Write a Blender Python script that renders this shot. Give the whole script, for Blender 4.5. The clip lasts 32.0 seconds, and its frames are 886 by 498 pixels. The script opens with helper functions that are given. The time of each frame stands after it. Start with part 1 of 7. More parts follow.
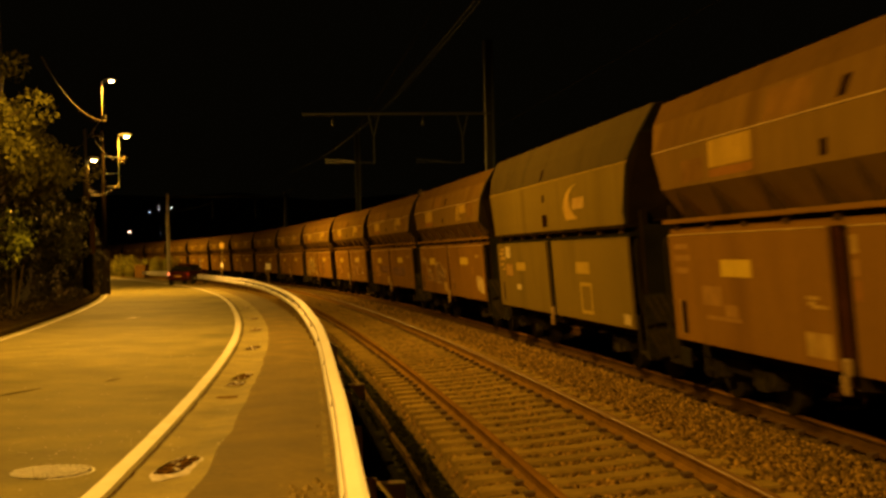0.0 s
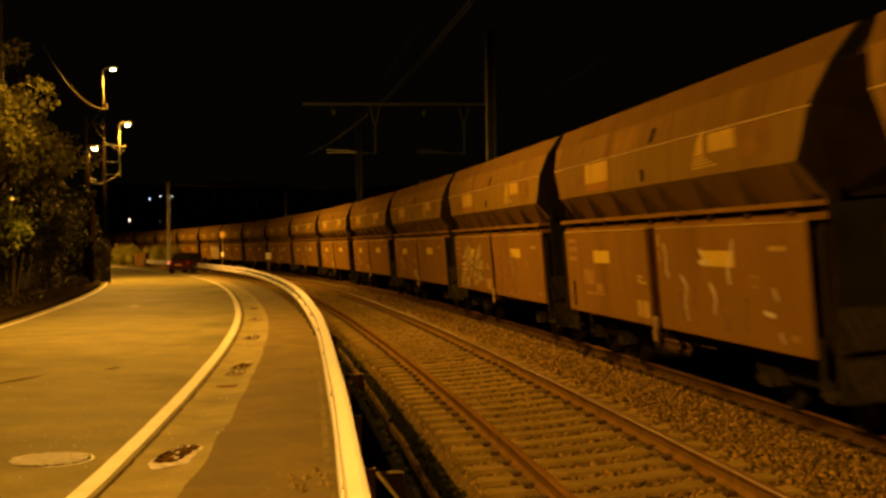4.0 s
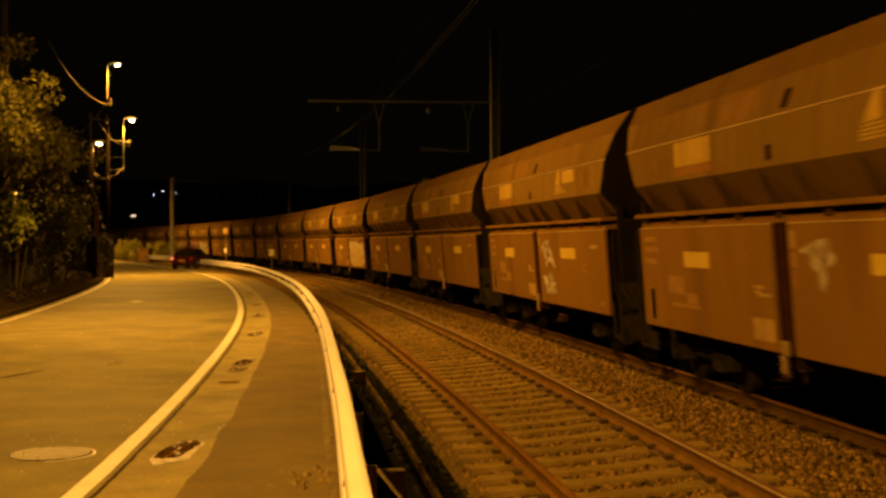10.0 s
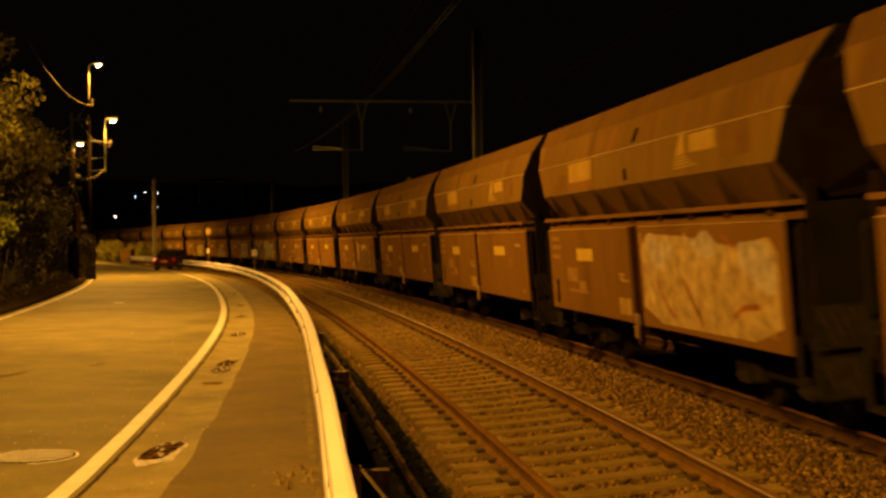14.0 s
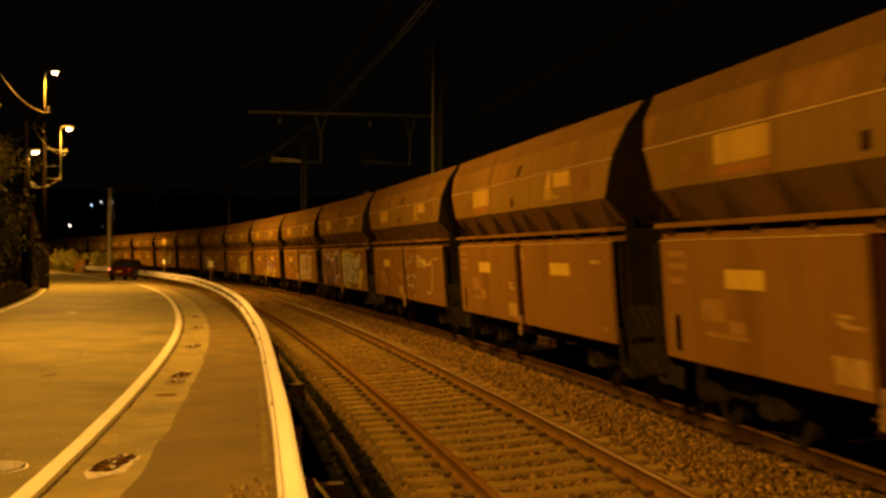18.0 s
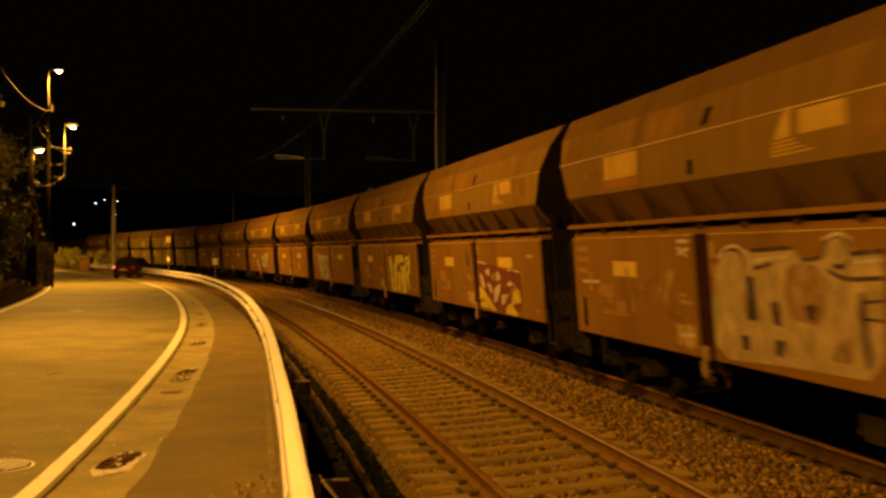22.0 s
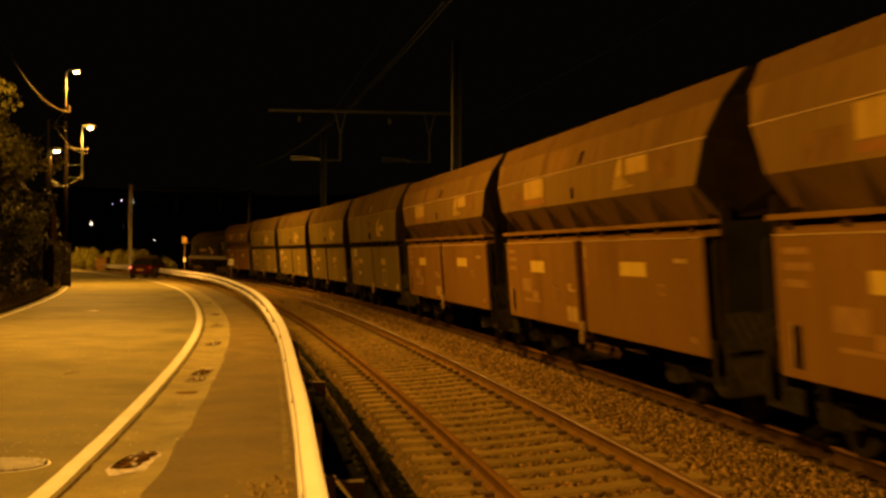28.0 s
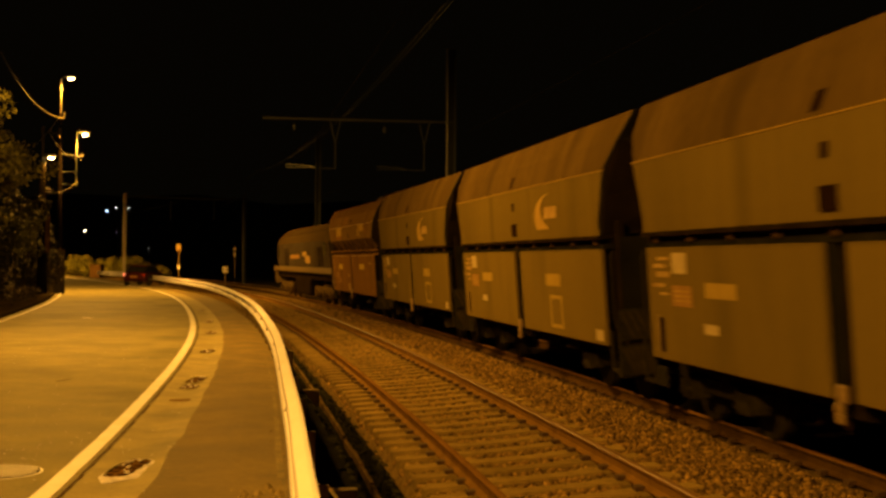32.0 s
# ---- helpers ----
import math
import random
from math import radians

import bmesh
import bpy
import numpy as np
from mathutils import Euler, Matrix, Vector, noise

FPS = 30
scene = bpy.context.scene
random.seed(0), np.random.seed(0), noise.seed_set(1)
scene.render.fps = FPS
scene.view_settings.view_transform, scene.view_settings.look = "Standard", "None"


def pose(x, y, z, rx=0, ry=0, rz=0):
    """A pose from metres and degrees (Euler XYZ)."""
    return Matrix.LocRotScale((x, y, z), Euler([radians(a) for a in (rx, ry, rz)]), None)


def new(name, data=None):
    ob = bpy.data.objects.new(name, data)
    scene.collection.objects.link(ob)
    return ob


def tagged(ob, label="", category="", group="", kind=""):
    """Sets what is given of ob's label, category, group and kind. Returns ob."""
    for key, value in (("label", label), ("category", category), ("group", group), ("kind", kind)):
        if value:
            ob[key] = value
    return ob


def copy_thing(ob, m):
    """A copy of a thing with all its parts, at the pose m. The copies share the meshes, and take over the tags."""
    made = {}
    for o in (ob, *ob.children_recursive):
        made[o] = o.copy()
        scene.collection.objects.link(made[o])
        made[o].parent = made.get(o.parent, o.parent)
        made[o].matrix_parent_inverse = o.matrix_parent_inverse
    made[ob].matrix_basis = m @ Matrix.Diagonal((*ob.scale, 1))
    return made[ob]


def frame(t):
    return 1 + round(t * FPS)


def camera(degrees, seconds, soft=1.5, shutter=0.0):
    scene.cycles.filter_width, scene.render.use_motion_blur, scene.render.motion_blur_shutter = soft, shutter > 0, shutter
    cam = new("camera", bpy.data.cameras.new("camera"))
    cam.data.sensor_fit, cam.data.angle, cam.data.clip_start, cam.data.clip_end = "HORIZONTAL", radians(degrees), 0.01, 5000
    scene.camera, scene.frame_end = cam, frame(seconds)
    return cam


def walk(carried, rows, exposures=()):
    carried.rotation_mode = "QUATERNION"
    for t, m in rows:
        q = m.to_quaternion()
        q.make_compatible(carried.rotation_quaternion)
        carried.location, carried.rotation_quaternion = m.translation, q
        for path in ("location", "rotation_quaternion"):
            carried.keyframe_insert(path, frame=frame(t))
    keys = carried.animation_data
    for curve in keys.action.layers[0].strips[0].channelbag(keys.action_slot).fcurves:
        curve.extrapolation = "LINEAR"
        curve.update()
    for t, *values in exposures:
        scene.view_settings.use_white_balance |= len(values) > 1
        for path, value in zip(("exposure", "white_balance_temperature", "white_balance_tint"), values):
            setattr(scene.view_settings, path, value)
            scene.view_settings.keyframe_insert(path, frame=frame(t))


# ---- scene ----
import itertools

EYE = (0.0, 0.0, 1.75)
cam = camera(40.05, 32.0, soft=2.9, shutter=0.5)
# seconds, tilt, lean and turn in degrees: a hand-held camera that stays on its spot
TURNS = [
    (0, 90.257, 1.103, -0.138),
    (0.5, 89.558, 1.023, -0.123),
    (1, 89.667, 0.814, 0.042),
    (1.5, 89.660, 0.745, 0.136),
    (2, 89.846, 0.887, 0.110),
    (2.5, 89.644, 0.789, 0.281),
    (3, 89.605, 0.613, 0.105),
    (3.5, 89.976, 0.703, -0.144),
    (5.5, 88.981, 0.571, 0.020),
    (6, 89.205, 0.581, -0.008),
    (6.5, 89.082, 0.678, 0.181),
    (7, 89.214, 0.712, -0.018),
    (7.5, 89.071, 0.593, 0.265),
    (8, 89.423, 0.327, -0.048),
    (8.5, 89.204, 0.322, -0.047),
    (9, 89.008, 0.455, 0.048),
    (9.5, 89.705, 0.355, 0.163),
    (10, 89.724, 0.222, 0.026),
    (10.5, 89.636, 0.225, 0.033),
    (11, 89.704, 0.274, -0.371),
    (11.5, 89.670, 0.271, -0.529),
    (12, 89.205, 0.424, -0.498),
    (12.5, 89.432, 0.522, -0.580),
    (13, 89.704, 0.458, -0.710),
    (13.5, 89.727, 0.569, -0.530),
    (15.5, 89.544, -0.023, -2.037),
    (16, 89.674, -0.105, -1.838),
    (16.5, 89.480, 0.051, -1.987),
    (17, 89.581, -0.264, -2.308),
    (17.5, 89.885, -0.485, -2.682),
    (18, 90.340, -0.239, -2.759),
    (18.5, 90.365, -0.195, -2.910),
    (19, 90.293, -0.173, -2.719),
    (19.5, 90.534, -0.154, -2.871),
    (20, 90.482, -0.325, -2.942),
    (20.5, 90.526, -0.319, -2.860),
    (21, 90.147, -0.351, -2.701),
    (21.5, 90.451, -0.390, -2.616),
    (22, 90.157, 0.068, -2.563),
    (22.5, 90.399, -0.085, -2.824),
    (23, 90.565, -0.006, -2.591),
    (23.5, 90.664, -0.093, -2.552),
    (24, 90.553, -0.090, -2.511),
    (24.5, 90.682, -0.252, -2.513),
    (25, 90.668, -0.139, -2.777),
    (25.5, 90.514, -0.092, -2.600),
    (27.5, 90.280, -0.020, -2.261),
    (28, 90.233, -0.169, -1.833),
    (28.5, 90.207, 0.130, -1.816),
    (29, 90.658, 0.085, -1.892),
    (29.5, 90.723, 0.079, -1.563),
    (30, 90.689, -0.156, -1.871),
    (30.5, 90.852, -0.040, -2.027),
    (31, 90.839, -0.042, -2.336),
    (31.5, 90.901, -0.398, -2.420),
    (32, 90.630, -0.399, -2.102)]
walk(cam, [(t, pose(*EYE, a, b, c)) for t, a, b, c in TURNS], exposures=[(0.0, 0.0, 6500, -8.0), (1.5, 0.0, 6500, -4.0), (3.0, 0.0, 6500, 0.0), (6.0, 0.0, 6500, 2.0), (10.0, 0.0, 6500, 7.0), (14.0, 0.0, 6500, 8.0), (27.0, 0.0, 6500, 7.0), (32.0, 0.0, 6500, 5.0)])

# ---- night sky and street lamps ----
world = bpy.data.worlds.new("night")
scene.world = world
world.use_nodes = True
world.node_tree.nodes["Background"].inputs[0].default_value = (0.9, 0.62, 0.28, 1)
world.node_tree.nodes["Background"].inputs[1].default_value = 0.0016

SODIUM = (1.0, 0.438, 0.052)


def sodium_lamp(name, place, watts, size=0.25):
    """A lantern that throws its light downwards and sideways, little above its own height."""
    lamp = bpy.data.lights.new(name, "SPOT")
    lamp.energy, lamp.color, lamp.shadow_soft_size = watts, SODIUM, size
    lamp.spot_size, lamp.spot_blend = radians(176), 0.25
    ob = new(name, lamp)
    ob.location = place
    return ob


# lamp heads: place of the bulb, power
LAMP_GAIN = 5.0
STREET_LAMPS = [
    ((-6.9, 25.0, 10.4), 11000.0),
    ((-6.6, -2.0, 9.6), 14000.0),
    ((-43.0, 127.0, 9.0), 22000.0),
]
for place, watts in STREET_LAMPS:
    sodium_lamp("street_light_source", place, watts)

# ---- materials ----
def mat(name, base, rough=0.7, metal=0.0, vary=0.25, scale=3.0, fine=40.0, bump=0.15, stain=None, stain_amount=0.0, stain_scale=0.8, per_object=0.0, stretch=(1, 1, 1), spec=0.22, coords="Object"):
    """Base colour with coarse and fine variation, optional stains, fine relief."""
    m = bpy.data.materials.new(name)
    m.use_nodes = True
    nt = m.node_tree
    n, l = nt.nodes, nt.links
    bsdf = n["Principled BSDF"]
    bsdf.inputs["Metallic"].default_value = metal
    bsdf.inputs["Specular IOR Level"].default_value = spec
    tc = n.new("ShaderNodeTexCoord")
    mp = n.new("ShaderNodeMapping")
    mp.inputs["Scale"].default_value = stretch
    l.new(tc.outputs[coords], mp.inputs[0])
    big = n.new("ShaderNodeTexNoise")
    big.inputs["Scale"].default_value, big.inputs["Detail"].default_value = scale, 6
    small = n.new("ShaderNodeTexNoise")
    small.inputs["Scale"].default_value, small.inputs["Detail"].default_value = fine, 3
    l.new(mp.outputs[0], big.inputs[0])
    l.new(mp.outputs[0], small.inputs[0])
    mixv = n.new("ShaderNodeMath")
    mixv.operation = "ADD"
    l.new(big.outputs[0], mixv.inputs[0])
    half = n.new("ShaderNodeMath")
    half.operation = "MULTIPLY"
    half.inputs[1].default_value = 0.5
    l.new(small.outputs[0], half.inputs[0])
    l.new(half.outputs[0], mixv.inputs[1])
    ramp = n.new("ShaderNodeMapRange")
    ramp.inputs["From Min"].default_value, ramp.inputs["From Max"].default_value = 0.45, 1.05
    ramp.inputs["To Min"].default_value, ramp.inputs["To Max"].default_value = 1 - vary, 1 + vary
    l.new(mixv.outputs[0], ramp.inputs["Value"])
    col = n.new("ShaderNodeMix")
    col.data_type, col.blend_type = "RGBA", "MULTIPLY"
    col.inputs[0].default_value = 1.0
    col.inputs["A"].default_value = (*base, 1)
    l.new(ramp.outputs[0], col.inputs["B"])
    out = col.outputs["Result"]
    if stain:
        st = n.new("ShaderNodeTexNoise")
        st.inputs["Scale"].default_value, st.inputs["Detail"].default_value = stain_scale, 8
        l.new(mp.outputs[0], st.inputs[0])
        sr = n.new("ShaderNodeMapRange")
        sr.inputs["From Min"].default_value, sr.inputs["From Max"].default_value = 0.48, 0.72
        sr.inputs["To Max"].default_value = stain_amount
        l.new(st.outputs[0], sr.inputs["Value"])
        sm = n.new("ShaderNodeMix")
        sm.data_type = "RGBA"
        sm.inputs["B"].default_value = (*stain, 1)
        l.new(sr.outputs[0], sm.inputs[0])
        l.new(out, sm.inputs["A"])
        out = sm.outputs["Result"]
    if per_object:
        info = n.new("ShaderNodeObjectInfo")
        pr = n.new("ShaderNodeMapRange")
        pr.inputs["To Min"].default_value, pr.inputs["To Max"].default_value = 1 - per_object, 1 + per_object
        l.new(info.outputs["Random"], pr.inputs["Value"])
        pm = n.new("ShaderNodeMix")
        pm.data_type, pm.blend_type = "RGBA", "MULTIPLY"
        pm.inputs[0].default_value = 1.0
        l.new(out, pm.inputs["A"])
        l.new(pr.outputs[0], pm.inputs["B"])
        out = pm.outputs["Result"]
    l.new(out, bsdf.inputs["Base Color"])
    rr = n.new("ShaderNodeMapRange")
    rr.inputs["To Min"].default_value, rr.inputs["To Max"].default_value = max(0.05, rough - 0.12), min(1, rough + 0.12)
    l.new(big.outputs[0], rr.inputs["Value"])
    l.new(rr.outputs[0], bsdf.inputs["Roughness"])
    if bump:
        b = n.new("ShaderNodeBump")
        b.inputs["Strength"].default_value, b.inputs["Distance"].default_value = bump, 0.02
        l.new(mixv.outputs[0], b.inputs["Height"])
        l.new(b.outputs[0], bsdf.inputs["Normal"])
    return m


def glow(name, colour, strength):
    m = bpy.data.materials.new(name)
    m.use_nodes = True
    b = m.node_tree.nodes["Principled BSDF"]
    b.inputs["Base Color"].default_value = (*colour, 1)
    b.inputs["Emission Color"].default_value = (*colour, 1)
    b.inputs["Emission Strength"].default_value = strength
    return m


ASPHALT = mat("asphalt", (0.2, 0.176, 0.073), 0.75, vary=0.36, scale=1.3, fine=20, bump=0.06, stain=(0.088, 0.078, 0.036), stain_amount=0.75, stain_scale=0.35, spec=0.05)
FOOTWAY = mat("footway_asphalt", (0.15, 0.109, 0.03), 0.88, vary=0.42, scale=1.3, fine=20, bump=0.1, stain=(0.108, 0.082, 0.024), stain_amount=0.7, stain_scale=0.9)
CONCRETE = mat("gutter_concrete", (0.275, 0.232, 0.09), 0.85, vary=0.35, scale=2.5, fine=40, bump=0.3, stain=(0.13, 0.115, 0.0495), stain_amount=0.8, stain_scale=0.7)
OLD_CONCRETE = mat("old_concrete", (0.3, 0.24, 0.1), 0.9, vary=0.3, scale=2.0, fine=40, bump=0.5, stain=(0.06, 0.055, 0.02475), stain_amount=0.8, stain_scale=2.0)
PAINT_LINE = mat("road_paint", (0.66, 0.64, 0.63), 0.6, vary=0.12, scale=3, fine=40, bump=0.2, stain=(0.5, 0.46, 0.22), stain_amount=0.4, stain_scale=2.2)
GALVANISED = mat("galvanised_steel", (0.54, 0.53, 0.62), 0.5, 0.0, vary=0.12, scale=1.5, fine=30, bump=0.05, stain=(0.45, 0.41, 0.42), stain_amount=0.5, stain_scale=1.2)
GALV_POST = mat("weathered_steel_post", (0.24, 0.18, 0.07), 0.6, 0.4, vary=0.25, stain=(0.16, 0.1, 0.033), stain_amount=0.6, stain_scale=4)
RAIL_RUST = mat("rusty_rail_side", (0.15, 0.084, 0.019), 0.9, vary=0.35, scale=4, fine=60, bump=0.3, spec=0.0)
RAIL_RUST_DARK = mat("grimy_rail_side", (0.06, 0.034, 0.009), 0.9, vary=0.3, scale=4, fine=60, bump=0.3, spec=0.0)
RAIL_TOP = mat("polished_rail_head", (0.14, 0.076, 0.022), 0.46, 0.0, vary=0.15, scale=2, bump=0.0, spec=0.4)
RAIL_TOP_DULL = mat("rusted_rail_head", (0.15, 0.079, 0.018), 0.85, 0.0, vary=0.3, scale=2, bump=0.05, spec=0.0)
SLEEPER = mat("concrete_sleeper", (0.212, 0.15, 0.046), 0.9, vary=0.3, scale=5, fine=50, bump=0.4, stain=(0.12, 0.085, 0.0275), stain_amount=0.6, stain_scale=3, per_object=0.15, spec=0.0)
BALLAST = mat("ballast_bed", (0.112, 0.076, 0.024), 0.95, vary=0.5, scale=6, fine=26, bump=1.0, stain=(0.07, 0.05, 0.01925), stain_amount=0.5, stain_scale=0.7, spec=0.0)
# near-black: the shade inside the ditch is in its colour
DITCH = mat("shaded_ditch_soil", (0.004, 0.0038, 0.0016), 0.95, vary=0.6, scale=5, fine=30, bump=1.0, spec=0.03)
JOINT = mat("tarred_joint", (0.06, 0.036, 0.011), 0.9, vary=0.5, scale=6, spec=0.05)
SOIL = mat("dark_soil", (0.05, 0.042, 0.0165), 0.95, vary=0.4, scale=0.6, fine=8, bump=0.6)
WAGON_BROWN = mat("brown_wagon_paint", (0.182, 0.099, 0.02), 0.55, vary=0.2, scale=0.8, fine=30, bump=0.05, stain=(0.108, 0.056, 0.014), stain_amount=0.7, stain_scale=0.9, per_object=0.07, stretch=(1, 1, 0.35), spec=0.0)
WAGON_GREY = mat("grey_wagon_paint", (0.146, 0.105, 0.024), 0.55, vary=0.12, scale=0.8, fine=30, bump=0.05, stain=(0.08, 0.06, 0.015), stain_amount=0.55, stain_scale=0.9, per_object=0.07, stretch=(1, 1, 0.35), spec=0.0)
# near-black, so gaps and underframe carry their shade in the colour
WAGON_DARK = mat("dark_wagon_steel", (0.014, 0.0095, 0.0035), 0.75, vary=0.35, scale=2, bump=0.2, stain=(0.022, 0.014, 0.005), stain_amount=0.6, stain_scale=2, spec=0.0)
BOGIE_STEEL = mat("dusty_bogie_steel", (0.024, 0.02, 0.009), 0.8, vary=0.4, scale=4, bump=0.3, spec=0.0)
HOPPER_OLIVE = mat("dusty_faded_olive_paint", (0.138, 0.1, 0.022), 0.6, vary=0.18, scale=0.7, fine=30, bump=0.05, stain=(0.073, 0.053, 0.013), stain_amount=0.6, stain_scale=0.8, per_object=0.08, stretch=(1, 1.7, 0.2), spec=0.0)
HOPPER_FADED = mat("dusty_faded_brown_paint", (0.17, 0.106, 0.023), 0.6, vary=0.24, scale=0.7, fine=14, bump=0.05, stain=(0.1, 0.054, 0.014), stain_amount=0.6, stain_scale=0.8, per_object=0.08, stretch=(1, 1.7, 0.2), spec=0.0)
COAL = mat("coal_load", (0.02, 0.019, 0.0099), 0.8, vary=0.5, scale=3, fine=12, bump=1.0, spec=0.0)
LABEL_CREAM = mat("yellow_label_paint", (0.46, 0.33, 0.06), 0.6, vary=0.15, scale=4, spec=0.0)
LABEL_WHITE = mat("white_label_paint", (0.38, 0.3, 0.15), 0.6, vary=0.2, scale=5, spec=0.0)
LABEL_DIM = mat("faded_white_lettering", (0.25, 0.145, 0.045), 0.65, vary=0.2, scale=5, spec=0.0)
LABEL_OCHRE = mat("ochre_label_paint", (0.3, 0.21, 0.045), 0.6, vary=0.15, scale=4, spec=0.0)
LABEL_FADED = mat("faded_cream_panel", (0.33, 0.22, 0.045), 0.65, vary=0.25, scale=3, spec=0.0)
LABEL_FADED2 = mat("grubby_white_label", (0.34, 0.23, 0.075), 0.65, vary=0.3, scale=5, stain=(0.16, 0.08, 0.02), stain_amount=0.6, stain_scale=4, spec=0.0)
LABEL_RED = mat("red_stripe_paint", (0.22, 0.105, 0.025), 0.6, vary=0.2, scale=4, spec=0.0)

# ---- building helpers ----
def part(name, bm, material, parent=None, label="", smooth=False, bevel=0.0):
    """One mesh object from a bmesh, under parent."""
    me = bpy.data.meshes.new(name)
    if bevel:
        bmesh.ops.bevel(bm, geom=bm.edges[:], offset=bevel, segments=1, affect="EDGES", clamp_overlap=True)
    bmesh.ops.recalc_face_normals(bm, faces=bm.faces[:])
    bm.to_mesh(me)
    bm.free()
    if smooth:
        for p in me.polygons:
            p.use_smooth = True
    me.materials.append(material)
    ob = new(name, me)
    if parent:
        ob.parent = parent
    if label:
        tagged(ob, label)
    return ob


def mesh_part(name, verts, faces, material, parent=None, smooth=False):
    me = bpy.data.meshes.new(name)
    me.from_pydata(verts, [], faces)
    if smooth:
        for p in me.polygons:
            p.use_smooth = True
    me.materials.append(material)
    ob = new(name, me)
    if parent:
        ob.parent = parent
    return ob


def base(name, label, category, group="", place=(0, 0, 0), turn=0.0, kind=""):
    ob = new(name)
    ob.matrix_basis = pose(*place, 0, 0, turn)
    return tagged(ob, label, category, group, kind)


def box(bm, x0, x1, y0, y1, z0, z1):
    v = [bm.verts.new((x, y, z)) for z in (z0, z1) for y in (y0, y1) for x in (x0, x1)]
    for f in ((0, 2, 3, 1), (4, 5, 7, 6), (0, 1, 5, 4), (2, 6, 7, 3), (0, 4, 6, 2), (1, 3, 7, 5)):
        bm.faces.new([v[i] for i in f])
    return v


def boxes(*dims):
    bm = bmesh.new()
    for d in dims:
        box(bm, *d)
    return bm


def loft(bm, rings, closed=True, caps=True):
    """Joins rings of equally many points into a skin."""
    vs = [[bm.verts.new(p) for p in r] for r in rings]
    n = len(vs[0])
    for a, b in zip(vs, vs[1:]):
        for i in range(n if closed else n - 1):
            j = (i + 1) % n
            bm.faces.new((a[i], a[j], b[j], b[i]))
    if closed and caps:
        bm.faces.new(vs[0])
        bm.faces.new(vs[-1][::-1])
    return bm


def tube(points, radius, sides=8, taper=None):
    """A round bar along a polyline."""
    rings = []
    pts = [Vector(p) for p in points]
    for i, p in enumerate(pts):
        d = (pts[min(i + 1, len(pts) - 1)] - pts[max(i - 1, 0)]).normalized()
        a = d.cross(Vector((0, 0, 1)) if abs(d.z) < 0.9 else Vector((0, 1, 0))).normalized()
        b = d.cross(a)
        r = radius if taper is None else radius + (taper - radius) * i / (len(pts) - 1)
        rings.append([p + a * math.cos(2 * math.pi * k / sides) * r + b * math.sin(2 * math.pi * k / sides) * r for k in range(sides)])
    return loft(bmesh.new(), rings)


def disc(bm, centre, radius, depth, axis="x", sides=20):
    rings = []
    for e in (-depth / 2, depth / 2):
        ring = []
        for k in range(sides):
            a = 2 * math.pi * k / sides
            c, s = radius * math.cos(a), radius * math.sin(a)
            o = {"x": (e, c, s), "y": (c, e, s), "z": (c, s, e)}[axis]
            ring.append(Vector(centre) + Vector(o))
        rings.append(ring)
    return loft(bm, rings)


# ---- the line of the railway: length s along the far track, s = 0 about 16 m from the camera ----
CANT = radians(4.318)
TRACK_GAP = 3.943
DS = 1.0
S_MIN, S_MAX = -420.0, 460.0


def bend(s):
    return -0.0016274 - 6.9e-06 * max(-15.0, min(150.0, s))


def lay_line():
    line = {0: (5.1272, 15.0, -0.13164)}
    for sign, end in ((1, S_MAX), (-1, S_MIN)):
        x, y, h = line[0]
        for i in range(int(abs(end) / DS)):
            s = sign * i * DS
            hm = h + sign * DS / 2 * bend(s)
            x, y = x + sign * DS * math.sin(hm), y + sign * DS * math.cos(hm)
            h += sign * DS * bend(s + sign * DS / 2)
            line[sign * (i + 1)] = (x, y, h)
    return line


LINE = lay_line()


def on_line(s):
    i = math.floor(s / DS)
    f = s / DS - i
    a, b = LINE[i], LINE[i + 1]
    z = -0.254 + 0.00084 * max(-15.0, min(150.0, s))
    return [a[k] + (b[k] - a[k]) * f for k in range(3)] + [z]


def rail_frame(s, off=0.0):
    """The canted frame of the far track (off 0) or the near one (off TRACK_GAP): x to the right, y onwards, z up from the rail heads."""
    x, y, h, z = on_line(s)
    right, ahead = Vector((math.cos(h), -math.sin(h), 0)), Vector((math.sin(h), math.cos(h), 0))
    o = Vector((x, y, z)) - right * off
    r = right * math.cos(CANT) + Vector((0, 0, math.sin(CANT)))
    u = r.cross(ahead)
    return Matrix(((r.x, ahead.x, u.x, o.x), (r.y, ahead.y, u.y, o.y), (r.z, ahead.z, u.z, o.z), (0, 0, 0, 1)))


def beside(s, lat, z):
    """Level place lat metres right of the far track's middle, at height z."""
    x, y, h, _ = on_line(s)
    return Vector((x + math.cos(h) * lat, y - math.sin(h) * lat, z))


def steps(a, b, d):
    n = max(1, int(round((b - a) / d)))
    return [a + (b - a) * i / n for i in range(n + 1)]


def strip(name, ss, section, material, smooth=False, closed=False):
    """A long piece along the railway: section(s) gives its points across."""
    return part(name, loft(bmesh.new(), [section(s) for s in ss], closed=closed), material, smooth=smooth)


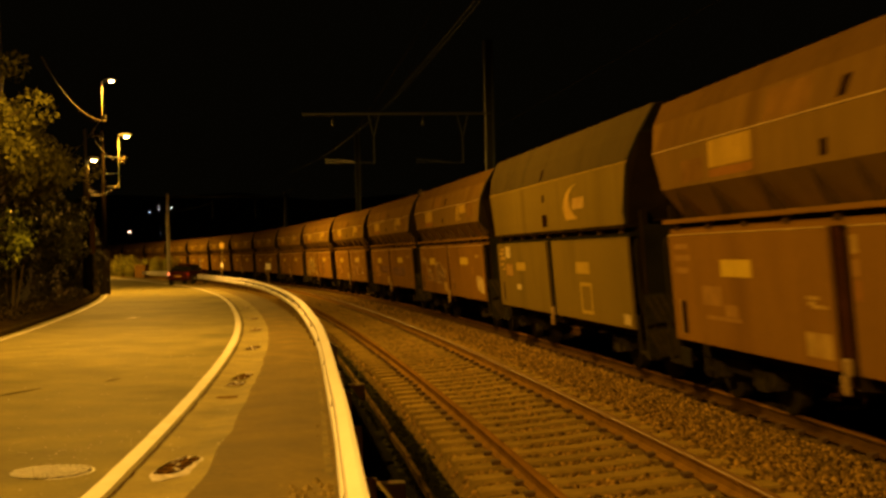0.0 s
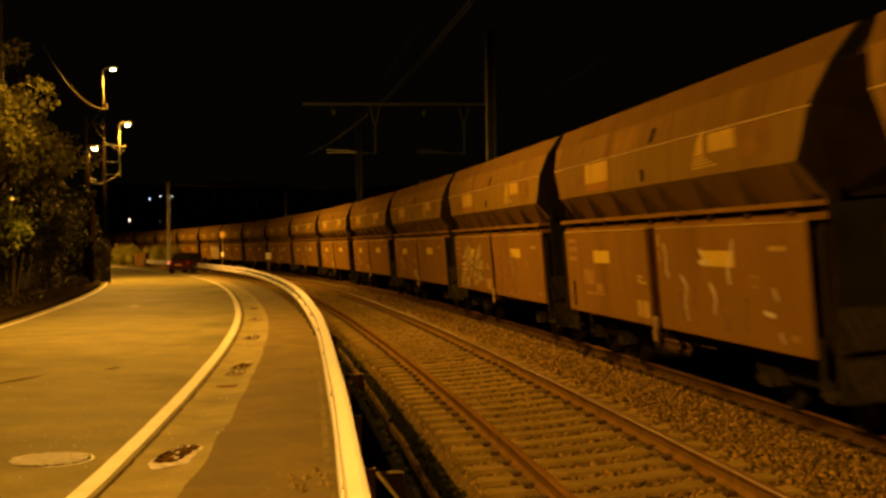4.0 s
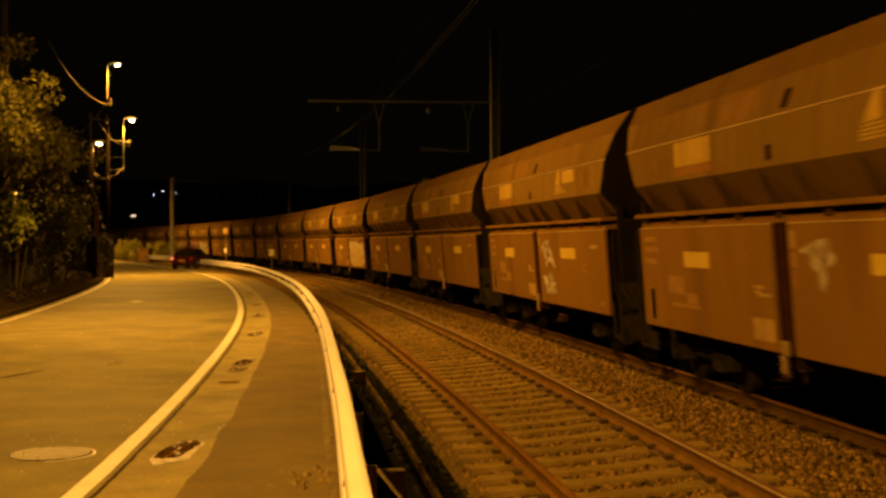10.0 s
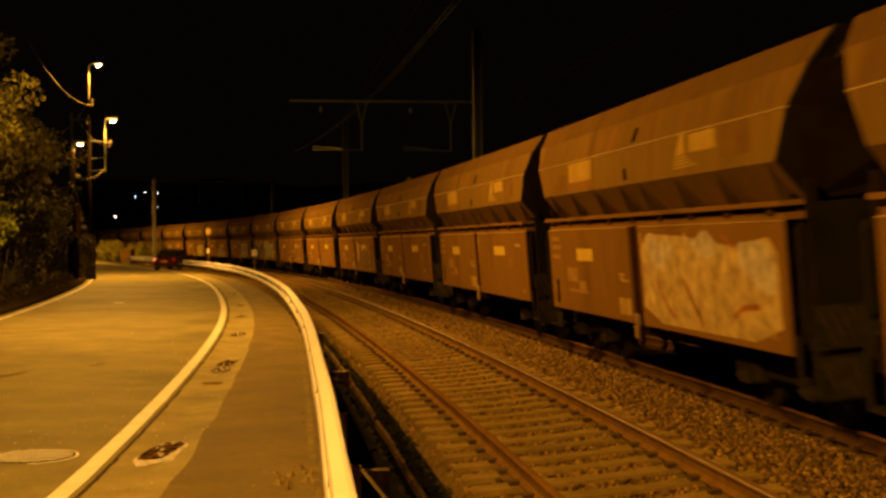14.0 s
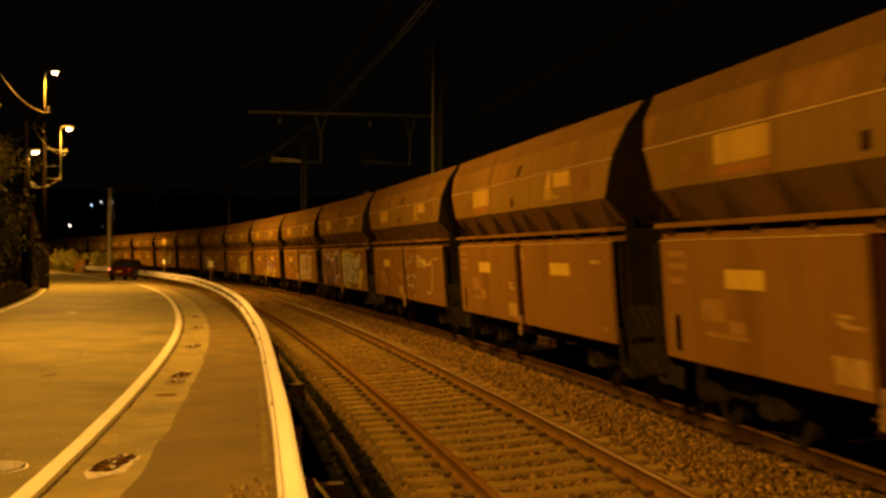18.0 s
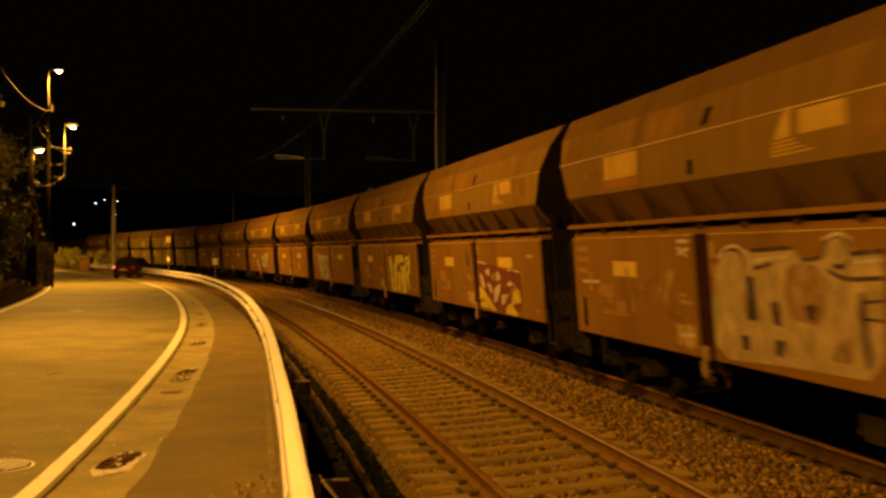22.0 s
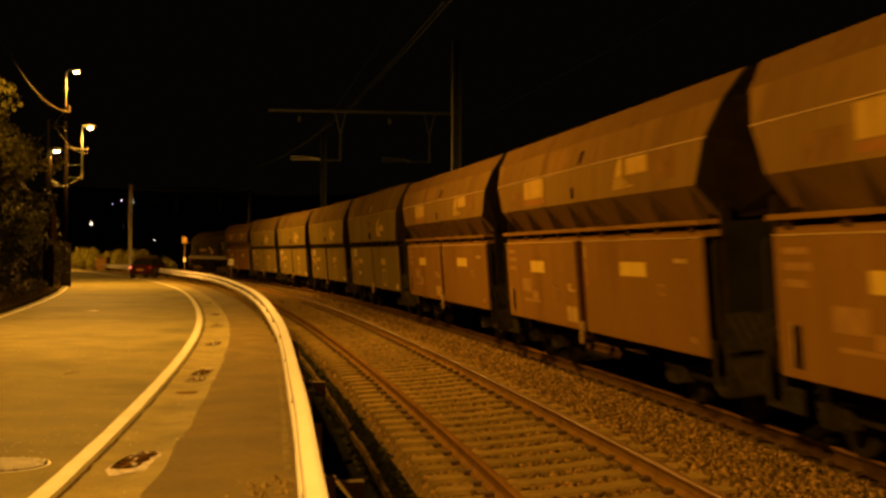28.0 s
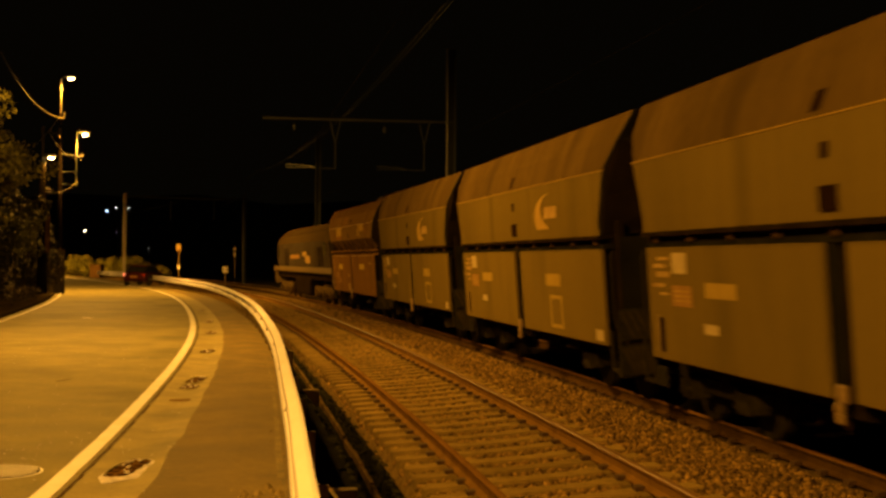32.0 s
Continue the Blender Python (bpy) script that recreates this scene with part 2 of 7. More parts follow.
# ---- the road: its right-hand white line as a smooth curve of y ----
ROAD = [(-2.2, -60), (-2.0, -30), (-2.1, -10), (-2.15, 2), (-2.40, 8.1), (-2.6, 9.8), (-2.92, 12.9), (-3.25, 16.3), (-3.67, 20.4), (-4.35, 25.9), (-5.33, 32.4),
        (-6.75, 40.0), (-8.4, 48.5), (-10.5, 57.9), (-13.0, 67.5), (-16.0, 77.5), (-20.3, 90.0), (-28.5, 112.0), (-38.0, 133.0), (-58, 165), (-90, 200)]


def road_curve():
    xs, ys = np.array([p[0] for p in ROAD]), np.array([p[1] for p in ROAD])
    grid = np.arange(-60, 200.01, 0.5)
    x = np.interp(grid, ys, xs)
    for _ in range(3):
        k = 9
        pad = np.concatenate([x[0] + (x[0] - x[1]) * np.arange(k, 0, -1), x, x[-1] + (x[-1] - x[-2]) * np.arange(1, k + 1)])
        x = np.convolve(pad, np.ones(2 * k + 1) / (2 * k + 1), "valid")
    slope = np.gradient(x, grid)
    return grid, x, slope


RY, RX, RS = road_curve()


def road(y, lat, z=0.0):
    """Place lat metres right of the white line, level with it at y."""
    x, m = float(np.interp(y, RY, RX)), float(np.interp(y, RY, RS))
    n = math.hypot(1, m)
    return Vector((x + lat / n, y - lat * m / n, z))


def road_strip(name, ys, lats, material, z=0.0, smooth=False):
    pts = [l if isinstance(l, tuple) else (l, z) for l in lats]
    return part(name, loft(bmesh.new(), [[road(y, a, b) for a, b in pts] for y in ys], closed=False), material, smooth=smooth)


# how far left of the near track's middle the guard rail stands, by the distance along the road
GUARD_Y = [-60, 4.0, 6.0, 7.5, 9.5, 12.0, 16.5, 19.6, 24.0, 30.0, 35.0, 42.0, 50.0, 62.0, 66.0, 130.0]
GUARD_X = [2.67, 2.67, 2.65, 2.63, 2.59, 2.56, 2.48, 2.43, 2.40, 2.35, 2.345, 2.39, 2.48, 2.66, 2.86, 6.08]


def guard_line(s):
    return -TRACK_GAP - float(np.interp(on_line(s)[1], GUARD_Y, GUARD_X))


def ledge_edge(s):
    """Outer edge of the footway, crumbled where it passes nearest."""
    ragged = 0.05 + 0.05 * noise.noise(Vector((s * 1.7, 11, 0))) + 0.03 * noise.noise(Vector((s * 5.3, 4, 0)))
    return guard_line(s) + 0.10 + (max(0.0, ragged) if on_line(s)[1] < 10.6 else 0.0)


def setting(ob, label, category=""):
    return tagged(ob, label, category, kind="structure")


# one ground sheet out to the horizon, below the road and the railway bed
def make_ground():
    bm = bmesh.new()
    xs = sorted(set(list(range(-2000, -200, 300)) + list(range(-200, 201, 10)) + list(range(200, 2001, 300))))
    grid = [[bm.verts.new((x, y, -1.25 + (0 if abs(x) > 300 or abs(y) > 400 else 0.12 * noise.noise(Vector((x * 0.07, y * 0.07, 0)))))) for x in xs]
            for y in sorted(set(list(range(-2000, -400, 400)) + list(range(-400, 401, 12)) + list(range(400, 2401, 400))))]
    for a, b in zip(grid, grid[1:]):
        for i in range(len(xs) - 1):
            bm.faces.new((a[i], a[i + 1], b[i + 1], b[i]))
    setting(part("ground", bm, SOIL, smooth=True), "dark soil ground around road and railway", "ground")


make_ground()

ROAD_W = 5.25
YS = [float(y) for y in np.arange(-60, 200.1, 1.0)]
YS_FINE = steps(-60, 4, 1.0)[:-1] + steps(4, 50, 0.2)[:-1] + steps(50, 200, 1.0)
def make_road():
    """Cambered near the start of the bend, flat further on."""
    rings = []
    for y in YS:
        camber = 0.035 * min(1.0, max(0.0, (85 - y) / 30))
        rings.append([road(y, -ROAD_W - 0.28, 0.0), road(y, -ROAD_W / 2, camber), road(y, 0.17, 0.0)])
    return part("road", loft(bmesh.new(), rings, closed=False), ASPHALT, smooth=True)


setting(make_road(), "worn asphalt road lit by sodium lamps", "road")
setting(road_strip("gutter", YS, [(0.15, 0.006), (0.42, -0.012), (0.52, -0.012), (0.74, 0.012)], CONCRETE), "pale concrete gutter strip beside the road", "gutter")


def edge_line():
    for name, a, b in (("edge_line_right", -0.085, 0.06), ("edge_line_left", -ROAD_W - 0.07, -ROAD_W + 0.01)):
        h = lambda l: 0.004 + 0.035 * max(0.0, 1 - abs(l + ROAD_W / 2) / (ROAD_W / 2))
        rings = []
        for y in YS_FINE:
            e = [0.009 * noise.noise(Vector((y * 2.3, a * 9 + i * 5, 0))) for i in (0, 1)]
            if a > -1:
                e[0] -= 0.3 * min(1.0, max(0.0, (y - 75) / 30))
            rings.append([road(y, a + e[0], h(a) + 0.001), road(y, b + e[1], h(b) + 0.001)])
        setting(part(name, loft(bmesh.new(), rings, closed=False), PAINT_LINE), "white painted edge line, worn", "road marking")


edge_line()
def road_joint():
    rings = []
    for y in steps(-60, 4, 1.0)[:-1] + steps(4, 50, 0.15)[:-1] + steps(50, 200, 1.0):
        w = 0.02 * noise.noise(Vector((y * 1.3, 1, 0))) + 0.02 * noise.noise(Vector((y * 4.0, 5, 0)))
        rings.append([road(y, 0.106 + 0.4 * w, 0.005), road(y, max(0.11 + 0.4 * w, 0.132 + 1.5 * w), 0.0055)])
    return part("road_joint", loft(bmesh.new(), rings, closed=False), JOINT)


setting(road_joint(), "dark open joint between road and gutter", "joint")


# footway between the gutter and the guard rail, ending in a retaining wall over the railway
def make_footway():
    rings = []
    for s in steps(-60, -16, 1.0)[:-1] + steps(-16, 44, 0.2)[:-1] + steps(44, 150, 1.0):
        edge = beside(s, ledge_edge(s), 0.0)
        ragged = 0.04 * noise.noise(Vector((s * 0.8, 3, 0))) + 0.012 * noise.noise(Vector((s * 3.1, 7, 0)))
        inner = road(edge.y, 0.72 + ragged, 0.015)
        mid = inner.lerp(edge, 0.5)
        rings.append([inner, mid + Vector((0, 0, 0.02)), edge])
    setting(part("footway", loft(bmesh.new(), rings, closed=False), FOOTWAY), "patched dark asphalt footway with grit", "pavement")
    wall = [[beside(s, ledge_edge(s) - 0.06, -0.002), beside(s, ledge_edge(s), -0.005), beside(s, ledge_edge(s) + 0.03, -1.4), beside(s, ledge_edge(s) - 0.06, -1.4)] for s in steps(-60, -16, 1.5)[:-1] + steps(-16, 10, 0.2)[:-1] + steps(10, 150, 1.5)]
    setting(part("retaining_wall", loft(bmesh.new(), wall), OLD_CONCRETE), "stained concrete retaining wall below the footway", "wall")


make_footway()


def edging():
    """A flush concrete strip at the foot of the guard rail."""
    rings = []
    for s in steps(-16, 60, 0.4):
        a = guard_line(s) - 0.13 + 0.012 * noise.noise(Vector((s * 1.9, 21, 0)))
        rings.append([beside(s, a - 0.06, 0.006), beside(s, a - 0.05, 0.0125), beside(s, a + 0.01, 0.0125), beside(s, a + 0.02, 0.004)])
    setting(part("edging_strip", loft(bmesh.new(), rings, closed=False), FOOT_EDGE), "narrow worn concrete strip under the guard rail", "edging")


FOOT_EDGE = mat("edging_concrete", (0.19, 0.145, 0.045), 0.9, vary=0.5, scale=4, fine=40, bump=0.4, stain=(0.1, 0.075, 0.024), stain_amount=0.8, stain_scale=1.4)
edging()


# ---- railway bed ----
def bed_section(s):
    z = on_line(s)[3]
    t = math.tan(CANT)
    n = -TRACK_GAP
    pts = [(n - 1.30, -0.42 - 1.3 * t), (n - 1.19, -0.235 - 1.2 * t), (n + 1.45, -0.205 + 1.45 * t), (-1.45, -0.215 - 1.45 * t), (1.5, -0.205 + 1.5 * t), (2.0, -0.5), (3.2, -1.3)]
    return [beside(s, a, z + b) for a, b in pts]


def ditch_section(s):
    z = on_line(s)[3]
    n = -TRACK_GAP
    pts = [(n - 2.45, -1.12), (n - 1.7, -1.15), (n - 1.45, -1.1), (n - 1.37, -0.8), (n - 1.285, -0.5)]
    return [beside(s, a, (z if i > 2 else 0) + b + 0.02 * noise.noise(Vector((s * 0.9, i * 3.1, 0)))) for i, (a, b) in enumerate(pts)]


setting(strip("ditch", steps(-60, 150, 0.75), ditch_section, DITCH), "cable ditch between wall and ballast, its shade painted near-black", "ditch")
setting(strip("ballast_bed", steps(-100, 200, 2.0), bed_section, BALLAST, smooth=True), "brown stone ballast bed under two tracks", "ballast")


def shade_section(s):
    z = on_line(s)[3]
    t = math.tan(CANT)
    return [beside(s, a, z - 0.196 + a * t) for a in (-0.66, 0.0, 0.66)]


# near-black sheet: the train's shade on the ballast, put into the colour
BED_SHADE = mat("shaded_ballast", (0.016, 0.013, 0.007), 0.95, vary=0.5, scale=7, bump=0.8, spec=0.0)
setting(strip("oily_ballast", steps(-40, 120, 2.0), shade_section, BED_SHADE), "oil-soaked dark ballast between the far rails", "ballast")


# rails: flat-bottomed profile, with a separate running surface
def rail(track, lat, side_name, dull):
    off = TRACK_GAP if track == "near" else 0.0
    foot = [(-0.07, -0.172), (0.07, -0.172), (0.07, -0.155), (0.012, -0.13), (0.01, -0.045), (0.034, -0.035), (0.036, -0.0125), (-0.036, -0.0125), (-0.034, -0.035), (-0.01, -0.045), (-0.012, -0.13), (-0.07, -0.155)]
    ss = steps(-100, 200, 2.0)
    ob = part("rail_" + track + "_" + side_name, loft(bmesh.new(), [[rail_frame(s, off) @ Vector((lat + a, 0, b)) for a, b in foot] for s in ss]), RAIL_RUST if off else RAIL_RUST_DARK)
    setting(ob, "rusty steel rail with worn running surface", "rail")
    head = [(-0.036, -0.012), (-0.034, -0.006), (-0.027, -0.002), (-0.012, 0.0), (0.012, 0.0), (0.027, -0.002), (0.034, -0.006), (0.036, -0.012)]
    top = part("running_surface", loft(bmesh.new(), [[rail_frame(s, off) @ Vector((lat + a, 0, b)) for a, b in head] for s in ss], closed=False), RAIL_TOP_DULL if dull else RAIL_TOP, ob, smooth=True)


rail("near", -0.7535, "left", True)
rail("near", 0.7535, "right", False)
rail("far", -0.7535, "left", True)
rail("far", 0.7535, "right", False)

# ---- the train ----
WAGON_LEN = 12.54


def train_s(t):
    """Where the reference gap between two wagons is after t seconds."""
    return 3.3136 - 10.94026 * t - 0.021772 * t * t + 0.000239373 * t ** 3


def carriage_pose(s, half):
    """A vehicle whose bogie pivots sit half metres before and behind s."""
    a, b = rail_frame(s - half), rail_frame(s + half)
    mid = rail_frame(s)
    ahead = (b.translation - a.translation).normalized()
    r = Vector(mid.col[0][:3])
    r = (r - ahead * r.dot(ahead)).normalized()
    u = r.cross(ahead)
    o = (a.translation + b.translation) / 2
    return Matrix(((r.x, ahead.x, u.x, o.x), (r.y, ahead.y, u.y, o.y), (r.z, ahead.z, u.z, o.z), (0, 0, 0, 1)))


# half profile of the upper hopper: distance from the middle, height, half length
HOPPER_BROWN = [(1.18, 2.54, 5.30), (1.50, 2.96, 5.27), (1.48, 3.50, 5.60), (1.34, 3.92, 5.89), (1.12, 4.24, 6.06)]
HOPPER_GREY = [(1.492, 2.54, 5.30), (1.50, 2.75, 5.27), (1.48, 3.50, 5.57), (1.34, 3.92, 5.92), (1.12, 4.32, 6.10)]


def hopper(profile):
    bm = bmesh.new()
    rings = []
    for x, z, y in profile:
        c = 0.03
        rings.append([(-x, -y + c, z), (-x, y - c, z), (-x + c, y, z), (x - c, y, z), (x, y - c, z), (x, -y + c, z), (x - c, -y, z), (-x + c, -y, z)])
    x, z, y = profile[-1]
    # rim turned inwards
    rings.append([(-x + 0.08, -y + 0.12, z + 0.01), (-x + 0.08, y - 0.12, z + 0.01), (-x + 0.12, y - 0.08, z + 0.01), (x - 0.12, y - 0.08, z + 0.01), (x - 0.08, y - 0.12, z + 0.01), (x - 0.08, -y + 0.12, z + 0.01), (x - 0.12, -y + 0.08, z + 0.01), (-x + 0.12, -y + 0.08, z + 0.01)])
    rings.append([(a, b, z - 0.3) for a, b, _ in rings[-1]])
    return loft(bm, rings)


def slab(bm, side, y0, y1, z0, z1, x0=1.476, thick=0.002):
    """A thin plate on the side of a wagon; side -1 or 1."""
    a, b = sorted((side * x0, side * (x0 + thick)))
    box(bm, a, b, y0, y1, z0, z1)
    return bm


# ---- painted marks on the wagon sides ----
SCREEN_GREY = mat("grey_screen", (0.02, 0.018, 0.01), 0.7, vary=0.5, scale=5, stretch=(1, 1, 3), spec=0.0)
LEVER_CREAM = mat("lever_paint", (0.24, 0.16, 0.06), 0.6, vary=0.3, scale=8)
# pale edge strips, with the highlight along them in the colour
EDGE_PALE = mat("pale_edge", (0.42, 0.3, 0.11), 0.4, 0.3, vary=0.35, scale=3)
POST_MAROON = mat("dull_maroon_post", (0.042, 0.016, 0.006), 0.7, vary=0.3, scale=3, spec=0.0)
# end steel darkened for the shade between wagons
END_GREY = mat("dark_end_steel", (0.013, 0.012, 0.007), 0.8, vary=0.4, scale=2, spec=0.0)
STRIPE_WORN = mat("worn_stripe_paint", (0.036, 0.028, 0.012), 0.7, vary=0.4, scale=6, spec=0.0)
DARK_SLOT = mat("dark_slot", (0.014, 0.007, 0.003), 0.8, spec=0.0)


def hull_x(z):
    """Distance of the upper hopper's flank from the middle at height z."""
    return 1.50 - 0.02 * (z - 2.96) / 0.54 if z < 3.5 else 1.48 - 0.14 * (z - 3.5) / 0.42


def flank_plate(y0, y1, z0, z1, lift=0.003):
    """Paint or a thin plate that follows the sloping flank."""
    return loft(bmesh.new(), [[(-hull_x(z) - d, y, z) for z, d in ((z0, lift), (z1, lift), (z1, lift - 0.002), (z0, lift - 0.002))] for y in (y0, y1)])


EMBLEM_TAN = mat("faded_tan_emblem", (0.33, 0.22, 0.055), 0.65, vary=0.2, scale=4, spec=0.0)


def sail(parent, material, y0, lean, z0, height, wide, tip):
    """A sail-shaped emblem: a curved blade over a fan of stripes that reach towards -y."""
    edge = lambda v: y0 - lean * v ** 1.6
    spot = lambda y, v: (-hull_x(max(2.96, z0 + height * v)) - 0.003, y, z0 + height * v)
    bm = bmesh.new()
    loft(bm, [[spot(edge(v), v), spot(edge(v) - wide * (1.25 - v), v)] for v in [0.42 + 0.58 * i / 8 for i in range(9)]], closed=False)
    part("emblem_blade", bm, material, parent)
    for k in range(5):
        v0 = 0.02 + 0.085 * k
        w0 = v0 + 0.05
        y1 = tip + (edge(0.42) - wide * 0.83 - tip) * (k / 4) ** 0.7
        bm = bmesh.new()
        bm.faces.new([bm.verts.new(spot(y, v)) for y, v in ((edge(v0), v0), (y1, v0 + 0.03), (y1 + 0.05, w0 + 0.02), (edge(w0), w0))])
        part("emblem_stripe", bm, material, parent)


def crescent(parent, material):
    """A curved sail emblem, broad at its foot and drawn out to a tip towards -y."""
    outer = [(2.71, -1.72), (2.83, -1.62), (2.95, -1.58), (3.08, -1.67), (3.19, -1.85), (3.28, -2.12), (3.33, -2.6)]
    inner = [-2.53, -2.23, -2.04, -2.0, -2.12, -2.32, -2.69]
    bm = bmesh.new()
    loft(bm, [[(-1.505, y, z), (-1.505, v, z)] for (z, y), v in zip(outer, inner)], closed=False)
    part("emblem_blade", bm, material, parent)


def side_marks(w, brown):
    def plate(name, y0, y1, z0, z1, material, x0=1.477, label=""):
        part(name, slab(bmesh.new(), -1, y0, y1, z0, z1, x0), material, w, label)

    def flank(name, y0, y1, z0, z1, material, lift=0.003):
        part(name, flank_plate(y0, y1, z0, z1, lift), material, w)

    if brown:
        plate("data_panel", 2.27, 3.26, 1.78, 1.99, LABEL_CREAM)
        plate("data_panel", -3.23, -2.11, 1.81, 2.01, LABEL_CREAM)
        plate("yellow_label", 0.29, 0.90, 0.98, 1.24, LABEL_FADED2)
        plate("faded_text", -4.76, -4.29, 2.01, 2.07, LABEL_FADED2)
        for z0, z1, y0 in ((2.13, 2.20, 4.45), (1.97, 2.05, 4.38), (1.80, 1.88, 4.5)):
            plate("faded_text", y0, 5.02, z0, z1, LABEL_DIM)
        plate("faded_patch", 3.3, 4.0, 1.40, 1.65, LABEL_DIM)
        plate("faded_text", 2.7, 3.9, 1.22, 1.27, LABEL_DIM)
        plate("faded_patch", 2.8, 3.22, 1.28, 1.43, LABEL_DIM)
        # small chalk-white notes beside the middle post
        for y0, y1, z0, z1 in ((0.52, 0.84, 1.58, 1.62), (0.32, 0.7, 1.49, 1.53), (0.62, 0.8, 1.52, 1.56)):
            plate("chalk_note", y0, y1, z0, z1, LABEL_FADED2)
        # an outlined square on the near door
        for y0, y1, z0, z1 in ((-3.93, -3.68, 1.705, 1.73), (-3.93, -3.68, 1.58, 1.605), (-3.705, -3.68, 1.605, 1.705), (-3.93, -3.905, 1.605, 1.705)):
            plate("frame_mark", y0, y1, z0, z1, LABEL_DIM)
        plate("edge_label", -0.42, -0.3, 2.06, 2.24, LABEL_FADED2)
        plate("edge_label", -0.42, -0.3, 1.84, 2.0, LABEL_DIM)
        plate("edge_label", -0.42, -0.31, 1.6, 1.8, LABEL_RED)
        plate("faded_text", -4.95, -4.72, 1.02, 1.1, LABEL_DIM)
        flank("logo_panel", 1.9, 3.3, 3.14, 3.47, LABEL_FADED)
        flank("red_stripe", 1.9, 3.3, 3.02, 3.12, LABEL_RED)
        sail(w, LABEL_FADED, -2.08, 0.37, 3.05, 0.47, 0.42, -3.0)
        flank("emblem_text", -3.6, -2.68, 3.24, 3.47, LABEL_FADED)
        flank("grime_patch", 3.5, 4.35, 3.0, 3.3, GRIME_FILM, 0.0015)
        flank("grime_patch", -4.6, -3.75, 3.1, 3.49, GRIME_FILM, 0.0015)
        flank("grime_patch", 0.4, 1.6, 3.52, 3.88, GRIME_FILM, 0.0015)
    else:
        plate("white_label", 3.78, 4.28, 2.0, 2.26, LABEL_WHITE)
        for z0, z1, y0, y1 in ((2.17, 2.21, 4.4, 4.85), (2.07, 2.12, 4.55, 5.0), (1.95, 2.02, 4.4, 4.9), (1.82, 1.87, 4.6, 5.05), (1.72, 1.75, 4.45, 4.8)):
            plate("faded_text", y0, y1, z0, z1, LABEL_FADED2)
        plate("data_panel", 2.29, 3.22, 1.72, 1.90, LABEL_OCHRE)
        plate("faded_patch", 3.66, 4.34, 1.59, 1.85, LABEL_DIM)
        for z in (1.65, 1.71, 1.77):
            plate("faded_text", 3.72, 4.25, z, z + 0.02, LABEL_FADED, 1.4795)
        plate("white_label", 2.87, 3.3, 1.29, 1.41, LABEL_WHITE)
        plate("data_panel", -2.9, -2.0, 1.72, 1.93, LABEL_OCHRE)
        for y0, y1, z0, z1 in ((-2.95, -2.2, 1.0, 1.06), (-2.95, -2.2, 1.5, 1.56), (-2.28, -2.2, 1.06, 1.5), (-2.95, -2.87, 1.06, 1.5)):
            plate("frame_mark", y0, y1, z0, z1, LABEL_OCHRE)
        plate("white_label", -5.1, -4.75, 0.93, 1.1, LABEL_WHITE)
        crescent(w, EMBLEM_TAN)
        flank("emblem_text", -3.0, -2.22, 2.89, 3.09, LABEL_FADED2)
        part("slot", boxes((-1.512, -1.44, -0.2, 0.16, 2.62, 2.86)), DARK_SLOT, w)
    y0 = -0.02 if brown else -0.06
    flank("slot", y0, y0 + 0.16, 3.03 + (0.08 if not brown else 0), 3.2 + (0.06 if not brown else 0), DARK_SLOT)
    part("slot", loft(bmesh.new(), [[(-hull_x(z) - d, y + e, z) for z, e, d in ((3.56, 0.03, 0.004), (3.76, -0.03, 0.004), (3.76, -0.03, 0.002), (3.56, 0.03, 0.002))] for y in ((-0.46, -0.28) if brown else (0.1, 0.3))]), DARK_SLOT, w)
    plate("step_slot", 4.70, 4.90, 0.98, 1.42, DARK_SLOT)
    plate("slot_rim", 4.90, 4.93, 0.96, 1.44, EDGE_PALE)


GRIME_FILM = mat("grimy_faded_patch", (0.15, 0.083, 0.02), 0.65, vary=0.3, scale=3, spec=0.0)


def bogie(parent, y, material):
    b = part("bogie", boxes((-1.02, -0.92, y - 1.25, y + 1.25, 0.42, 0.60), (0.92, 1.02, y - 1.25, y + 1.25, 0.42, 0.60), (-1.0, 1.0, y - 0.18, y + 0.18, 0.48, 0.74)), material, parent)
    for side, e in itertools.product((-1, 1), (-0.9, 0.9)):
        bm = boxes((*sorted((side * 0.98, side * 1.16)), y + e - 0.16, y + e + 0.16, 0.33, 0.58), (*sorted((side * 0.98, side * 1.12)), y + e - 0.36, y + e + 0.36, 0.36, 0.41))
        part("axle_box", bm, material, b)
        for d in (-0.27, 0.27):
            part("spring", disc(bmesh.new(), (side * 1.06, y + e + d, 0.50), 0.075, 0.2, "z", 10), material, b)
    for e in (-0.9, 0.9):
        bm = bmesh.new()
        for side in (-1, 1):
            disc(bm, (side * 0.7535, y + e, 0.46), 0.46, 0.13, "x", 24)
        disc(bm, (0, y + e, 0.46), 0.08, 1.5, "x", 10)
        part("wheelset", bm, BOGIE_STEEL, b)
    return b


# slopes in darker copies of the flank paint, for their tilt from the lamps
RUSTY_SLOPE = mat("shaded_rusty_slope", (0.092, 0.06, 0.016), 0.75, vary=0.3, scale=0.8, fine=14, bump=0.05, stain=(0.045, 0.03, 0.01), stain_amount=0.7, stain_scale=0.7, stretch=(1, 1.7, 0.2), spec=0.0)
BROWN_SLOPE = mat("shaded_brown_slope", (0.14, 0.083, 0.0195), 0.65, vary=0.26, scale=0.7, fine=14, bump=0.05, stain=(0.082, 0.045, 0.012), stain_amount=0.7, stain_scale=0.8, per_object=0.08, stretch=(1, 1.7, 0.2), spec=0.0)
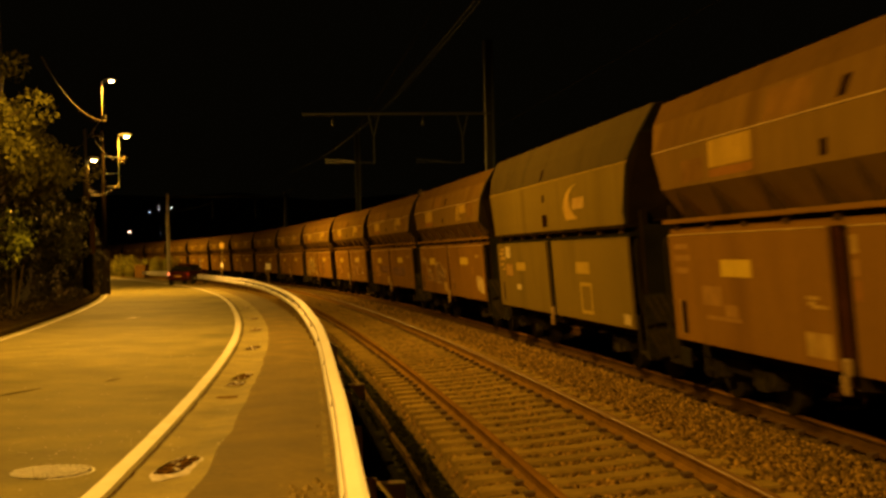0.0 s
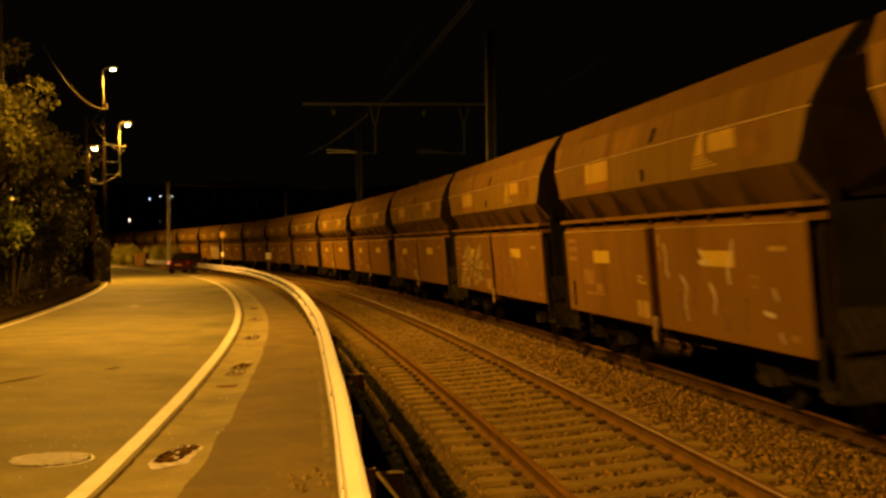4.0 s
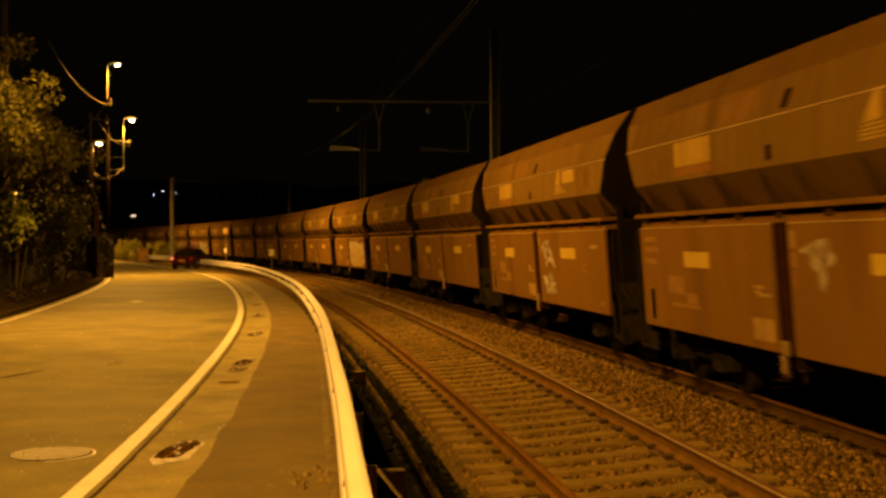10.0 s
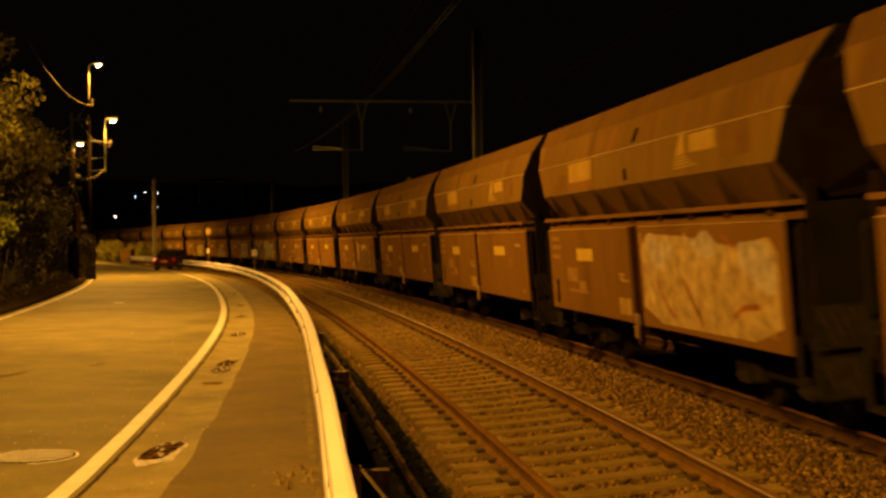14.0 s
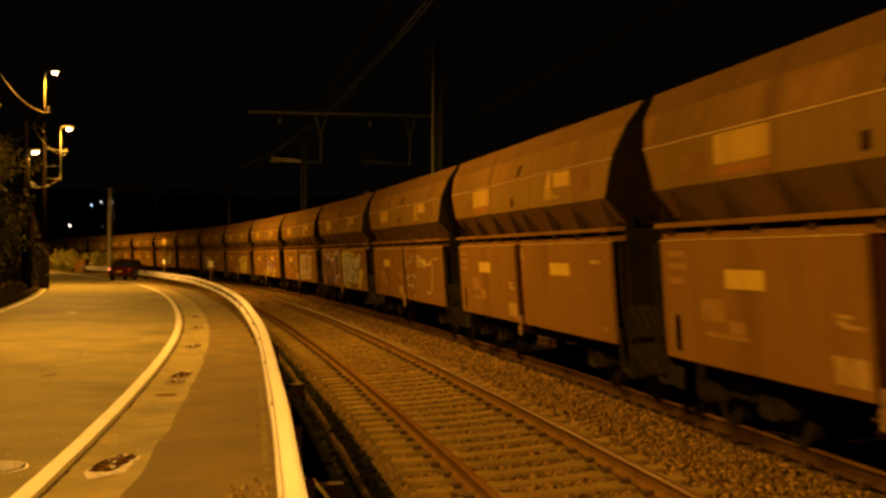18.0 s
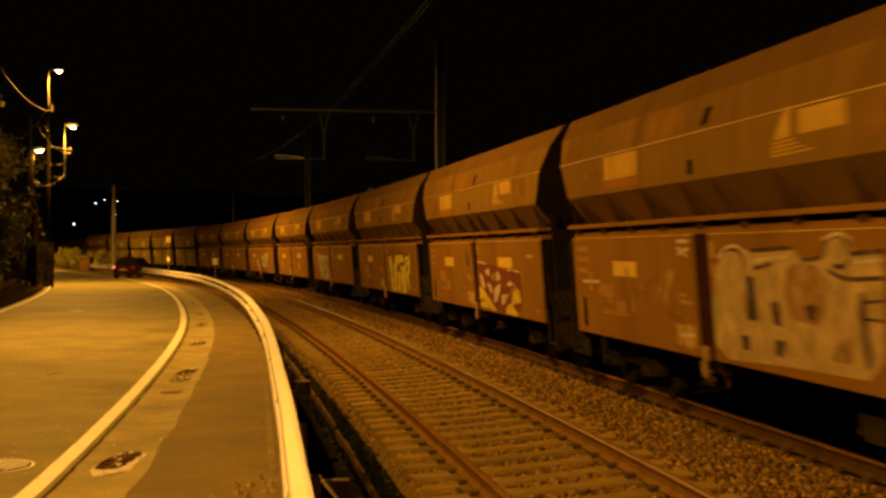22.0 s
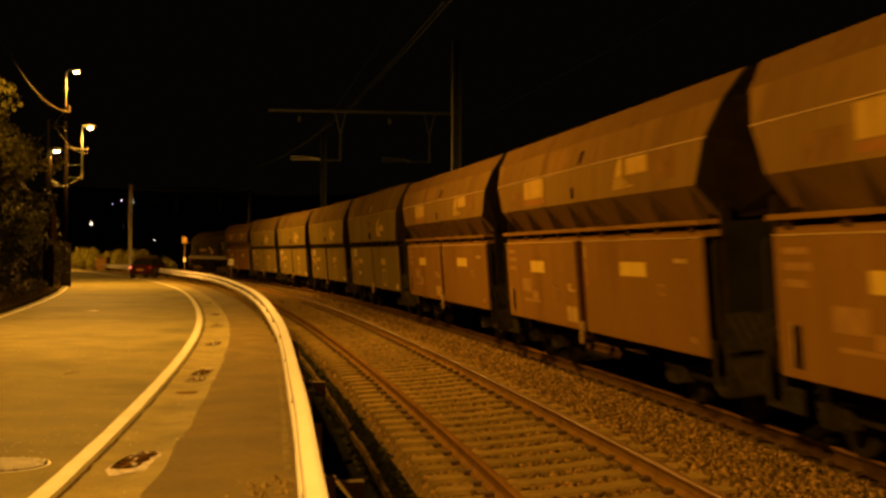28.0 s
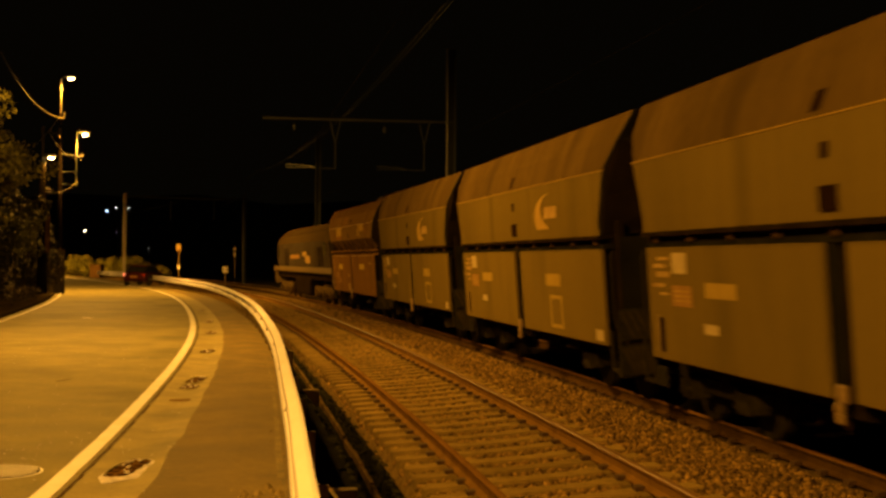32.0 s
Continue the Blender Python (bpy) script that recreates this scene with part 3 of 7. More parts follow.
BROWN_BROW = mat("shaded_brown_brow", (0.108, 0.062, 0.0155), 0.7, vary=0.3, scale=0.8, fine=14, bump=0.05, stain=(0.07, 0.04, 0.011), stain_amount=0.7, stain_scale=0.8, per_object=0.08, stretch=(1, 1.7, 0.2), spec=0.0)
# near-black ends: the shade in the wagon gaps is in the colour
END_SHADE = mat("shaded_end_steel", (0.014, 0.0125, 0.007), 0.85, vary=0.4, scale=3, spec=0.1)


GREY_SLOPE = mat("shaded_grey_slope", (0.064, 0.048, 0.017), 0.75, vary=0.3, scale=0.8, fine=14, bump=0.05, stain=(0.03, 0.024, 0.01), stain_amount=0.6, stain_scale=0.8, stretch=(1, 1.7, 0.2), spec=0.0)
# ribs dark all over: their shadowed sides are put into the colour
RIB_DARK = mat("dark_rib_paint", (0.05, 0.03, 0.009), 0.8, vary=0.4, scale=4, spec=0.0)


def make_wagon(kind):
    brown = kind == "brown"
    paint = WAGON_BROWN if brown else WAGON_GREY
    w = base("hopper_wagon", "%s steel coal hopper wagon with side doors" % ("rust-brown" if brown else "grey-olive"), "wagon", "hopper wagons of the train")
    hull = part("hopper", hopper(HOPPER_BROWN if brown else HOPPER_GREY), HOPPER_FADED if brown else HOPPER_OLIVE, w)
    # ends painted near-black for the shade between wagons
    hull.data.materials.append(END_SHADE)
    # slope and brow colours hold the weaker light on the tilted faces
    hull.data.materials.append(BROWN_SLOPE if brown else RUSTY_SLOPE)
    hull.data.materials.append(BROWN_BROW if brown else RUSTY_SLOPE)
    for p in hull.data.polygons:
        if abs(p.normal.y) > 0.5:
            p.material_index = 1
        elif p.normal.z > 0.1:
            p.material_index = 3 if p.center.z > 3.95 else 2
    load = bmesh.new()
    n = 16
    vs = [[load.verts.new((-1.0 + 2.0 * i / 3, -5.8 + 11.6 * j / n, 3.98 + (0.12 if 0 < i < 3 else 0) * (0.4 + noise.noise(Vector((i * 3.1, j * 0.9, 0)))))) for i in range(4)] for j in range(n + 1)]
    for a, b in zip(vs, vs[1:]):
        for i in range(3):
            load.faces.new((a[i], a[i + 1], b[i + 1], b[i]))
    part("coal", load, COAL, w)
    for side in (-1, 1):
        # ledge over the doors
        part("ledge", boxes((*sorted((side * 1.2, side * 1.515)), -5.3, 5.3, 2.482, 2.54)), paint if brown else WAGON_DARK, w)
        part("edge_strip", boxes((*sorted((side * 1.46, side * 1.488)), -5.6, 5.6, 3.494, 3.506)), EDGE_PALE if brown else LABEL_FADED, w)

        part("door_edge", boxes((*sorted((side * 1.42, side * 1.482)), -5.22, -0.26, 2.318, 2.332)), EDGE_PALE if brown else paint, w)
        part("door_edge", boxes((*sorted((side * 1.42, side * 1.482)), 0.26, 5.22, 2.318, 2.332)), EDGE_PALE if brown else paint, w)
        part("door_header", boxes((*sorted((side * 1.2, side * 1.43)), -5.24, 5.24, 2.332, 2.41)), paint if brown else END_GREY, w)
        part("gutter", boxes((*sorted((side * 1.2, side * 1.31)), -5.24, 5.24, 2.412, 2.481)), WAGON_DARK, w)
        for y0, y1 in ((-5.24, -0.24), (0.24, 5.24)):
            bm = boxes((*sorted((side * 1.42, side * 1.476)), y0, y1, 0.87, 2.325))
            d = part("door", bm, paint, w, bevel=0.012)
        # hooks under the ledge
        for k in range(9):
            yk = -4.9 + 9.8 * k / 8
            part("hinge", boxes((*sorted((side * 1.38, side * 1.47)), yk - 0.06, yk + 0.06, 2.385, 2.478)), RIB_DARK, w, bevel=0.015)
        part("middle_post", boxes((*sorted((side * 1.25, side * 1.36)), -0.24, 0.08, 0.7, 2.45)), WAGON_DARK, w)
        part("middle_post", boxes((*sorted((side * 1.25, side * 1.41)), 0.08, 0.235, 0.72, 2.41)), POST_MAROON if brown else END_GREY, w)
        if brown:
            for yk in (4.68, 3.28, 1.75, 0.36, -0.6, -2.08, -3.54, -5.06):
                bm = bmesh.new()
                tri = [(1.19, 2.54), (1.37, 2.54), (1.44, 2.74), (1.505, 2.95)]
                loft(bm, [[(side * p, yk + e, q) for p, q in tri] for e in (-0.014, 0.014)])
                part("rib", bm, RIB_DARK, w)
        part("sole_bar", boxes((*sorted((side * 1.0, side * 1.12)), -5.75, 5.75, 0.78, 1.02)), WAGON_DARK, w)
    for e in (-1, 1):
        # dark plate over each end, for the shade between wagons
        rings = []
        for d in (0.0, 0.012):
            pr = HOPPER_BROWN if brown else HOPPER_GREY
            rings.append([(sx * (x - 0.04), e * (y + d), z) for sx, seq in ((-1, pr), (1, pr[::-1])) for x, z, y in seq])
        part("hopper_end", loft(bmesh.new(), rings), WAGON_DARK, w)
        part("end_step", boxes((-1.44, -1.2, *sorted((e * 5.3, e * 5.72)), 0.5, 0.54), (-1.44, -1.4, *sorted((e * 5.3, e * 5.34)), 0.54, 1.1), (-1.44, -1.4, *sorted((e * 5.68, e * 5.72)), 0.54, 1.1)), BOGIE_STEEL, w)
        part("grab_rail", tube([(-1.4, e * 5.55, 1.15), (-1.44, e * 5.55, 1.3), (-1.44, e * 5.55, 2.2), (-1.4, e * 5.55, 2.3)], 0.018, 6), BOGIE_STEEL, w)
    part("brake_gear", boxes((-1.1, -0.8, 4.95, 5.3, 0.5, 1.35)), BOGIE_STEEL, w, bevel=0.02)
    for z0, z1, x1 in ((0.98, 1.44, -0.85), (0.46, 0.92, -0.95)):
        sc = part("end_screen", boxes((-1.47, x1, -5.85, -5.82, z0, z1)), SCREEN_GREY, w, "grey end screen with slanting worn stripes", bevel=0.006)
        for k in range(5):
            xa = -1.46 + (x1 + 1.3) * k / 4
            bm = bmesh.new()
            loft(bm, [[(xa, y, z1 - 0.03), (xa + 0.07, y, z1 - 0.03), (min(x1 - 0.01, xa + 0.25), y, z0 + 0.03), (min(x1 - 0.03, xa + 0.18), y, z0 + 0.03)] for y in (-5.8535, -5.851)])
            part("stripe", bm, STRIPE_WORN, sc)
    part("end_plate", boxes((-1.3, 1.3, -5.62, -5.6, 1.22, 2.5)), END_GREY, w, "dim grey end plate")
    part("step_bracket", boxes((-1.44, -1.40, 4.86, 5.22, 0.48, 0.76)), SCREEN_GREY, w, bevel=0.02)
    part("air_tank", disc(bmesh.new(), (-0.55, 0.9, 0.62), 0.16, 1.2, "y", 14), WAGON_DARK, w)
    part("discharge_shaft", disc(bmesh.new(), (-1.05, 0, 0.72), 0.04, 9.5, "y", 8), WAGON_DARK, w)
    lev = boxes((-1.53, -1.47, -0.12, 0.02, 0.86, 1.03), (-1.53, -1.48, -0.04, 0.06, 0.66, 0.86))
    part("lever", lev, LEVER_CREAM, w, "cream-painted discharge lever", bevel=0.015)
    side_marks(w, brown)
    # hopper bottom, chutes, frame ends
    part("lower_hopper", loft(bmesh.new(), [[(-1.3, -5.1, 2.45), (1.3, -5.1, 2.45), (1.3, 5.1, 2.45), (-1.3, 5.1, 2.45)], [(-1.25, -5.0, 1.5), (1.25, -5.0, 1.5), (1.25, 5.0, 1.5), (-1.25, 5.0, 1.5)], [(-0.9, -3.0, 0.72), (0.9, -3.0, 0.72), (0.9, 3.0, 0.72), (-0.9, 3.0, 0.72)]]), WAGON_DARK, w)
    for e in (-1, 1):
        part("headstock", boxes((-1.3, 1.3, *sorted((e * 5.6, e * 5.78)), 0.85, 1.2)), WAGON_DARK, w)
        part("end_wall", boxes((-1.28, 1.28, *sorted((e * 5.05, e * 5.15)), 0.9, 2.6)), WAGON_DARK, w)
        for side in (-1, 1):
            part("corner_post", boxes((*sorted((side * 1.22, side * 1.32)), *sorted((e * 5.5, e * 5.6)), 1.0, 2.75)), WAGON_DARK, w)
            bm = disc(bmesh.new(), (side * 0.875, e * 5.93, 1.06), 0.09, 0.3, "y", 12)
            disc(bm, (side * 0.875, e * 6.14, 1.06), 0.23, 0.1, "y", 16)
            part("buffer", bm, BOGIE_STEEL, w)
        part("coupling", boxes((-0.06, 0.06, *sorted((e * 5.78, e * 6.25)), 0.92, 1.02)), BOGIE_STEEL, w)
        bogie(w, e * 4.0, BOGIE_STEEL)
    return w


GREY = {0, 27, 28, 29, 30}
WAGONS = []
brown_master, grey_master = make_wagon("brown"), make_wagon("grey")
used = set()
for j in range(-2, 32):
    m = grey_master if j in GREY else brown_master
    w = m if m not in used else copy_thing(m, Matrix())
    used.add(m)
    WAGONS.append((j, w))
# the lone grey wagon between brown ones: slopes grey, not rusty, darkened for tilt
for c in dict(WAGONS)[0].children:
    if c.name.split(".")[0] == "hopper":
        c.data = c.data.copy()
        c.data.materials[2] = c.data.materials[3] = GREY_SLOPE

# ---- graffiti: strokes and fills of paint on single doors ----
def spray(name, base, cover=0.9, scale=3.5, rough=0.6):
    """Spray paint that covers unevenly and has flaked in places."""
    m = mat(name, base, rough, spec=0.05, vary=0.35, scale=scale, bump=0)
    n, l = m.node_tree.nodes, m.node_tree.links
    tc = n.new("ShaderNodeTexCoord")
    no = n.new("ShaderNodeTexNoise")
    no.inputs["Scale"].default_value, no.inputs["Detail"].default_value = 5.5, 7
    l.new(tc.outputs["Object"], no.inputs[0])
    r = n.new("ShaderNodeMapRange")
    r.inputs["From Min"].default_value, r.inputs["From Max"].default_value = 0.36, 0.58
    r.inputs["To Min"].default_value, r.inputs["To Max"].default_value = max(0.0, cover * 1.6 - 0.75), min(1.0, cover + 0.12)
    l.new(no.outputs[0], r.inputs["Value"])
    l.new(r.outputs[0], n["Principled BSDF"].inputs["Alpha"])
    return m


PAINTS = {
    "white": spray("spray_white", (0.44, 0.38, 0.32), 0.88),
    "whitedim": spray("worn_spray_white", (0.42, 0.36, 0.27), 0.68),
    "cream": spray("spray_cream", (0.46, 0.34, 0.15), 0.85),
    "cream2": spray("spray_pale_buff", (0.34, 0.26, 0.15), 0.92),
    "yellow": spray("spray_yellow", (0.46, 0.385, 0.045), 0.92),
    "grey": spray("spray_grey", (0.25, 0.24, 0.22), 0.92),
    "greyghost": spray("ghost_of_grey_paint", (0.2, 0.165, 0.1), 0.5),
    "silver": spray("spray_silver", (0.31, 0.3, 0.25), 0.92),
    "green": spray("spray_green", (0.24, 0.27, 0.14), 0.85),
    "maroon": spray("spray_maroon", (0.125, 0.036, 0.024), 0.95),
    "plum": spray("spray_plum", (0.05, 0.03, 0.04), 0.82),
    "black": spray("spray_black", (0.025, 0.022, 0.02), 0.85),
    "faint": spray("faint_old_paint", (0.25, 0.14, 0.05), 0.55),
    "tan": spray("spray_tan", (0.28, 0.2, 0.055), 0.76),
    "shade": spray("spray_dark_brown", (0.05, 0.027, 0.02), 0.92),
    "rust": spray("brown_overspray", (0.16, 0.072, 0.016), 0.75),
    "redband": spray("dark_red_overpaint", (0.135, 0.053, 0.013), 0.8),
    "orange": spray("spray_orange", (0.33, 0.12, 0.03), 0.85),
    "olive": spray("spray_olive", (0.17, 0.13, 0.03), 0.8),
    "violet": spray("spray_pale_violet", (0.26, 0.2, 0.2), 0.85),
    "orange2": spray("faint_spray_orange", (0.3, 0.12, 0.03), 0.5),
}
DOOR_X = -1.4795


def stroke(bm, pts, width, layer):
    """A painted ribbon through points (y, z) on a door."""
    x = DOOR_X - 0.0008 * layer
    left, right = [], []
    for i, p in enumerate(pts):
        a, b = pts[max(i - 1, 0)], pts[min(i + 1, len(pts) - 1)]
        d = Vector((b[0] - a[0], b[1] - a[1]))
        n = Vector((-d.y, d.x)).normalized() * width / 2 if d.length else Vector((0, width / 2))
        left.append(bm.verts.new((x, p[0] + n.x, p[1] + n.y)))
        right.append(bm.verts.new((x, p[0] - n.x, p[1] - n.y)))
    for i in range(len(pts) - 1):
        bm.faces.new((left[i], left[i + 1], right[i + 1], right[i]))


def at(door, u, v):
    """Place on a door: u from its far edge to its near edge, v from its foot to its top."""
    return ((5.24 if door == "far" else -0.24) - 5.0 * u, 0.87 + 1.455 * v)


def rounded(pts, closed, times=2, cut=0.2):
    """Cuts the corners of a polyline, so that it curves as a sprayed line does."""
    for _ in range(times):
        out = [] if closed else [pts[0]]
        for a, b in zip(pts, pts[1:] + pts[:1] if closed else pts[1:]):
            out += [(a[0] * (1 - cut) + b[0] * cut, a[1] * (1 - cut) + b[1] * cut), (a[0] * cut + b[0] * (1 - cut), a[1] * cut + b[1] * (1 - cut))]
        pts = out if closed else out + [pts[-1]]
    return pts


def shapes(wagon, door, colour, layer, polys):
    """Flat areas of paint, each given by its outline in (u, v)."""
    x = DOOR_X - 0.0008 * layer
    for k, poly in enumerate(polys):
        bm = bmesh.new()
        vs = [bm.verts.new((x - 0.0002 * k, *at(door, u, v))) for u, v in rounded(poly, True, 1, 0.09 if len(poly) < 6 else 0.16)]
        f = bm.faces.new(vs)
        bmesh.ops.triangulate(bm, faces=[f])
        part("graffiti_fill", bm, PAINTS[colour], wagon)


def lines(wagon, door, colour, width, layer, polylines):
    for k, pts in enumerate(polylines):
        bm = bmesh.new()
        stroke(bm, [at(door, u, v) for u, v in rounded(pts, False)], width, layer + 0.1 * k)
        part("graffiti_stroke", bm, PAINTS[colour], wagon)


def paint_train(byj):
    # white flame-like figures
    w = byj[3]
    lines(w, "near", "white", 0.06, 1, [[(0.07, 0.85), (0.09, 0.72), (0.08, 0.6), (0.1, 0.52)], [(0.2, 0.55), (0.25, 0.45), (0.22, 0.3), (0.24, 0.12)], [(0.36, 0.8), (0.4, 0.72)], [(0.35, 0.68), (0.43, 0.67)], [(0.6, 0.88), (0.58, 0.75), (0.55, 0.62), (0.56, 0.5)], [(0.42, 0.5), (0.46, 0.38), (0.44, 0.22)], [(0.82, 0.5), (0.84, 0.4)], [(0.76, 0.3), (0.82, 0.28)], [(0.84, 0.16), (0.86, 0.08)]])
    lines(w, "near", "faint", 0.14, 1, [[(0.18, 0.4), (0.2, 0.1)], [(0.3, 0.45), (0.3, 0.08)], [(0.5, 0.4), (0.52, 0.08)], [(0.66, 0.4), (0.64, 0.12)]])
    lines(byj[7], "far", "faint", 0.12, 1, [[(0.58, 0.57), (0.62, 0.7), (0.67, 0.6), (0.72, 0.42), (0.77, 0.56), (0.8, 0.68)]])
    # whole near door in tan and cream clouds
    w = byj[12]
    shapes(w, "near", "cream", 1, [[(0.03, 0.93), (0.4, 0.9), (0.7, 0.8), (0.97, 0.9), (0.97, 0.06), (0.03, 0.06)]])
    shapes(w, "near", "white", 2, [[(0.07, 0.8), (0.12, 0.96), (0.19, 0.82), (0.26, 0.9), (0.32, 0.74), (0.24, 0.64), (0.15, 0.58), (0.1, 0.68)], [(0.38, 0.95), (0.45, 0.84), (0.55, 0.97), (0.64, 0.8), (0.58, 0.7), (0.46, 0.74)], [(0.74, 0.84), (0.9, 0.86), (0.96, 0.62), (0.94, 0.42), (0.84, 0.5), (0.76, 0.66)]])
    lines(w, "near", "cream", 0.1, 2, [[(0.26, 0.52), (0.32, 0.44)], [(0.42, 0.7), (0.44, 0.6)], [(0.56, 0.42), (0.54, 0.24)], [(0.63, 0.36), (0.62, 0.18)], [(0.76, 0.34), (0.86, 0.28)], [(0.08, 0.55), (0.06, 0.4)]])
    lines(w, "near", "orange", 0.07, 3, [[(0.36, 0.52), (0.44, 0.28), (0.5, 0.12)], [(0.16, 0.5), (0.2, 0.3), (0.28, 0.14)], [(0.7, 0.22), (0.76, 0.32), (0.86, 0.34)], [(0.66, 0.9), (0.74, 0.8)]])
    lines(byj[23], "near", "cream", 0.05, 1, [[(0.07, 0.5), (0.09, 0.3), (0.14, 0.1)], [(0.12, 0.28), (0.1, 0.12)], [(0.38, 0.5), (0.42, 0.35), (0.4, 0.15)], [(0.36, 0.3), (0.5, 0.36)], [(0.46, 0.45), (0.5, 0.25)]])
    part("worn_patch", flank_plate(-0.15, 0.05, 3.6, 3.8), LABEL_OCHRE, byj[27])
    lines(byj[25], "far", "faint", 0.1, 1, [[(0.7, 0.5), (0.8, 0.42), (0.76, 0.3)]])
    # thin chalk-like scrawl
    lines(byj[1], "far", "cream", 0.03, 2, [[(0.04, 0.71), (0.16, 0.75), (0.28, 0.69), (0.3, 0.6), (0.21, 0.53)], [(0.24, 0.63), (0.14, 0.69)], [(0.59, 0.61), (0.65, 0.65), (0.76, 0.69), (0.86, 0.56), (0.985, 0.48)], [(0.61, 0.6), (0.63, 0.27), (0.7, 0.19), (0.71, 0.49)], [(0.76, 0.53), (0.79, 0.39), (0.84, 0.41)], [(0.89, 0.43), (0.94, 0.36), (0.89, 0.37)], [(0.27, 0.46), (0.4, 0.51), (0.46, 0.38)]])
    lines(byj[1], "far", "faint", 0.16, 1, [[(0.65, 0.59), (0.65, 0.25)], [(0.75, 0.54), (0.76, 0.2)], [(0.84, 0.48), (0.84, 0.22)], [(0.29, 0.46), (0.49, 0.45)], [(0.26, 0.32), (0.56, 0.29)]])
    lines(byj[1], "near", "faint", 0.14, 1, [[(0.06, 0.54), (0.11, 0.31), (0.14, 0.16)]])
    shapes(byj[1], "near", "cream", 1, [[(0.79, 0.43), (0.91, 0.45), (0.985, 0.36), (0.985, 0.12), (0.91, 0.14), (0.82, 0.21)]])
    shapes(byj[1], "far", "faint", 1, [[(0.6, 0.65), (0.82, 0.63), (0.97, 0.37), (0.84, 0.19), (0.59, 0.23)]])
    # band of darker red paint
    shapes(byj[2], "near", "redband", 1, [[(0.06, 0.52), (0.71, 0.54), (0.65, 0.3), (0.06, 0.3)]])
    shapes(byj[2], "far", "redband", 1, [[(0.53, 0.54), (0.95, 0.54), (0.92, 0.34), (0.54, 0.36)]])
    # two white bursts
    shapes(byj[9], "near", "whitedim", 1, [[(0.06, 0.82), (0.09, 0.81), (0.12, 0.89), (0.14, 0.85), (0.18, 0.91), (0.2, 0.79), (0.24, 0.69), (0.29, 0.52), (0.27, 0.5), (0.21, 0.6), (0.16, 0.58), (0.12, 0.5), (0.12, 0.61), (0.07, 0.71)], [(0.05, 0.38), (0.13, 0.38), (0.17, 0.45), (0.21, 0.44), (0.22, 0.35), (0.27, 0.31), (0.24, 0.23), (0.28, 0.18), (0.19, 0.13), (0.16, 0.16), (0.1, 0.12), (0.1, 0.25)]])
    lines(byj[9], "near", "rust", 0.04, 2, [[(0.1, 0.76), (0.14, 0.69), (0.2, 0.69)], [(0.16, 0.84), (0.16, 0.64)], [(0.13, 0.33), (0.16, 0.23), (0.24, 0.27)], [(0.19, 0.39), (0.17, 0.19)]])
    lines(byj[9], "near", "white", 0.035, 3, [[(0.13, 0.87), (0.14, 0.74), (0.11, 0.63)], [(0.18, 0.9), (0.19, 0.76), (0.26, 0.52)], [(0.07, 0.38), (0.15, 0.31), (0.18, 0.14)], [(0.11, 0.16), (0.25, 0.3)]])
    # cream line drawing
    shapes(byj[17], "near", "tan", 1, [[(0.4, 0.8), (0.58, 0.7), (0.57, 0.63), (0.39, 0.64)]])
    lines(byj[17], "near", "cream", 0.05, 3, [[(0.38, 0.75), (0.38, 0.87), (0.45, 0.82), (0.58, 0.69), (0.73, 0.71), (0.78, 0.81)], [(0.77, 0.69), (0.77, 0.44), (0.69, 0.19), (0.58, 0.2)]])
    lines(byj[17], "near", "tan", 0.05, 2, [[(0.35, 0.64), (0.36, 0.07)], [(0.47, 0.58), (0.46, 0.11)], [(0.57, 0.54), (0.57, 0.27)], [(0.7, 0.64), (0.7, 0.3)], [(0.15, 0.47), (0.33, 0.45)], [(0.05, 0.65), (0.21, 0.8)], [(0.87, 0.81), (0.93, 0.82)]])
    lines(byj[17], "near", "whitedim", 0.035, 2, [[(0.04, 0.44), (0.13, 0.47), (0.27, 0.49), (0.34, 0.45)], [(0.08, 0.3), (0.2, 0.28), (0.26, 0.28)], [(0.19, 0.12), (0.28, 0.08)], [(0.11, 0.68), (0.2, 0.82), (0.27, 0.86)], [(0.18, 0.85), (0.22, 0.76)], [(0.04, 0.37), (0.1, 0.41)], [(0.29, 0.45), (0.35, 0.44), (0.36, 0.18)]])
    shapes(byj[17], "near", "faint", 1, [[(0.04, 0.42), (0.27, 0.49), (0.35, 0.44), (0.34, 0.09), (0.07, 0.08)], [(0.1, 0.82), (0.28, 0.85), (0.28, 0.67), (0.12, 0.65)]])
    shapes(byj[17], "near", "tan", 2, [[(0.02, 0.8), (0.05, 0.79), (0.05, 0.67), (0.02, 0.67)]])
    shapes(byj[17], "near", "orange2", 2, [[(0.02, 0.62), (0.05, 0.6), (0.07, 0.49), (0.03, 0.49)]])
    # maroon door with a pale line drawing, silver letters on the other
    shapes(byj[18], "far", "maroon", 1, [[(0.06, 0.985), (0.985, 0.98), (0.985, 0.02), (0.05, 0.02)]])
    shapes(byj[18], "far", "shade", 2, [[(0.18, 0.87), (0.52, 0.73), (0.53, 0.49), (0.61, 0.3), (0.67, 0.015), (0.23, 0.015), (0.2, 0.46)], [(0.73, 0.85), (0.88, 0.93), (0.93, 0.55), (0.9, 0.28), (0.77, 0.31), (0.71, 0.36)]])
    shapes(byj[18], "far", "rust", 3, [[(0.26, 0.49), (0.44, 0.53), (0.58, 0.34), (0.51, 0.22), (0.27, 0.25)], [(0.07, 0.89), (0.14, 0.85), (0.11, 0.45), (0.05, 0.48)]])
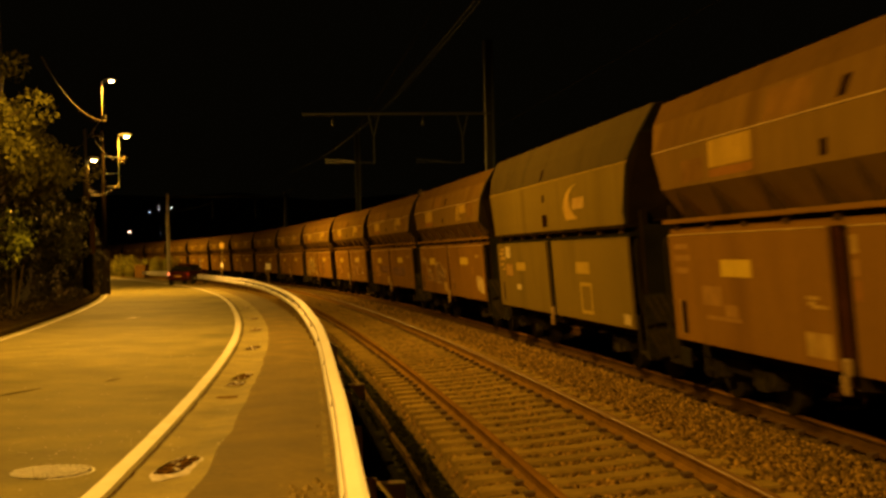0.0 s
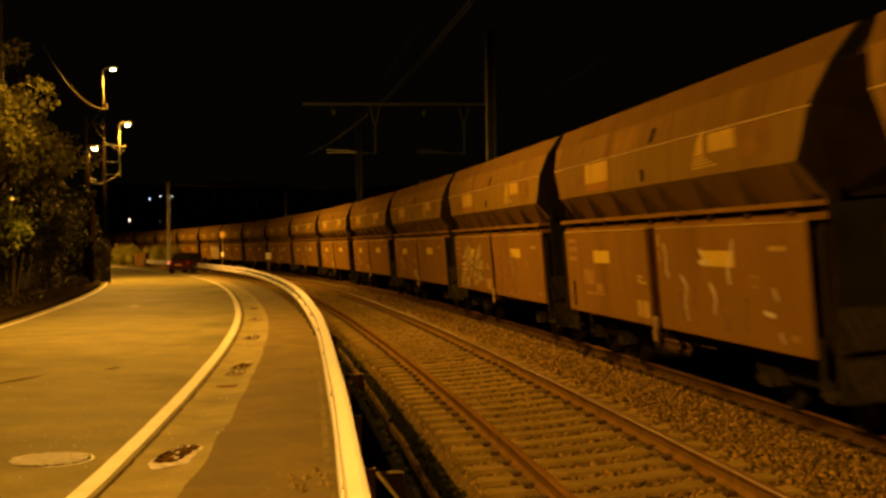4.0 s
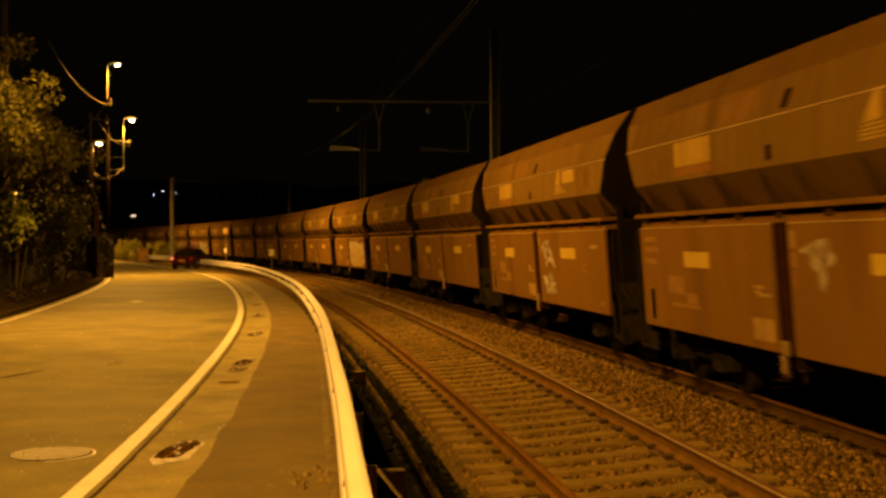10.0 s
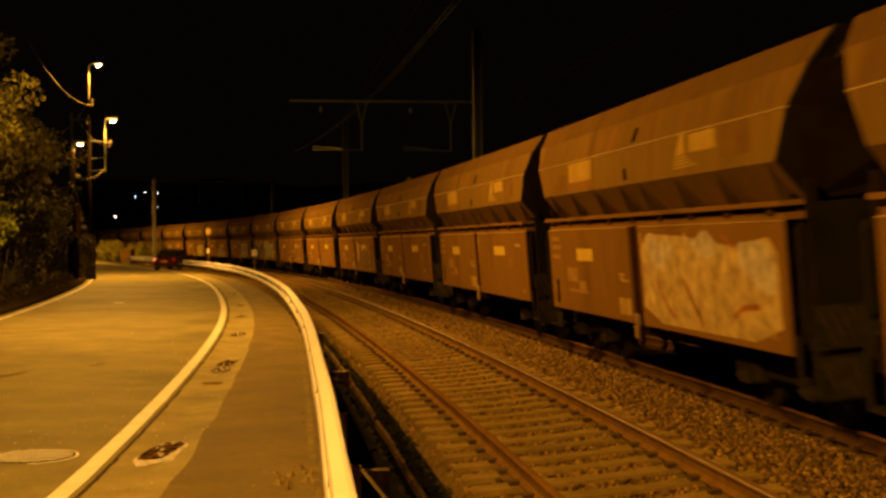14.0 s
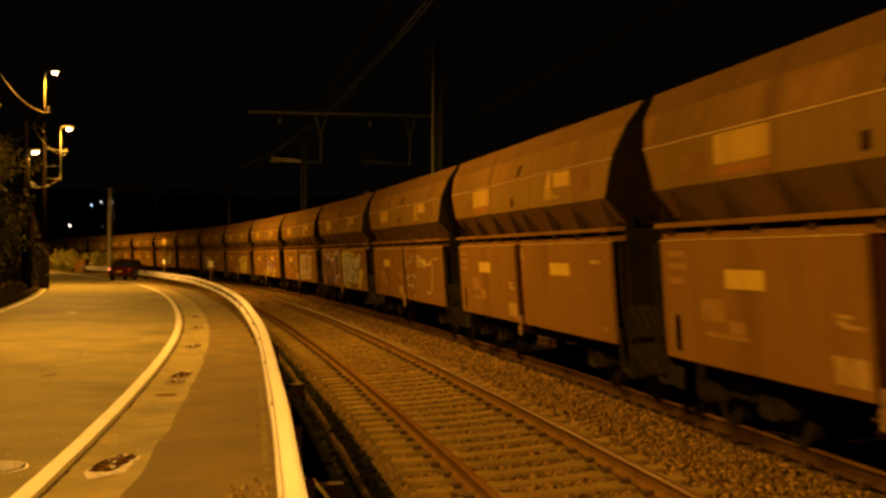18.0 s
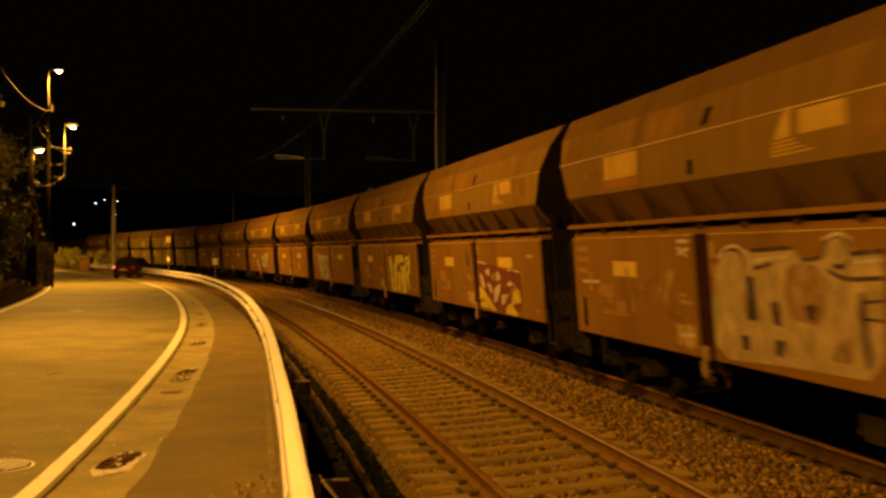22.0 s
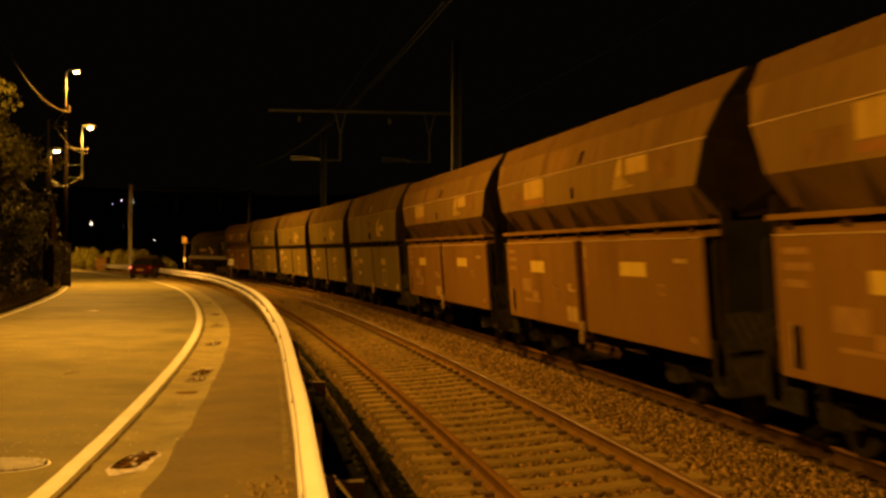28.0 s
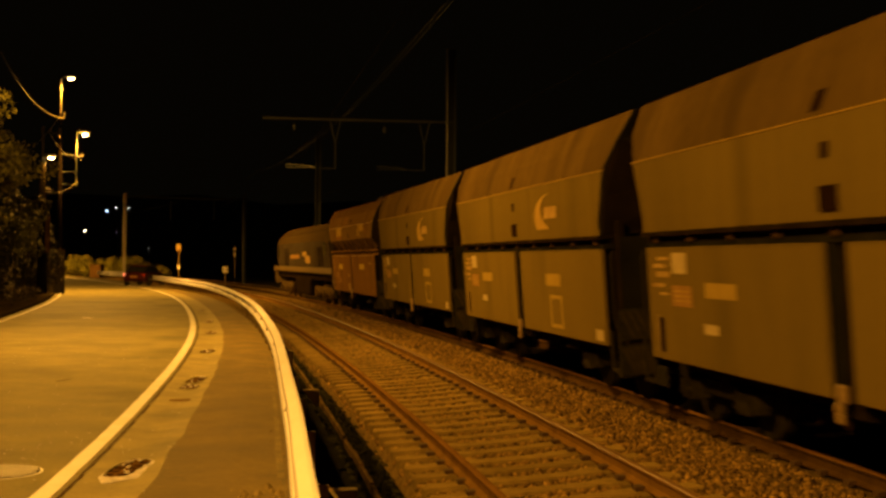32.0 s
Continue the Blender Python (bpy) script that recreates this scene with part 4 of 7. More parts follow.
    lines(byj[18], "far", "white", 0.1, 4, [[(0.16, 0.9), (0.24, 0.85), (0.26, 0.71)], [(0.29, 0.91), (0.33, 0.82), (0.36, 0.67), (0.4, 0.82), (0.45, 0.97), (0.49, 0.8), (0.54, 0.71), (0.69, 0.77)], [(0.54, 0.71), (0.52, 0.52)], [(0.67, 0.9), (0.71, 0.86), (0.83, 0.91), (0.88, 0.98), (0.94, 0.75), (0.95, 0.58), (0.91, 0.27), (0.8, 0.28), (0.76, 0.3)], [(0.69, 0.89), (0.69, 0.62), (0.67, 0.54), (0.7, 0.23), (0.69, 0.03)], [(0.78, 0.26), (0.78, 0.03)], [(0.15, 0.3), (0.19, 0.31), (0.18, 0.05)]])
    lines(byj[18], "far", "orange", 0.07, 4, [[(0.76, 0.65), (0.81, 0.66), (0.8, 0.47), (0.75, 0.46)]])
    shapes(byj[18], "near", "yellow", 1, [[(0.03, 0.89), (0.12, 0.94), (0.46, 0.93), (0.61, 0.87), (0.43, 0.82), (0.06, 0.82)], [(0.77, 0.5), (0.87, 0.54), (0.93, 0.41), (0.82, 0.25), (0.77, 0.03), (0.69, 0.04), (0.74, 0.29)], [(0.11, 0.1), (0.26, 0.11), (0.22, 0.015), (0.11, 0.02)], [(0.015, 0.85), (0.08, 0.85), (0.04, 0.07), (0.015, 0.08)]])
    shapes(byj[18], "near", "silver", 2, [[(0.06, 0.8), (0.14, 0.89), (0.22, 0.82), (0.29, 0.87), (0.36, 0.8), (0.44, 0.85), (0.54, 0.73), (0.7, 0.83), (0.85, 0.94), (0.83, 0.65), (0.75, 0.46), (0.63, 0.41), (0.71, 0.3), (0.7, 0.17), (0.57, 0.16), (0.4, 0.17), (0.06, 0.2), (0.015, 0.38)]])
    lines(byj[18], "near", "white", 0.05, 5, [[(0.15, 0.85), (0.14, 0.55)], [(0.32, 0.8), (0.31, 0.56)], [(0.58, 0.58), (0.79, 0.86)], [(0.91, 0.3), (0.94, 0.18)]])
    lines(byj[18], "near", "black", 0.055, 4, [[(0.22, 0.85), (0.21, 0.56), (0.14, 0.35)], [(0.29, 0.85), (0.36, 0.82), (0.43, 0.85)], [(0.37, 0.8), (0.36, 0.52), (0.31, 0.37)], [(0.46, 0.85), (0.45, 0.62), (0.52, 0.52), (0.59, 0.47), (0.78, 0.52), (0.83, 0.63)], [(0.54, 0.73), (0.52, 0.58)], [(0.09, 0.55), (0.1, 0.38)], [(0.45, 0.43), (0.46, 0.28), (0.55, 0.35)], [(0.6, 0.45), (0.62, 0.3)]])
    shapes(byj[18], "near", "olive", 3, [[(0.03, 0.05), (0.21, 0.16), (0.36, 0.16), (0.55, 0.14), (0.55, 0.03), (0.05, 0.02)]])
    shapes(byj[18], "near", "yellow", 3, [[(0.015, 0.95), (0.05, 0.96), (0.03, 0.16), (0.06, 0.03), (0.015, 0.015)], [(0.13, 0.02), (0.21, 0.16), (0.28, 0.03), (0.26, 0.015)], [(0.17, 0.96), (0.44, 0.96), (0.44, 0.87), (0.4, 0.9), (0.3, 0.91), (0.27, 0.86), (0.17, 0.89)], [(0.55, 0.91), (0.58, 0.91), (0.57, 0.77), (0.55, 0.78)]])
    shapes(byj[18], "near", "silver", 4, [[(0.05, 0.83), (0.13, 0.92), (0.18, 0.86), (0.16, 0.59), (0.19, 0.54), (0.15, 0.25), (0.17, 0.1), (0.08, 0.05), (0.05, 0.28)], [(0.18, 0.83), (0.27, 0.84), (0.25, 0.6), (0.26, 0.38), (0.23, 0.19), (0.18, 0.23), (0.18, 0.54)], [(0.31, 0.89), (0.39, 0.88), (0.41, 0.69), (0.38, 0.41), (0.31, 0.44)]])
    shapes(byj[18], "near", "violet", 5, [[(0.13, 0.34), (0.18, 0.41), (0.21, 0.24), (0.14, 0.09)], [(0.36, 0.37), (0.43, 0.36), (0.53, 0.14), (0.44, 0.18)]])
    lines(byj[18], "near", "black", 0.05, 6, [[(0.17, 0.89), (0.27, 0.85)], [(0.28, 0.82), (0.26, 0.6), (0.28, 0.38)], [(0.31, 0.91), (0.4, 0.89), (0.44, 0.84), (0.43, 0.71), (0.46, 0.61), (0.54, 0.59)], [(0.46, 0.94), (0.51, 0.93)], [(0.18, 0.54), (0.19, 0.41), (0.15, 0.25)], [(0.13, 0.49), (0.17, 0.46)], [(0.32, 0.63), (0.32, 0.47), (0.35, 0.44)], [(0.47, 0.38), (0.51, 0.27), (0.55, 0.26)]])
    # pale block letters with plum outlines
    shapes(byj[19], "near", "cream2", 1, [[(0.015, 0.03), (0.04, 0.74), (0.09, 0.88), (0.17, 0.9), (0.23, 0.85), (0.42, 0.89), (0.46, 0.82), (0.54, 0.83), (0.56, 0.95), (0.6, 0.985), (0.65, 0.95), (0.65, 0.86), (0.76, 0.89), (0.73, 0.09), (0.41, 0.08)]])
    lines(byj[19], "near", "plum", 0.045, 3, [[(0.05, 0.77), (0.09, 0.87), (0.15, 0.89), (0.2, 0.82), (0.21, 0.64)], [(0.23, 0.87), (0.42, 0.89)], [(0.24, 0.74), (0.33, 0.78)], [(0.46, 0.81), (0.54, 0.82), (0.56, 0.92), (0.6, 0.98), (0.64, 0.93), (0.65, 0.83), (0.62, 0.76), (0.58, 0.78)], [(0.56, 0.75), (0.62, 0.69), (0.75, 0.71)], [(0.65, 0.85), (0.76, 0.87)]])
    shapes(byj[19], "near", "plum", 3, [[(0.31, 0.51), (0.35, 0.52), (0.36, 0.34), (0.32, 0.36)], [(0.46, 0.51), (0.51, 0.52), (0.5, 0.42), (0.47, 0.41)], [(0.2, 0.69), (0.24, 0.68), (0.25, 0.37), (0.19, 0.36)], [(0.16, 0.24), (0.2, 0.25), (0.2, 0.14), (0.16, 0.14)], [(0.32, 0.25), (0.37, 0.25), (0.35, 0.13), (0.32, 0.14)], [(0.67, 0.63), (0.69, 0.61), (0.69, 0.41), (0.7, 0.19), (0.68, 0.14), (0.67, 0.36), (0.66, 0.49)], [(0.69, 0.57), (0.75, 0.59), (0.75, 0.57), (0.69, 0.55)], [(0.69, 0.47), (0.74, 0.47), (0.74, 0.45), (0.69, 0.45)]])
    shapes(byj[19], "near", "faint", 2, [[(0.4, 0.78), (0.51, 0.79), (0.57, 0.67), (0.53, 0.38), (0.4, 0.4), (0.37, 0.58)], [(0.57, 0.27), (0.63, 0.35), (0.63, 0.17), (0.55, 0.17)]])
    shapes(byj[19], "near", "green", 3, [[(0.015, 0.53), (0.04, 0.51), (0.03, 0.12), (0.015, 0.12)]])
    lines(byj[19], "near", "white", 0.035, 4, [[(0.06, 0.81), (0.11, 0.9), (0.16, 0.91), (0.21, 0.85)], [(0.55, 0.94), (0.61, 0.985), (0.65, 0.94)], [(0.24, 0.8), (0.4, 0.83)], [(0.66, 0.8), (0.76, 0.82)]])
    lines(byj[19], "far", "tan", 0.1, 1, [[(0.51, 0.71), (0.54, 0.47), (0.55, 0.29)], [(0.73, 0.44), (0.79, 0.6), (0.85, 0.69)], [(0.88, 0.72), (0.82, 0.54), (0.78, 0.36)]])
    lines(byj[19], "far", "orange2", 0.1, 2, [[(0.63, 0.61), (0.67, 0.45), (0.72, 0.28)], [(0.8, 0.33), (0.91, 0.28)], [(0.68, 0.58), (0.79, 0.61)]])
    lines(byj[19], "far", "faint", 0.14, 1, [[(0.24, 0.36), (0.41, 0.37)], [(0.55, 0.46), (0.68, 0.58)], [(0.91, 0.6), (0.9, 0.35)], [(0.85, 0.32), (0.73, 0.49)]])
    lines(byj[19], "far", "white", 0.045, 3, [[(0.09, 0.55), (0.26, 0.56)], [(0.18, 0.65), (0.17, 0.46)], [(0.89, 0.16), (0.985, 0.18)], [(0.95, 0.27), (0.94, 0.05)], [(0.91, 0.95), (0.985, 0.95)], [(0.91, 0.9), (0.97, 0.82)], [(0.91, 0.84), (0.98, 0.89)]])
    # maroon, white and yellow shards
    shapes(byj[20], "near", "maroon", 1, [[(0.015, 0.72), (0.19, 0.69), (0.4, 0.65), (0.7, 0.63), (0.72, 0.48), (0.72, 0.19), (0.64, 0.015), (0.44, 0.03), (0.29, 0.03), (0.2, 0.08), (0.04, 0.37)]])
    shapes(byj[20], "near", "yellow", 2, [[(0.015, 0.36), (0.08, 0.32), (0.24, 0.12), (0.3, 0.02), (0.18, 0.05), (0.07, 0.19), (0.015, 0.14)], [(0.6, 0.36), (0.66, 0.39), (0.7, 0.29), (0.7, 0.19), (0.63, 0.2), (0.58, 0.14), (0.55, 0.17)], [(0.46, 0.09), (0.53, 0.18), (0.64, 0.05), (0.62, 0.015), (0.45, 0.02)], [(0.015, 0.1), (0.07, 0.16), (0.18, 0.05), (0.015, 0.05)]])
    shapes(byj[20], "near", "white", 3, [[(0.14, 0.58), (0.21, 0.63), (0.21, 0.52), (0.16, 0.53)], [(0.15, 0.43), (0.25, 0.39), (0.25, 0.3), (0.22, 0.27)], [(0.29, 0.35), (0.4, 0.43), (0.38, 0.32), (0.3, 0.14), (0.26, 0.16)], [(0.4, 0.27), (0.52, 0.3), (0.46, 0.17), (0.4, 0.12)], [(0.48, 0.41), (0.55, 0.47), (0.62, 0.44), (0.54, 0.4)], [(0.03, 0.54), (0.08, 0.54), (0.13, 0.34), (0.08, 0.34)], [(0.36, 0.61), (0.4, 0.51), (0.37, 0.45), (0.32, 0.46)]])
    shapes(byj[20], "near", "tan", 3, [[(0.23, 0.52), (0.31, 0.58), (0.35, 0.53), (0.28, 0.44)], [(0.56, 0.38), (0.63, 0.44), (0.64, 0.39), (0.57, 0.28)]])
    lines(byj[20], "near", "white", 0.03, 4, [[(0.51, 0.62), (0.6, 0.62), (0.7, 0.6)], [(0.015, 0.71), (0.17, 0.69)]])
    lines(byj[20], "far", "plum", 0.06, 1, [[(0.86, 0.8), (0.94, 0.85), (0.87, 0.73), (0.95, 0.76), (0.87, 0.65), (0.94, 0.67)]])
    lines(byj[20], "far", "greyghost", 0.14, 1, [[(0.62, 0.54), (0.64, 0.32), (0.77, 0.21)], [(0.8, 0.55), (0.81, 0.34)], [(0.93, 0.58), (0.95, 0.43)]])
    # yellow upright letters under a dark wavy line
    shapes(byj[21], "near", "yellow", 2, [[(0.13, 0.74), (0.22, 0.78), (0.24, 0.59), (0.24, 0.03), (0.18, 0.02), (0.17, 0.36)], [(0.28, 0.59), (0.34, 0.63), (0.4, 0.54), (0.38, 0.4), (0.34, 0.03), (0.25, 0.02), (0.28, 0.25)], [(0.35, 0.71), (0.43, 0.81), (0.49, 0.77), (0.49, 0.65), (0.41, 0.56), (0.35, 0.63)], [(0.41, 0.43), (0.51, 0.44), (0.49, 0.04), (0.38, 0.03)], [(0.51, 0.78), (0.61, 0.8), (0.64, 0.68), (0.56, 0.62), (0.51, 0.67)], [(0.54, 0.56), (0.69, 0.6), (0.66, 0.04), (0.55, 0.02), (0.52, 0.34)], [(0.66, 0.74), (0.82, 0.8), (0.81, 0.42), (0.74, 0.38), (0.78, 0.06), (0.69, 0.23), (0.69, 0.58)]])
    shapes(byj[21], "near", "olive", 1, [[(0.06, 0.67), (0.14, 0.78), (0.42, 0.6), (0.84, 0.82), (0.82, 0.39), (0.78, 0.05), (0.15, 0.015), (0.06, 0.27)]])
    shapes(byj[21], "near", "shade", 4, [[(0.71, 0.7), (0.76, 0.71), (0.75, 0.65), (0.71, 0.65)], [(0.7, 0.56), (0.76, 0.57), (0.75, 0.46), (0.7, 0.47)], [(0.41, 0.55), (0.47, 0.55), (0.47, 0.47), (0.42, 0.47)], [(0.53, 0.65), (0.58, 0.65), (0.58, 0.62), (0.53, 0.61)]])
    lines(byj[21], "near", "black", 0.04, 4, [[(0.09, 0.8), (0.16, 0.78), (0.23, 0.82), (0.29, 0.89)], [(0.3, 0.87), (0.34, 0.84), (0.41, 0.83), (0.51, 0.91)], [(0.53, 0.85), (0.61, 0.85), (0.68, 0.8), (0.75, 0.78), (0.8, 0.82), (0.83, 0.88)]])
    lines(byj[21], "near", "cream", 0.03, 5, [[(0.2, 0.68), (0.21, 0.36), (0.21, 0.08)], [(0.32, 0.54), (0.31, 0.14)], [(0.43, 0.41), (0.42, 0.11)], [(0.59, 0.52), (0.6, 0.1)], [(0.67, 0.71), (0.81, 0.77)], [(0.71, 0.34), (0.75, 0.15)]])
    lines(byj[21], "near", "plum", 0.035, 2, [[(0.85, 0.79), (0.94, 0.82)], [(0.86, 0.69), (0.94, 0.73)], [(0.85, 0.62), (0.91, 0.65)], [(0.86, 0.49), (0.92, 0.53)], [(0.86, 0.8), (0.86, 0.5)]])
    lines(byj[21], "far", "faint", 0.2, 1, [[(0.16, 0.54), (0.21, 0.4), (0.25, 0.25)], [(0.44, 0.5), (0.47, 0.35)]])
    lines(byj[21], "far", "greyghost", 0.16, 2, [[(0.58, 0.45), (0.64, 0.36)]])
    # grey rounded letters edged with cream
    shapes(byj[22], "far", "tan", 1, [[(0.26, 0.8), (0.41, 0.81), (0.54, 0.66), (0.62, 0.74), (0.76, 0.77), (0.95, 0.71), (0.94, 0.58), (0.88, 0.58), (0.87, 0.45), (0.985, 0.38), (0.985, 0.05), (0.49, 0.03), (0.41, 0.12), (0.35, 0.46)]])
    shapes(byj[22], "far", "grey", 2, [[(0.3, 0.71), (0.41, 0.74), (0.53, 0.6), (0.64, 0.71), (0.73, 0.66), (0.79, 0.76), (0.83, 0.67), (0.75, 0.48), (0.86, 0.39), (0.88, 0.21), (0.83, 0.03), (0.66, 0.015), (0.63, 0.25), (0.5, 0.06), (0.39, 0.37)]])
    shapes(byj[22], "far", "shade", 3, [[(0.66, 0.52), (0.77, 0.54), (0.74, 0.46), (0.67, 0.45)], [(0.66, 0.28), (0.75, 0.33), (0.75, 0.19), (0.68, 0.16)]])
    lines(byj[22], "far", "cream", 0.045, 4, [[(0.25, 0.79), (0.38, 0.8), (0.42, 0.72), (0.54, 0.63), (0.61, 0.73), (0.72, 0.69), (0.79, 0.77), (0.85, 0.69), (0.94, 0.7)], [(0.88, 0.45), (0.94, 0.3), (0.88, 0.03)], [(0.43, 0.11), (0.49, 0.03)], [(0.63, 0.16), (0.65, 0.015)]])
    lines(byj[22], "near", "tan", 0.12, 1, [[(0.06, 0.83), (0.12, 0.71), (0.26, 0.69), (0.33, 0.8)], [(0.09, 0.65), (0.1, 0.38)], [(0.35, 0.6), (0.38, 0.32)], [(0.2, 0.56), (0.13, 0.41)]])
    # tall tan letters, pinkish blocks on the other door
    shapes(byj[4], "far", "tan", 1, [[(0.4, 0.85), (0.47, 0.89), (0.5, 0.71), (0.54, 0.54), (0.63, 0.68), (0.71, 0.85), (0.79, 0.87), (0.78, 0.69), (0.82, 0.5), (0.8, 0.4), (0.67, 0.38), (0.59, 0.44), (0.56, 0.33), (0.47, 0.35), (0.41, 0.45), (0.28, 0.52), (0.27, 0.67)], [(0.09, 0.17), (0.27, 0.4), (0.39, 0.2), (0.38, 0.03), (0.09, 0.05)], [(0.53, 0.34), (0.81, 0.38), (0.8, 0.21), (0.66, 0.17), (0.51, 0.04)]])
    lines(byj[4], "far", "cream", 0.05, 2, [[(0.21, 0.6), (0.31, 0.63)], [(0.2, 0.48), (0.32, 0.48)], [(0.21, 0.39), (0.34, 0.38)], [(0.44, 0.85), (0.47, 0.64), (0.53, 0.46)], [(0.73, 0.82), (0.69, 0.62), (0.74, 0.46)], [(0.31, 0.21), (0.4, 0.21)]])
    shapes(byj[4], "far", "rust", 2, [[(0.55, 0.69), (0.62, 0.69), (0.58, 0.57)], [(0.65, 0.58), (0.69, 0.6), (0.68, 0.47), (0.65, 0.48)], [(0.48, 0.49), (0.53, 0.46), (0.51, 0.38)]])
    shapes(byj[4], "near", "orange2", 1, [[(0.11, 0.6), (0.16, 0.71), (0.22, 0.74), (0.23, 0.45), (0.17, 0.03), (0.1, 0.04)], [(0.26, 0.37), (0.35, 0.59), (0.38, 0.4), (0.34, 0.11), (0.24, 0.03)]])
    shapes(byj[4], "near", "faint", 1, [[(0.27, 0.61), (0.37, 0.82), (0.42, 0.72), (0.5, 0.63), (0.47, 0.05), (0.37, 0.12)]])
    shapes(byj[4], "near", "greyghost", 2, [[(0.17, 0.11), (0.23, 0.16), (0.21, 0.05)], [(0.28, 0.38), (0.32, 0.37), (0.31, 0.3), (0.28, 0.32)], [(0.24, 0.49), (0.27, 0.54), (0.27, 0.45)]])
    # one white tag
    shapes(byj[8], "near", "whitedim", 1, [[(0.05, 0.79), (0.14, 0.87), (0.2, 0.89), (0.2, 0.8), (0.23, 0.76), (0.21, 0.69), (0.18, 0.68), (0.18, 0.51), (0.15, 0.51), (0.15, 0.64), (0.11, 0.68), (0.11, 0.77)]])
    lines(byj[8], "near", "rust", 0.03, 2, [[(0.13, 0.8), (0.18, 0.71)], [(0.16, 0.82), (0.19, 0.74)]])
    # a white blot
    shapes(byj[14], "near", "faint", 1, [[(0.71, 0.59), (0.79, 0.56), (0.84, 0.33), (0.82, 0.15), (0.73, 0.12), (0.71, 0.34)]])
    # olive and yellow streaks
    shapes(byj[15], "near", "cream", 2, [[(0.13, 0.85), (0.22, 0.85), (0.16, 0.23), (0.12, 0.37)]])
    shapes(byj[15], "near", "greyghost", 1, [[(0.26, 0.55), (0.39, 0.61), (0.34, 0.11), (0.24, 0.13)], [(0.44, 0.65), (0.58, 0.76), (0.52, 0.06), (0.41, 0.08)], [(0.63, 0.66), (0.73, 0.67), (0.68, 0.06), (0.6, 0.06)], [(0.79, 0.49), (0.92, 0.5), (0.88, 0.07), (0.78, 0.07)]])
    shapes(byj[15], "near", "orange2", 1, [[(0.84, 0.82), (0.985, 0.82), (0.98, 0.1), (0.91, 0.47)], [(0.06, 0.76), (0.15, 0.81), (0.19, 0.08), (0.05, 0.1)]])
    lines(byj[15], "near", "tan", 0.05, 3, [[(0.3, 0.62), (0.41, 0.56)], [(0.48, 0.67), (0.48, 0.3)], [(0.67, 0.71), (0.73, 0.63)], [(0.09, 0.63), (0.18, 0.59)], [(0.75, 0.45), (0.75, 0.11)], [(0.84, 0.35), (0.86, 0.1)]])
    # pale green rounded letters over a maroon band
    shapes(byj[24], "near", "maroon", 1, [[(0.015, 0.19), (0.52, 0.14), (0.51, 0.015), (0.015, 0.015)]])
    shapes(byj[24], "near", "orange2", 1, [[(0.015, 0.46), (0.05, 0.56), (0.12, 0.33), (0.1, 0.22), (0.015, 0.24)]])
    shapes(byj[24], "near", "green", 2, [[(0.02, 0.76), (0.15, 0.7), (0.28, 0.65), (0.3, 0.54), (0.27, 0.36), (0.17, 0.32), (0.12, 0.41), (0.08, 0.58)], [(0.33, 0.76), (0.38, 0.82), (0.4, 0.78), (0.42, 0.65), (0.37, 0.61), (0.34, 0.66)], [(0.34, 0.58), (0.41, 0.6), (0.45, 0.52), (0.45, 0.36), (0.41, 0.2), (0.34, 0.21), (0.33, 0.4)], [(0.46, 0.6), (0.5, 0.67), (0.54, 0.69), (0.52, 0.21), (0.47, 0.25)]])
    shapes(byj[24], "near", "silver", 3, [[(0.17, 0.34), (0.3, 0.34), (0.32, 0.21), (0.15, 0.23)]])
    lines(byj[24], "near", "maroon", 0.05, 4, [[(0.02, 0.78), (0.16, 0.73), (0.3, 0.65), (0.32, 0.6), (0.41, 0.61), (0.46, 0.59), (0.5, 0.7), (0.54, 0.72)]])
    lines(byj[24], "near", "plum", 0.045, 4, [[(0.3, 0.49), (0.32, 0.4), (0.32, 0.23)], [(0.18, 0.43), (0.22, 0.43), (0.21, 0.39)], [(0.33, 0.34), (0.37, 0.35), (0.36, 0.24)], [(0.08, 0.61), (0.11, 0.41)]])
    lines(byj[24], "near", "white", 0.04, 5, [[(0.1, 0.65), (0.23, 0.65)], [(0.36, 0.52), (0.42, 0.55)], [(0.25, 0.27), (0.31, 0.3)], [(0.015, 0.32), (0.06, 0.33)], [(0.21, 0.12), (0.24, 0.1)]])
    shapes(byj[24], "far", "white", 1, [[(0.74, 0.69), (0.81, 0.69), (0.84, 0.62), (0.76, 0.63)], [(0.75, 0.52), (0.81, 0.52), (0.82, 0.39), (0.89, 0.3), (0.86, 0.25), (0.75, 0.25)], [(0.47, 0.55), (0.52, 0.55), (0.52, 0.43), (0.48, 0.43)]])


paint_train(dict(WAGONS))

# ---- the diesel locomotive at the end of the train ----
LOCO_BLUE = mat("slate_blue_loco_paint", (0.048, 0.038, 0.024), 0.7, vary=0.15, scale=1, stain=(0.03, 0.018, 0.007), stain_amount=0.5, spec=0.0)
LOCO_GREY = mat("loco_roof_grey", (0.05, 0.034, 0.012), 0.6, vary=0.2, scale=1.5, spec=0.0)
LOCO_CREAM = mat("loco_sill_paint", (0.12, 0.083, 0.027), 0.55, vary=0.2, scale=2)
GLASS_DARK = mat("dark_window_glass", (0.01, 0.01, 0.0066), 0.08, vary=0.05, bump=0)


# paler than the wagon bogies: the lamp light on the gear is in the colour
LOCO_GEAR = mat("lit_loco_running_gear", (0.085, 0.058, 0.02), 0.8, vary=0.5, scale=4, bump=0.3, spec=0.0)


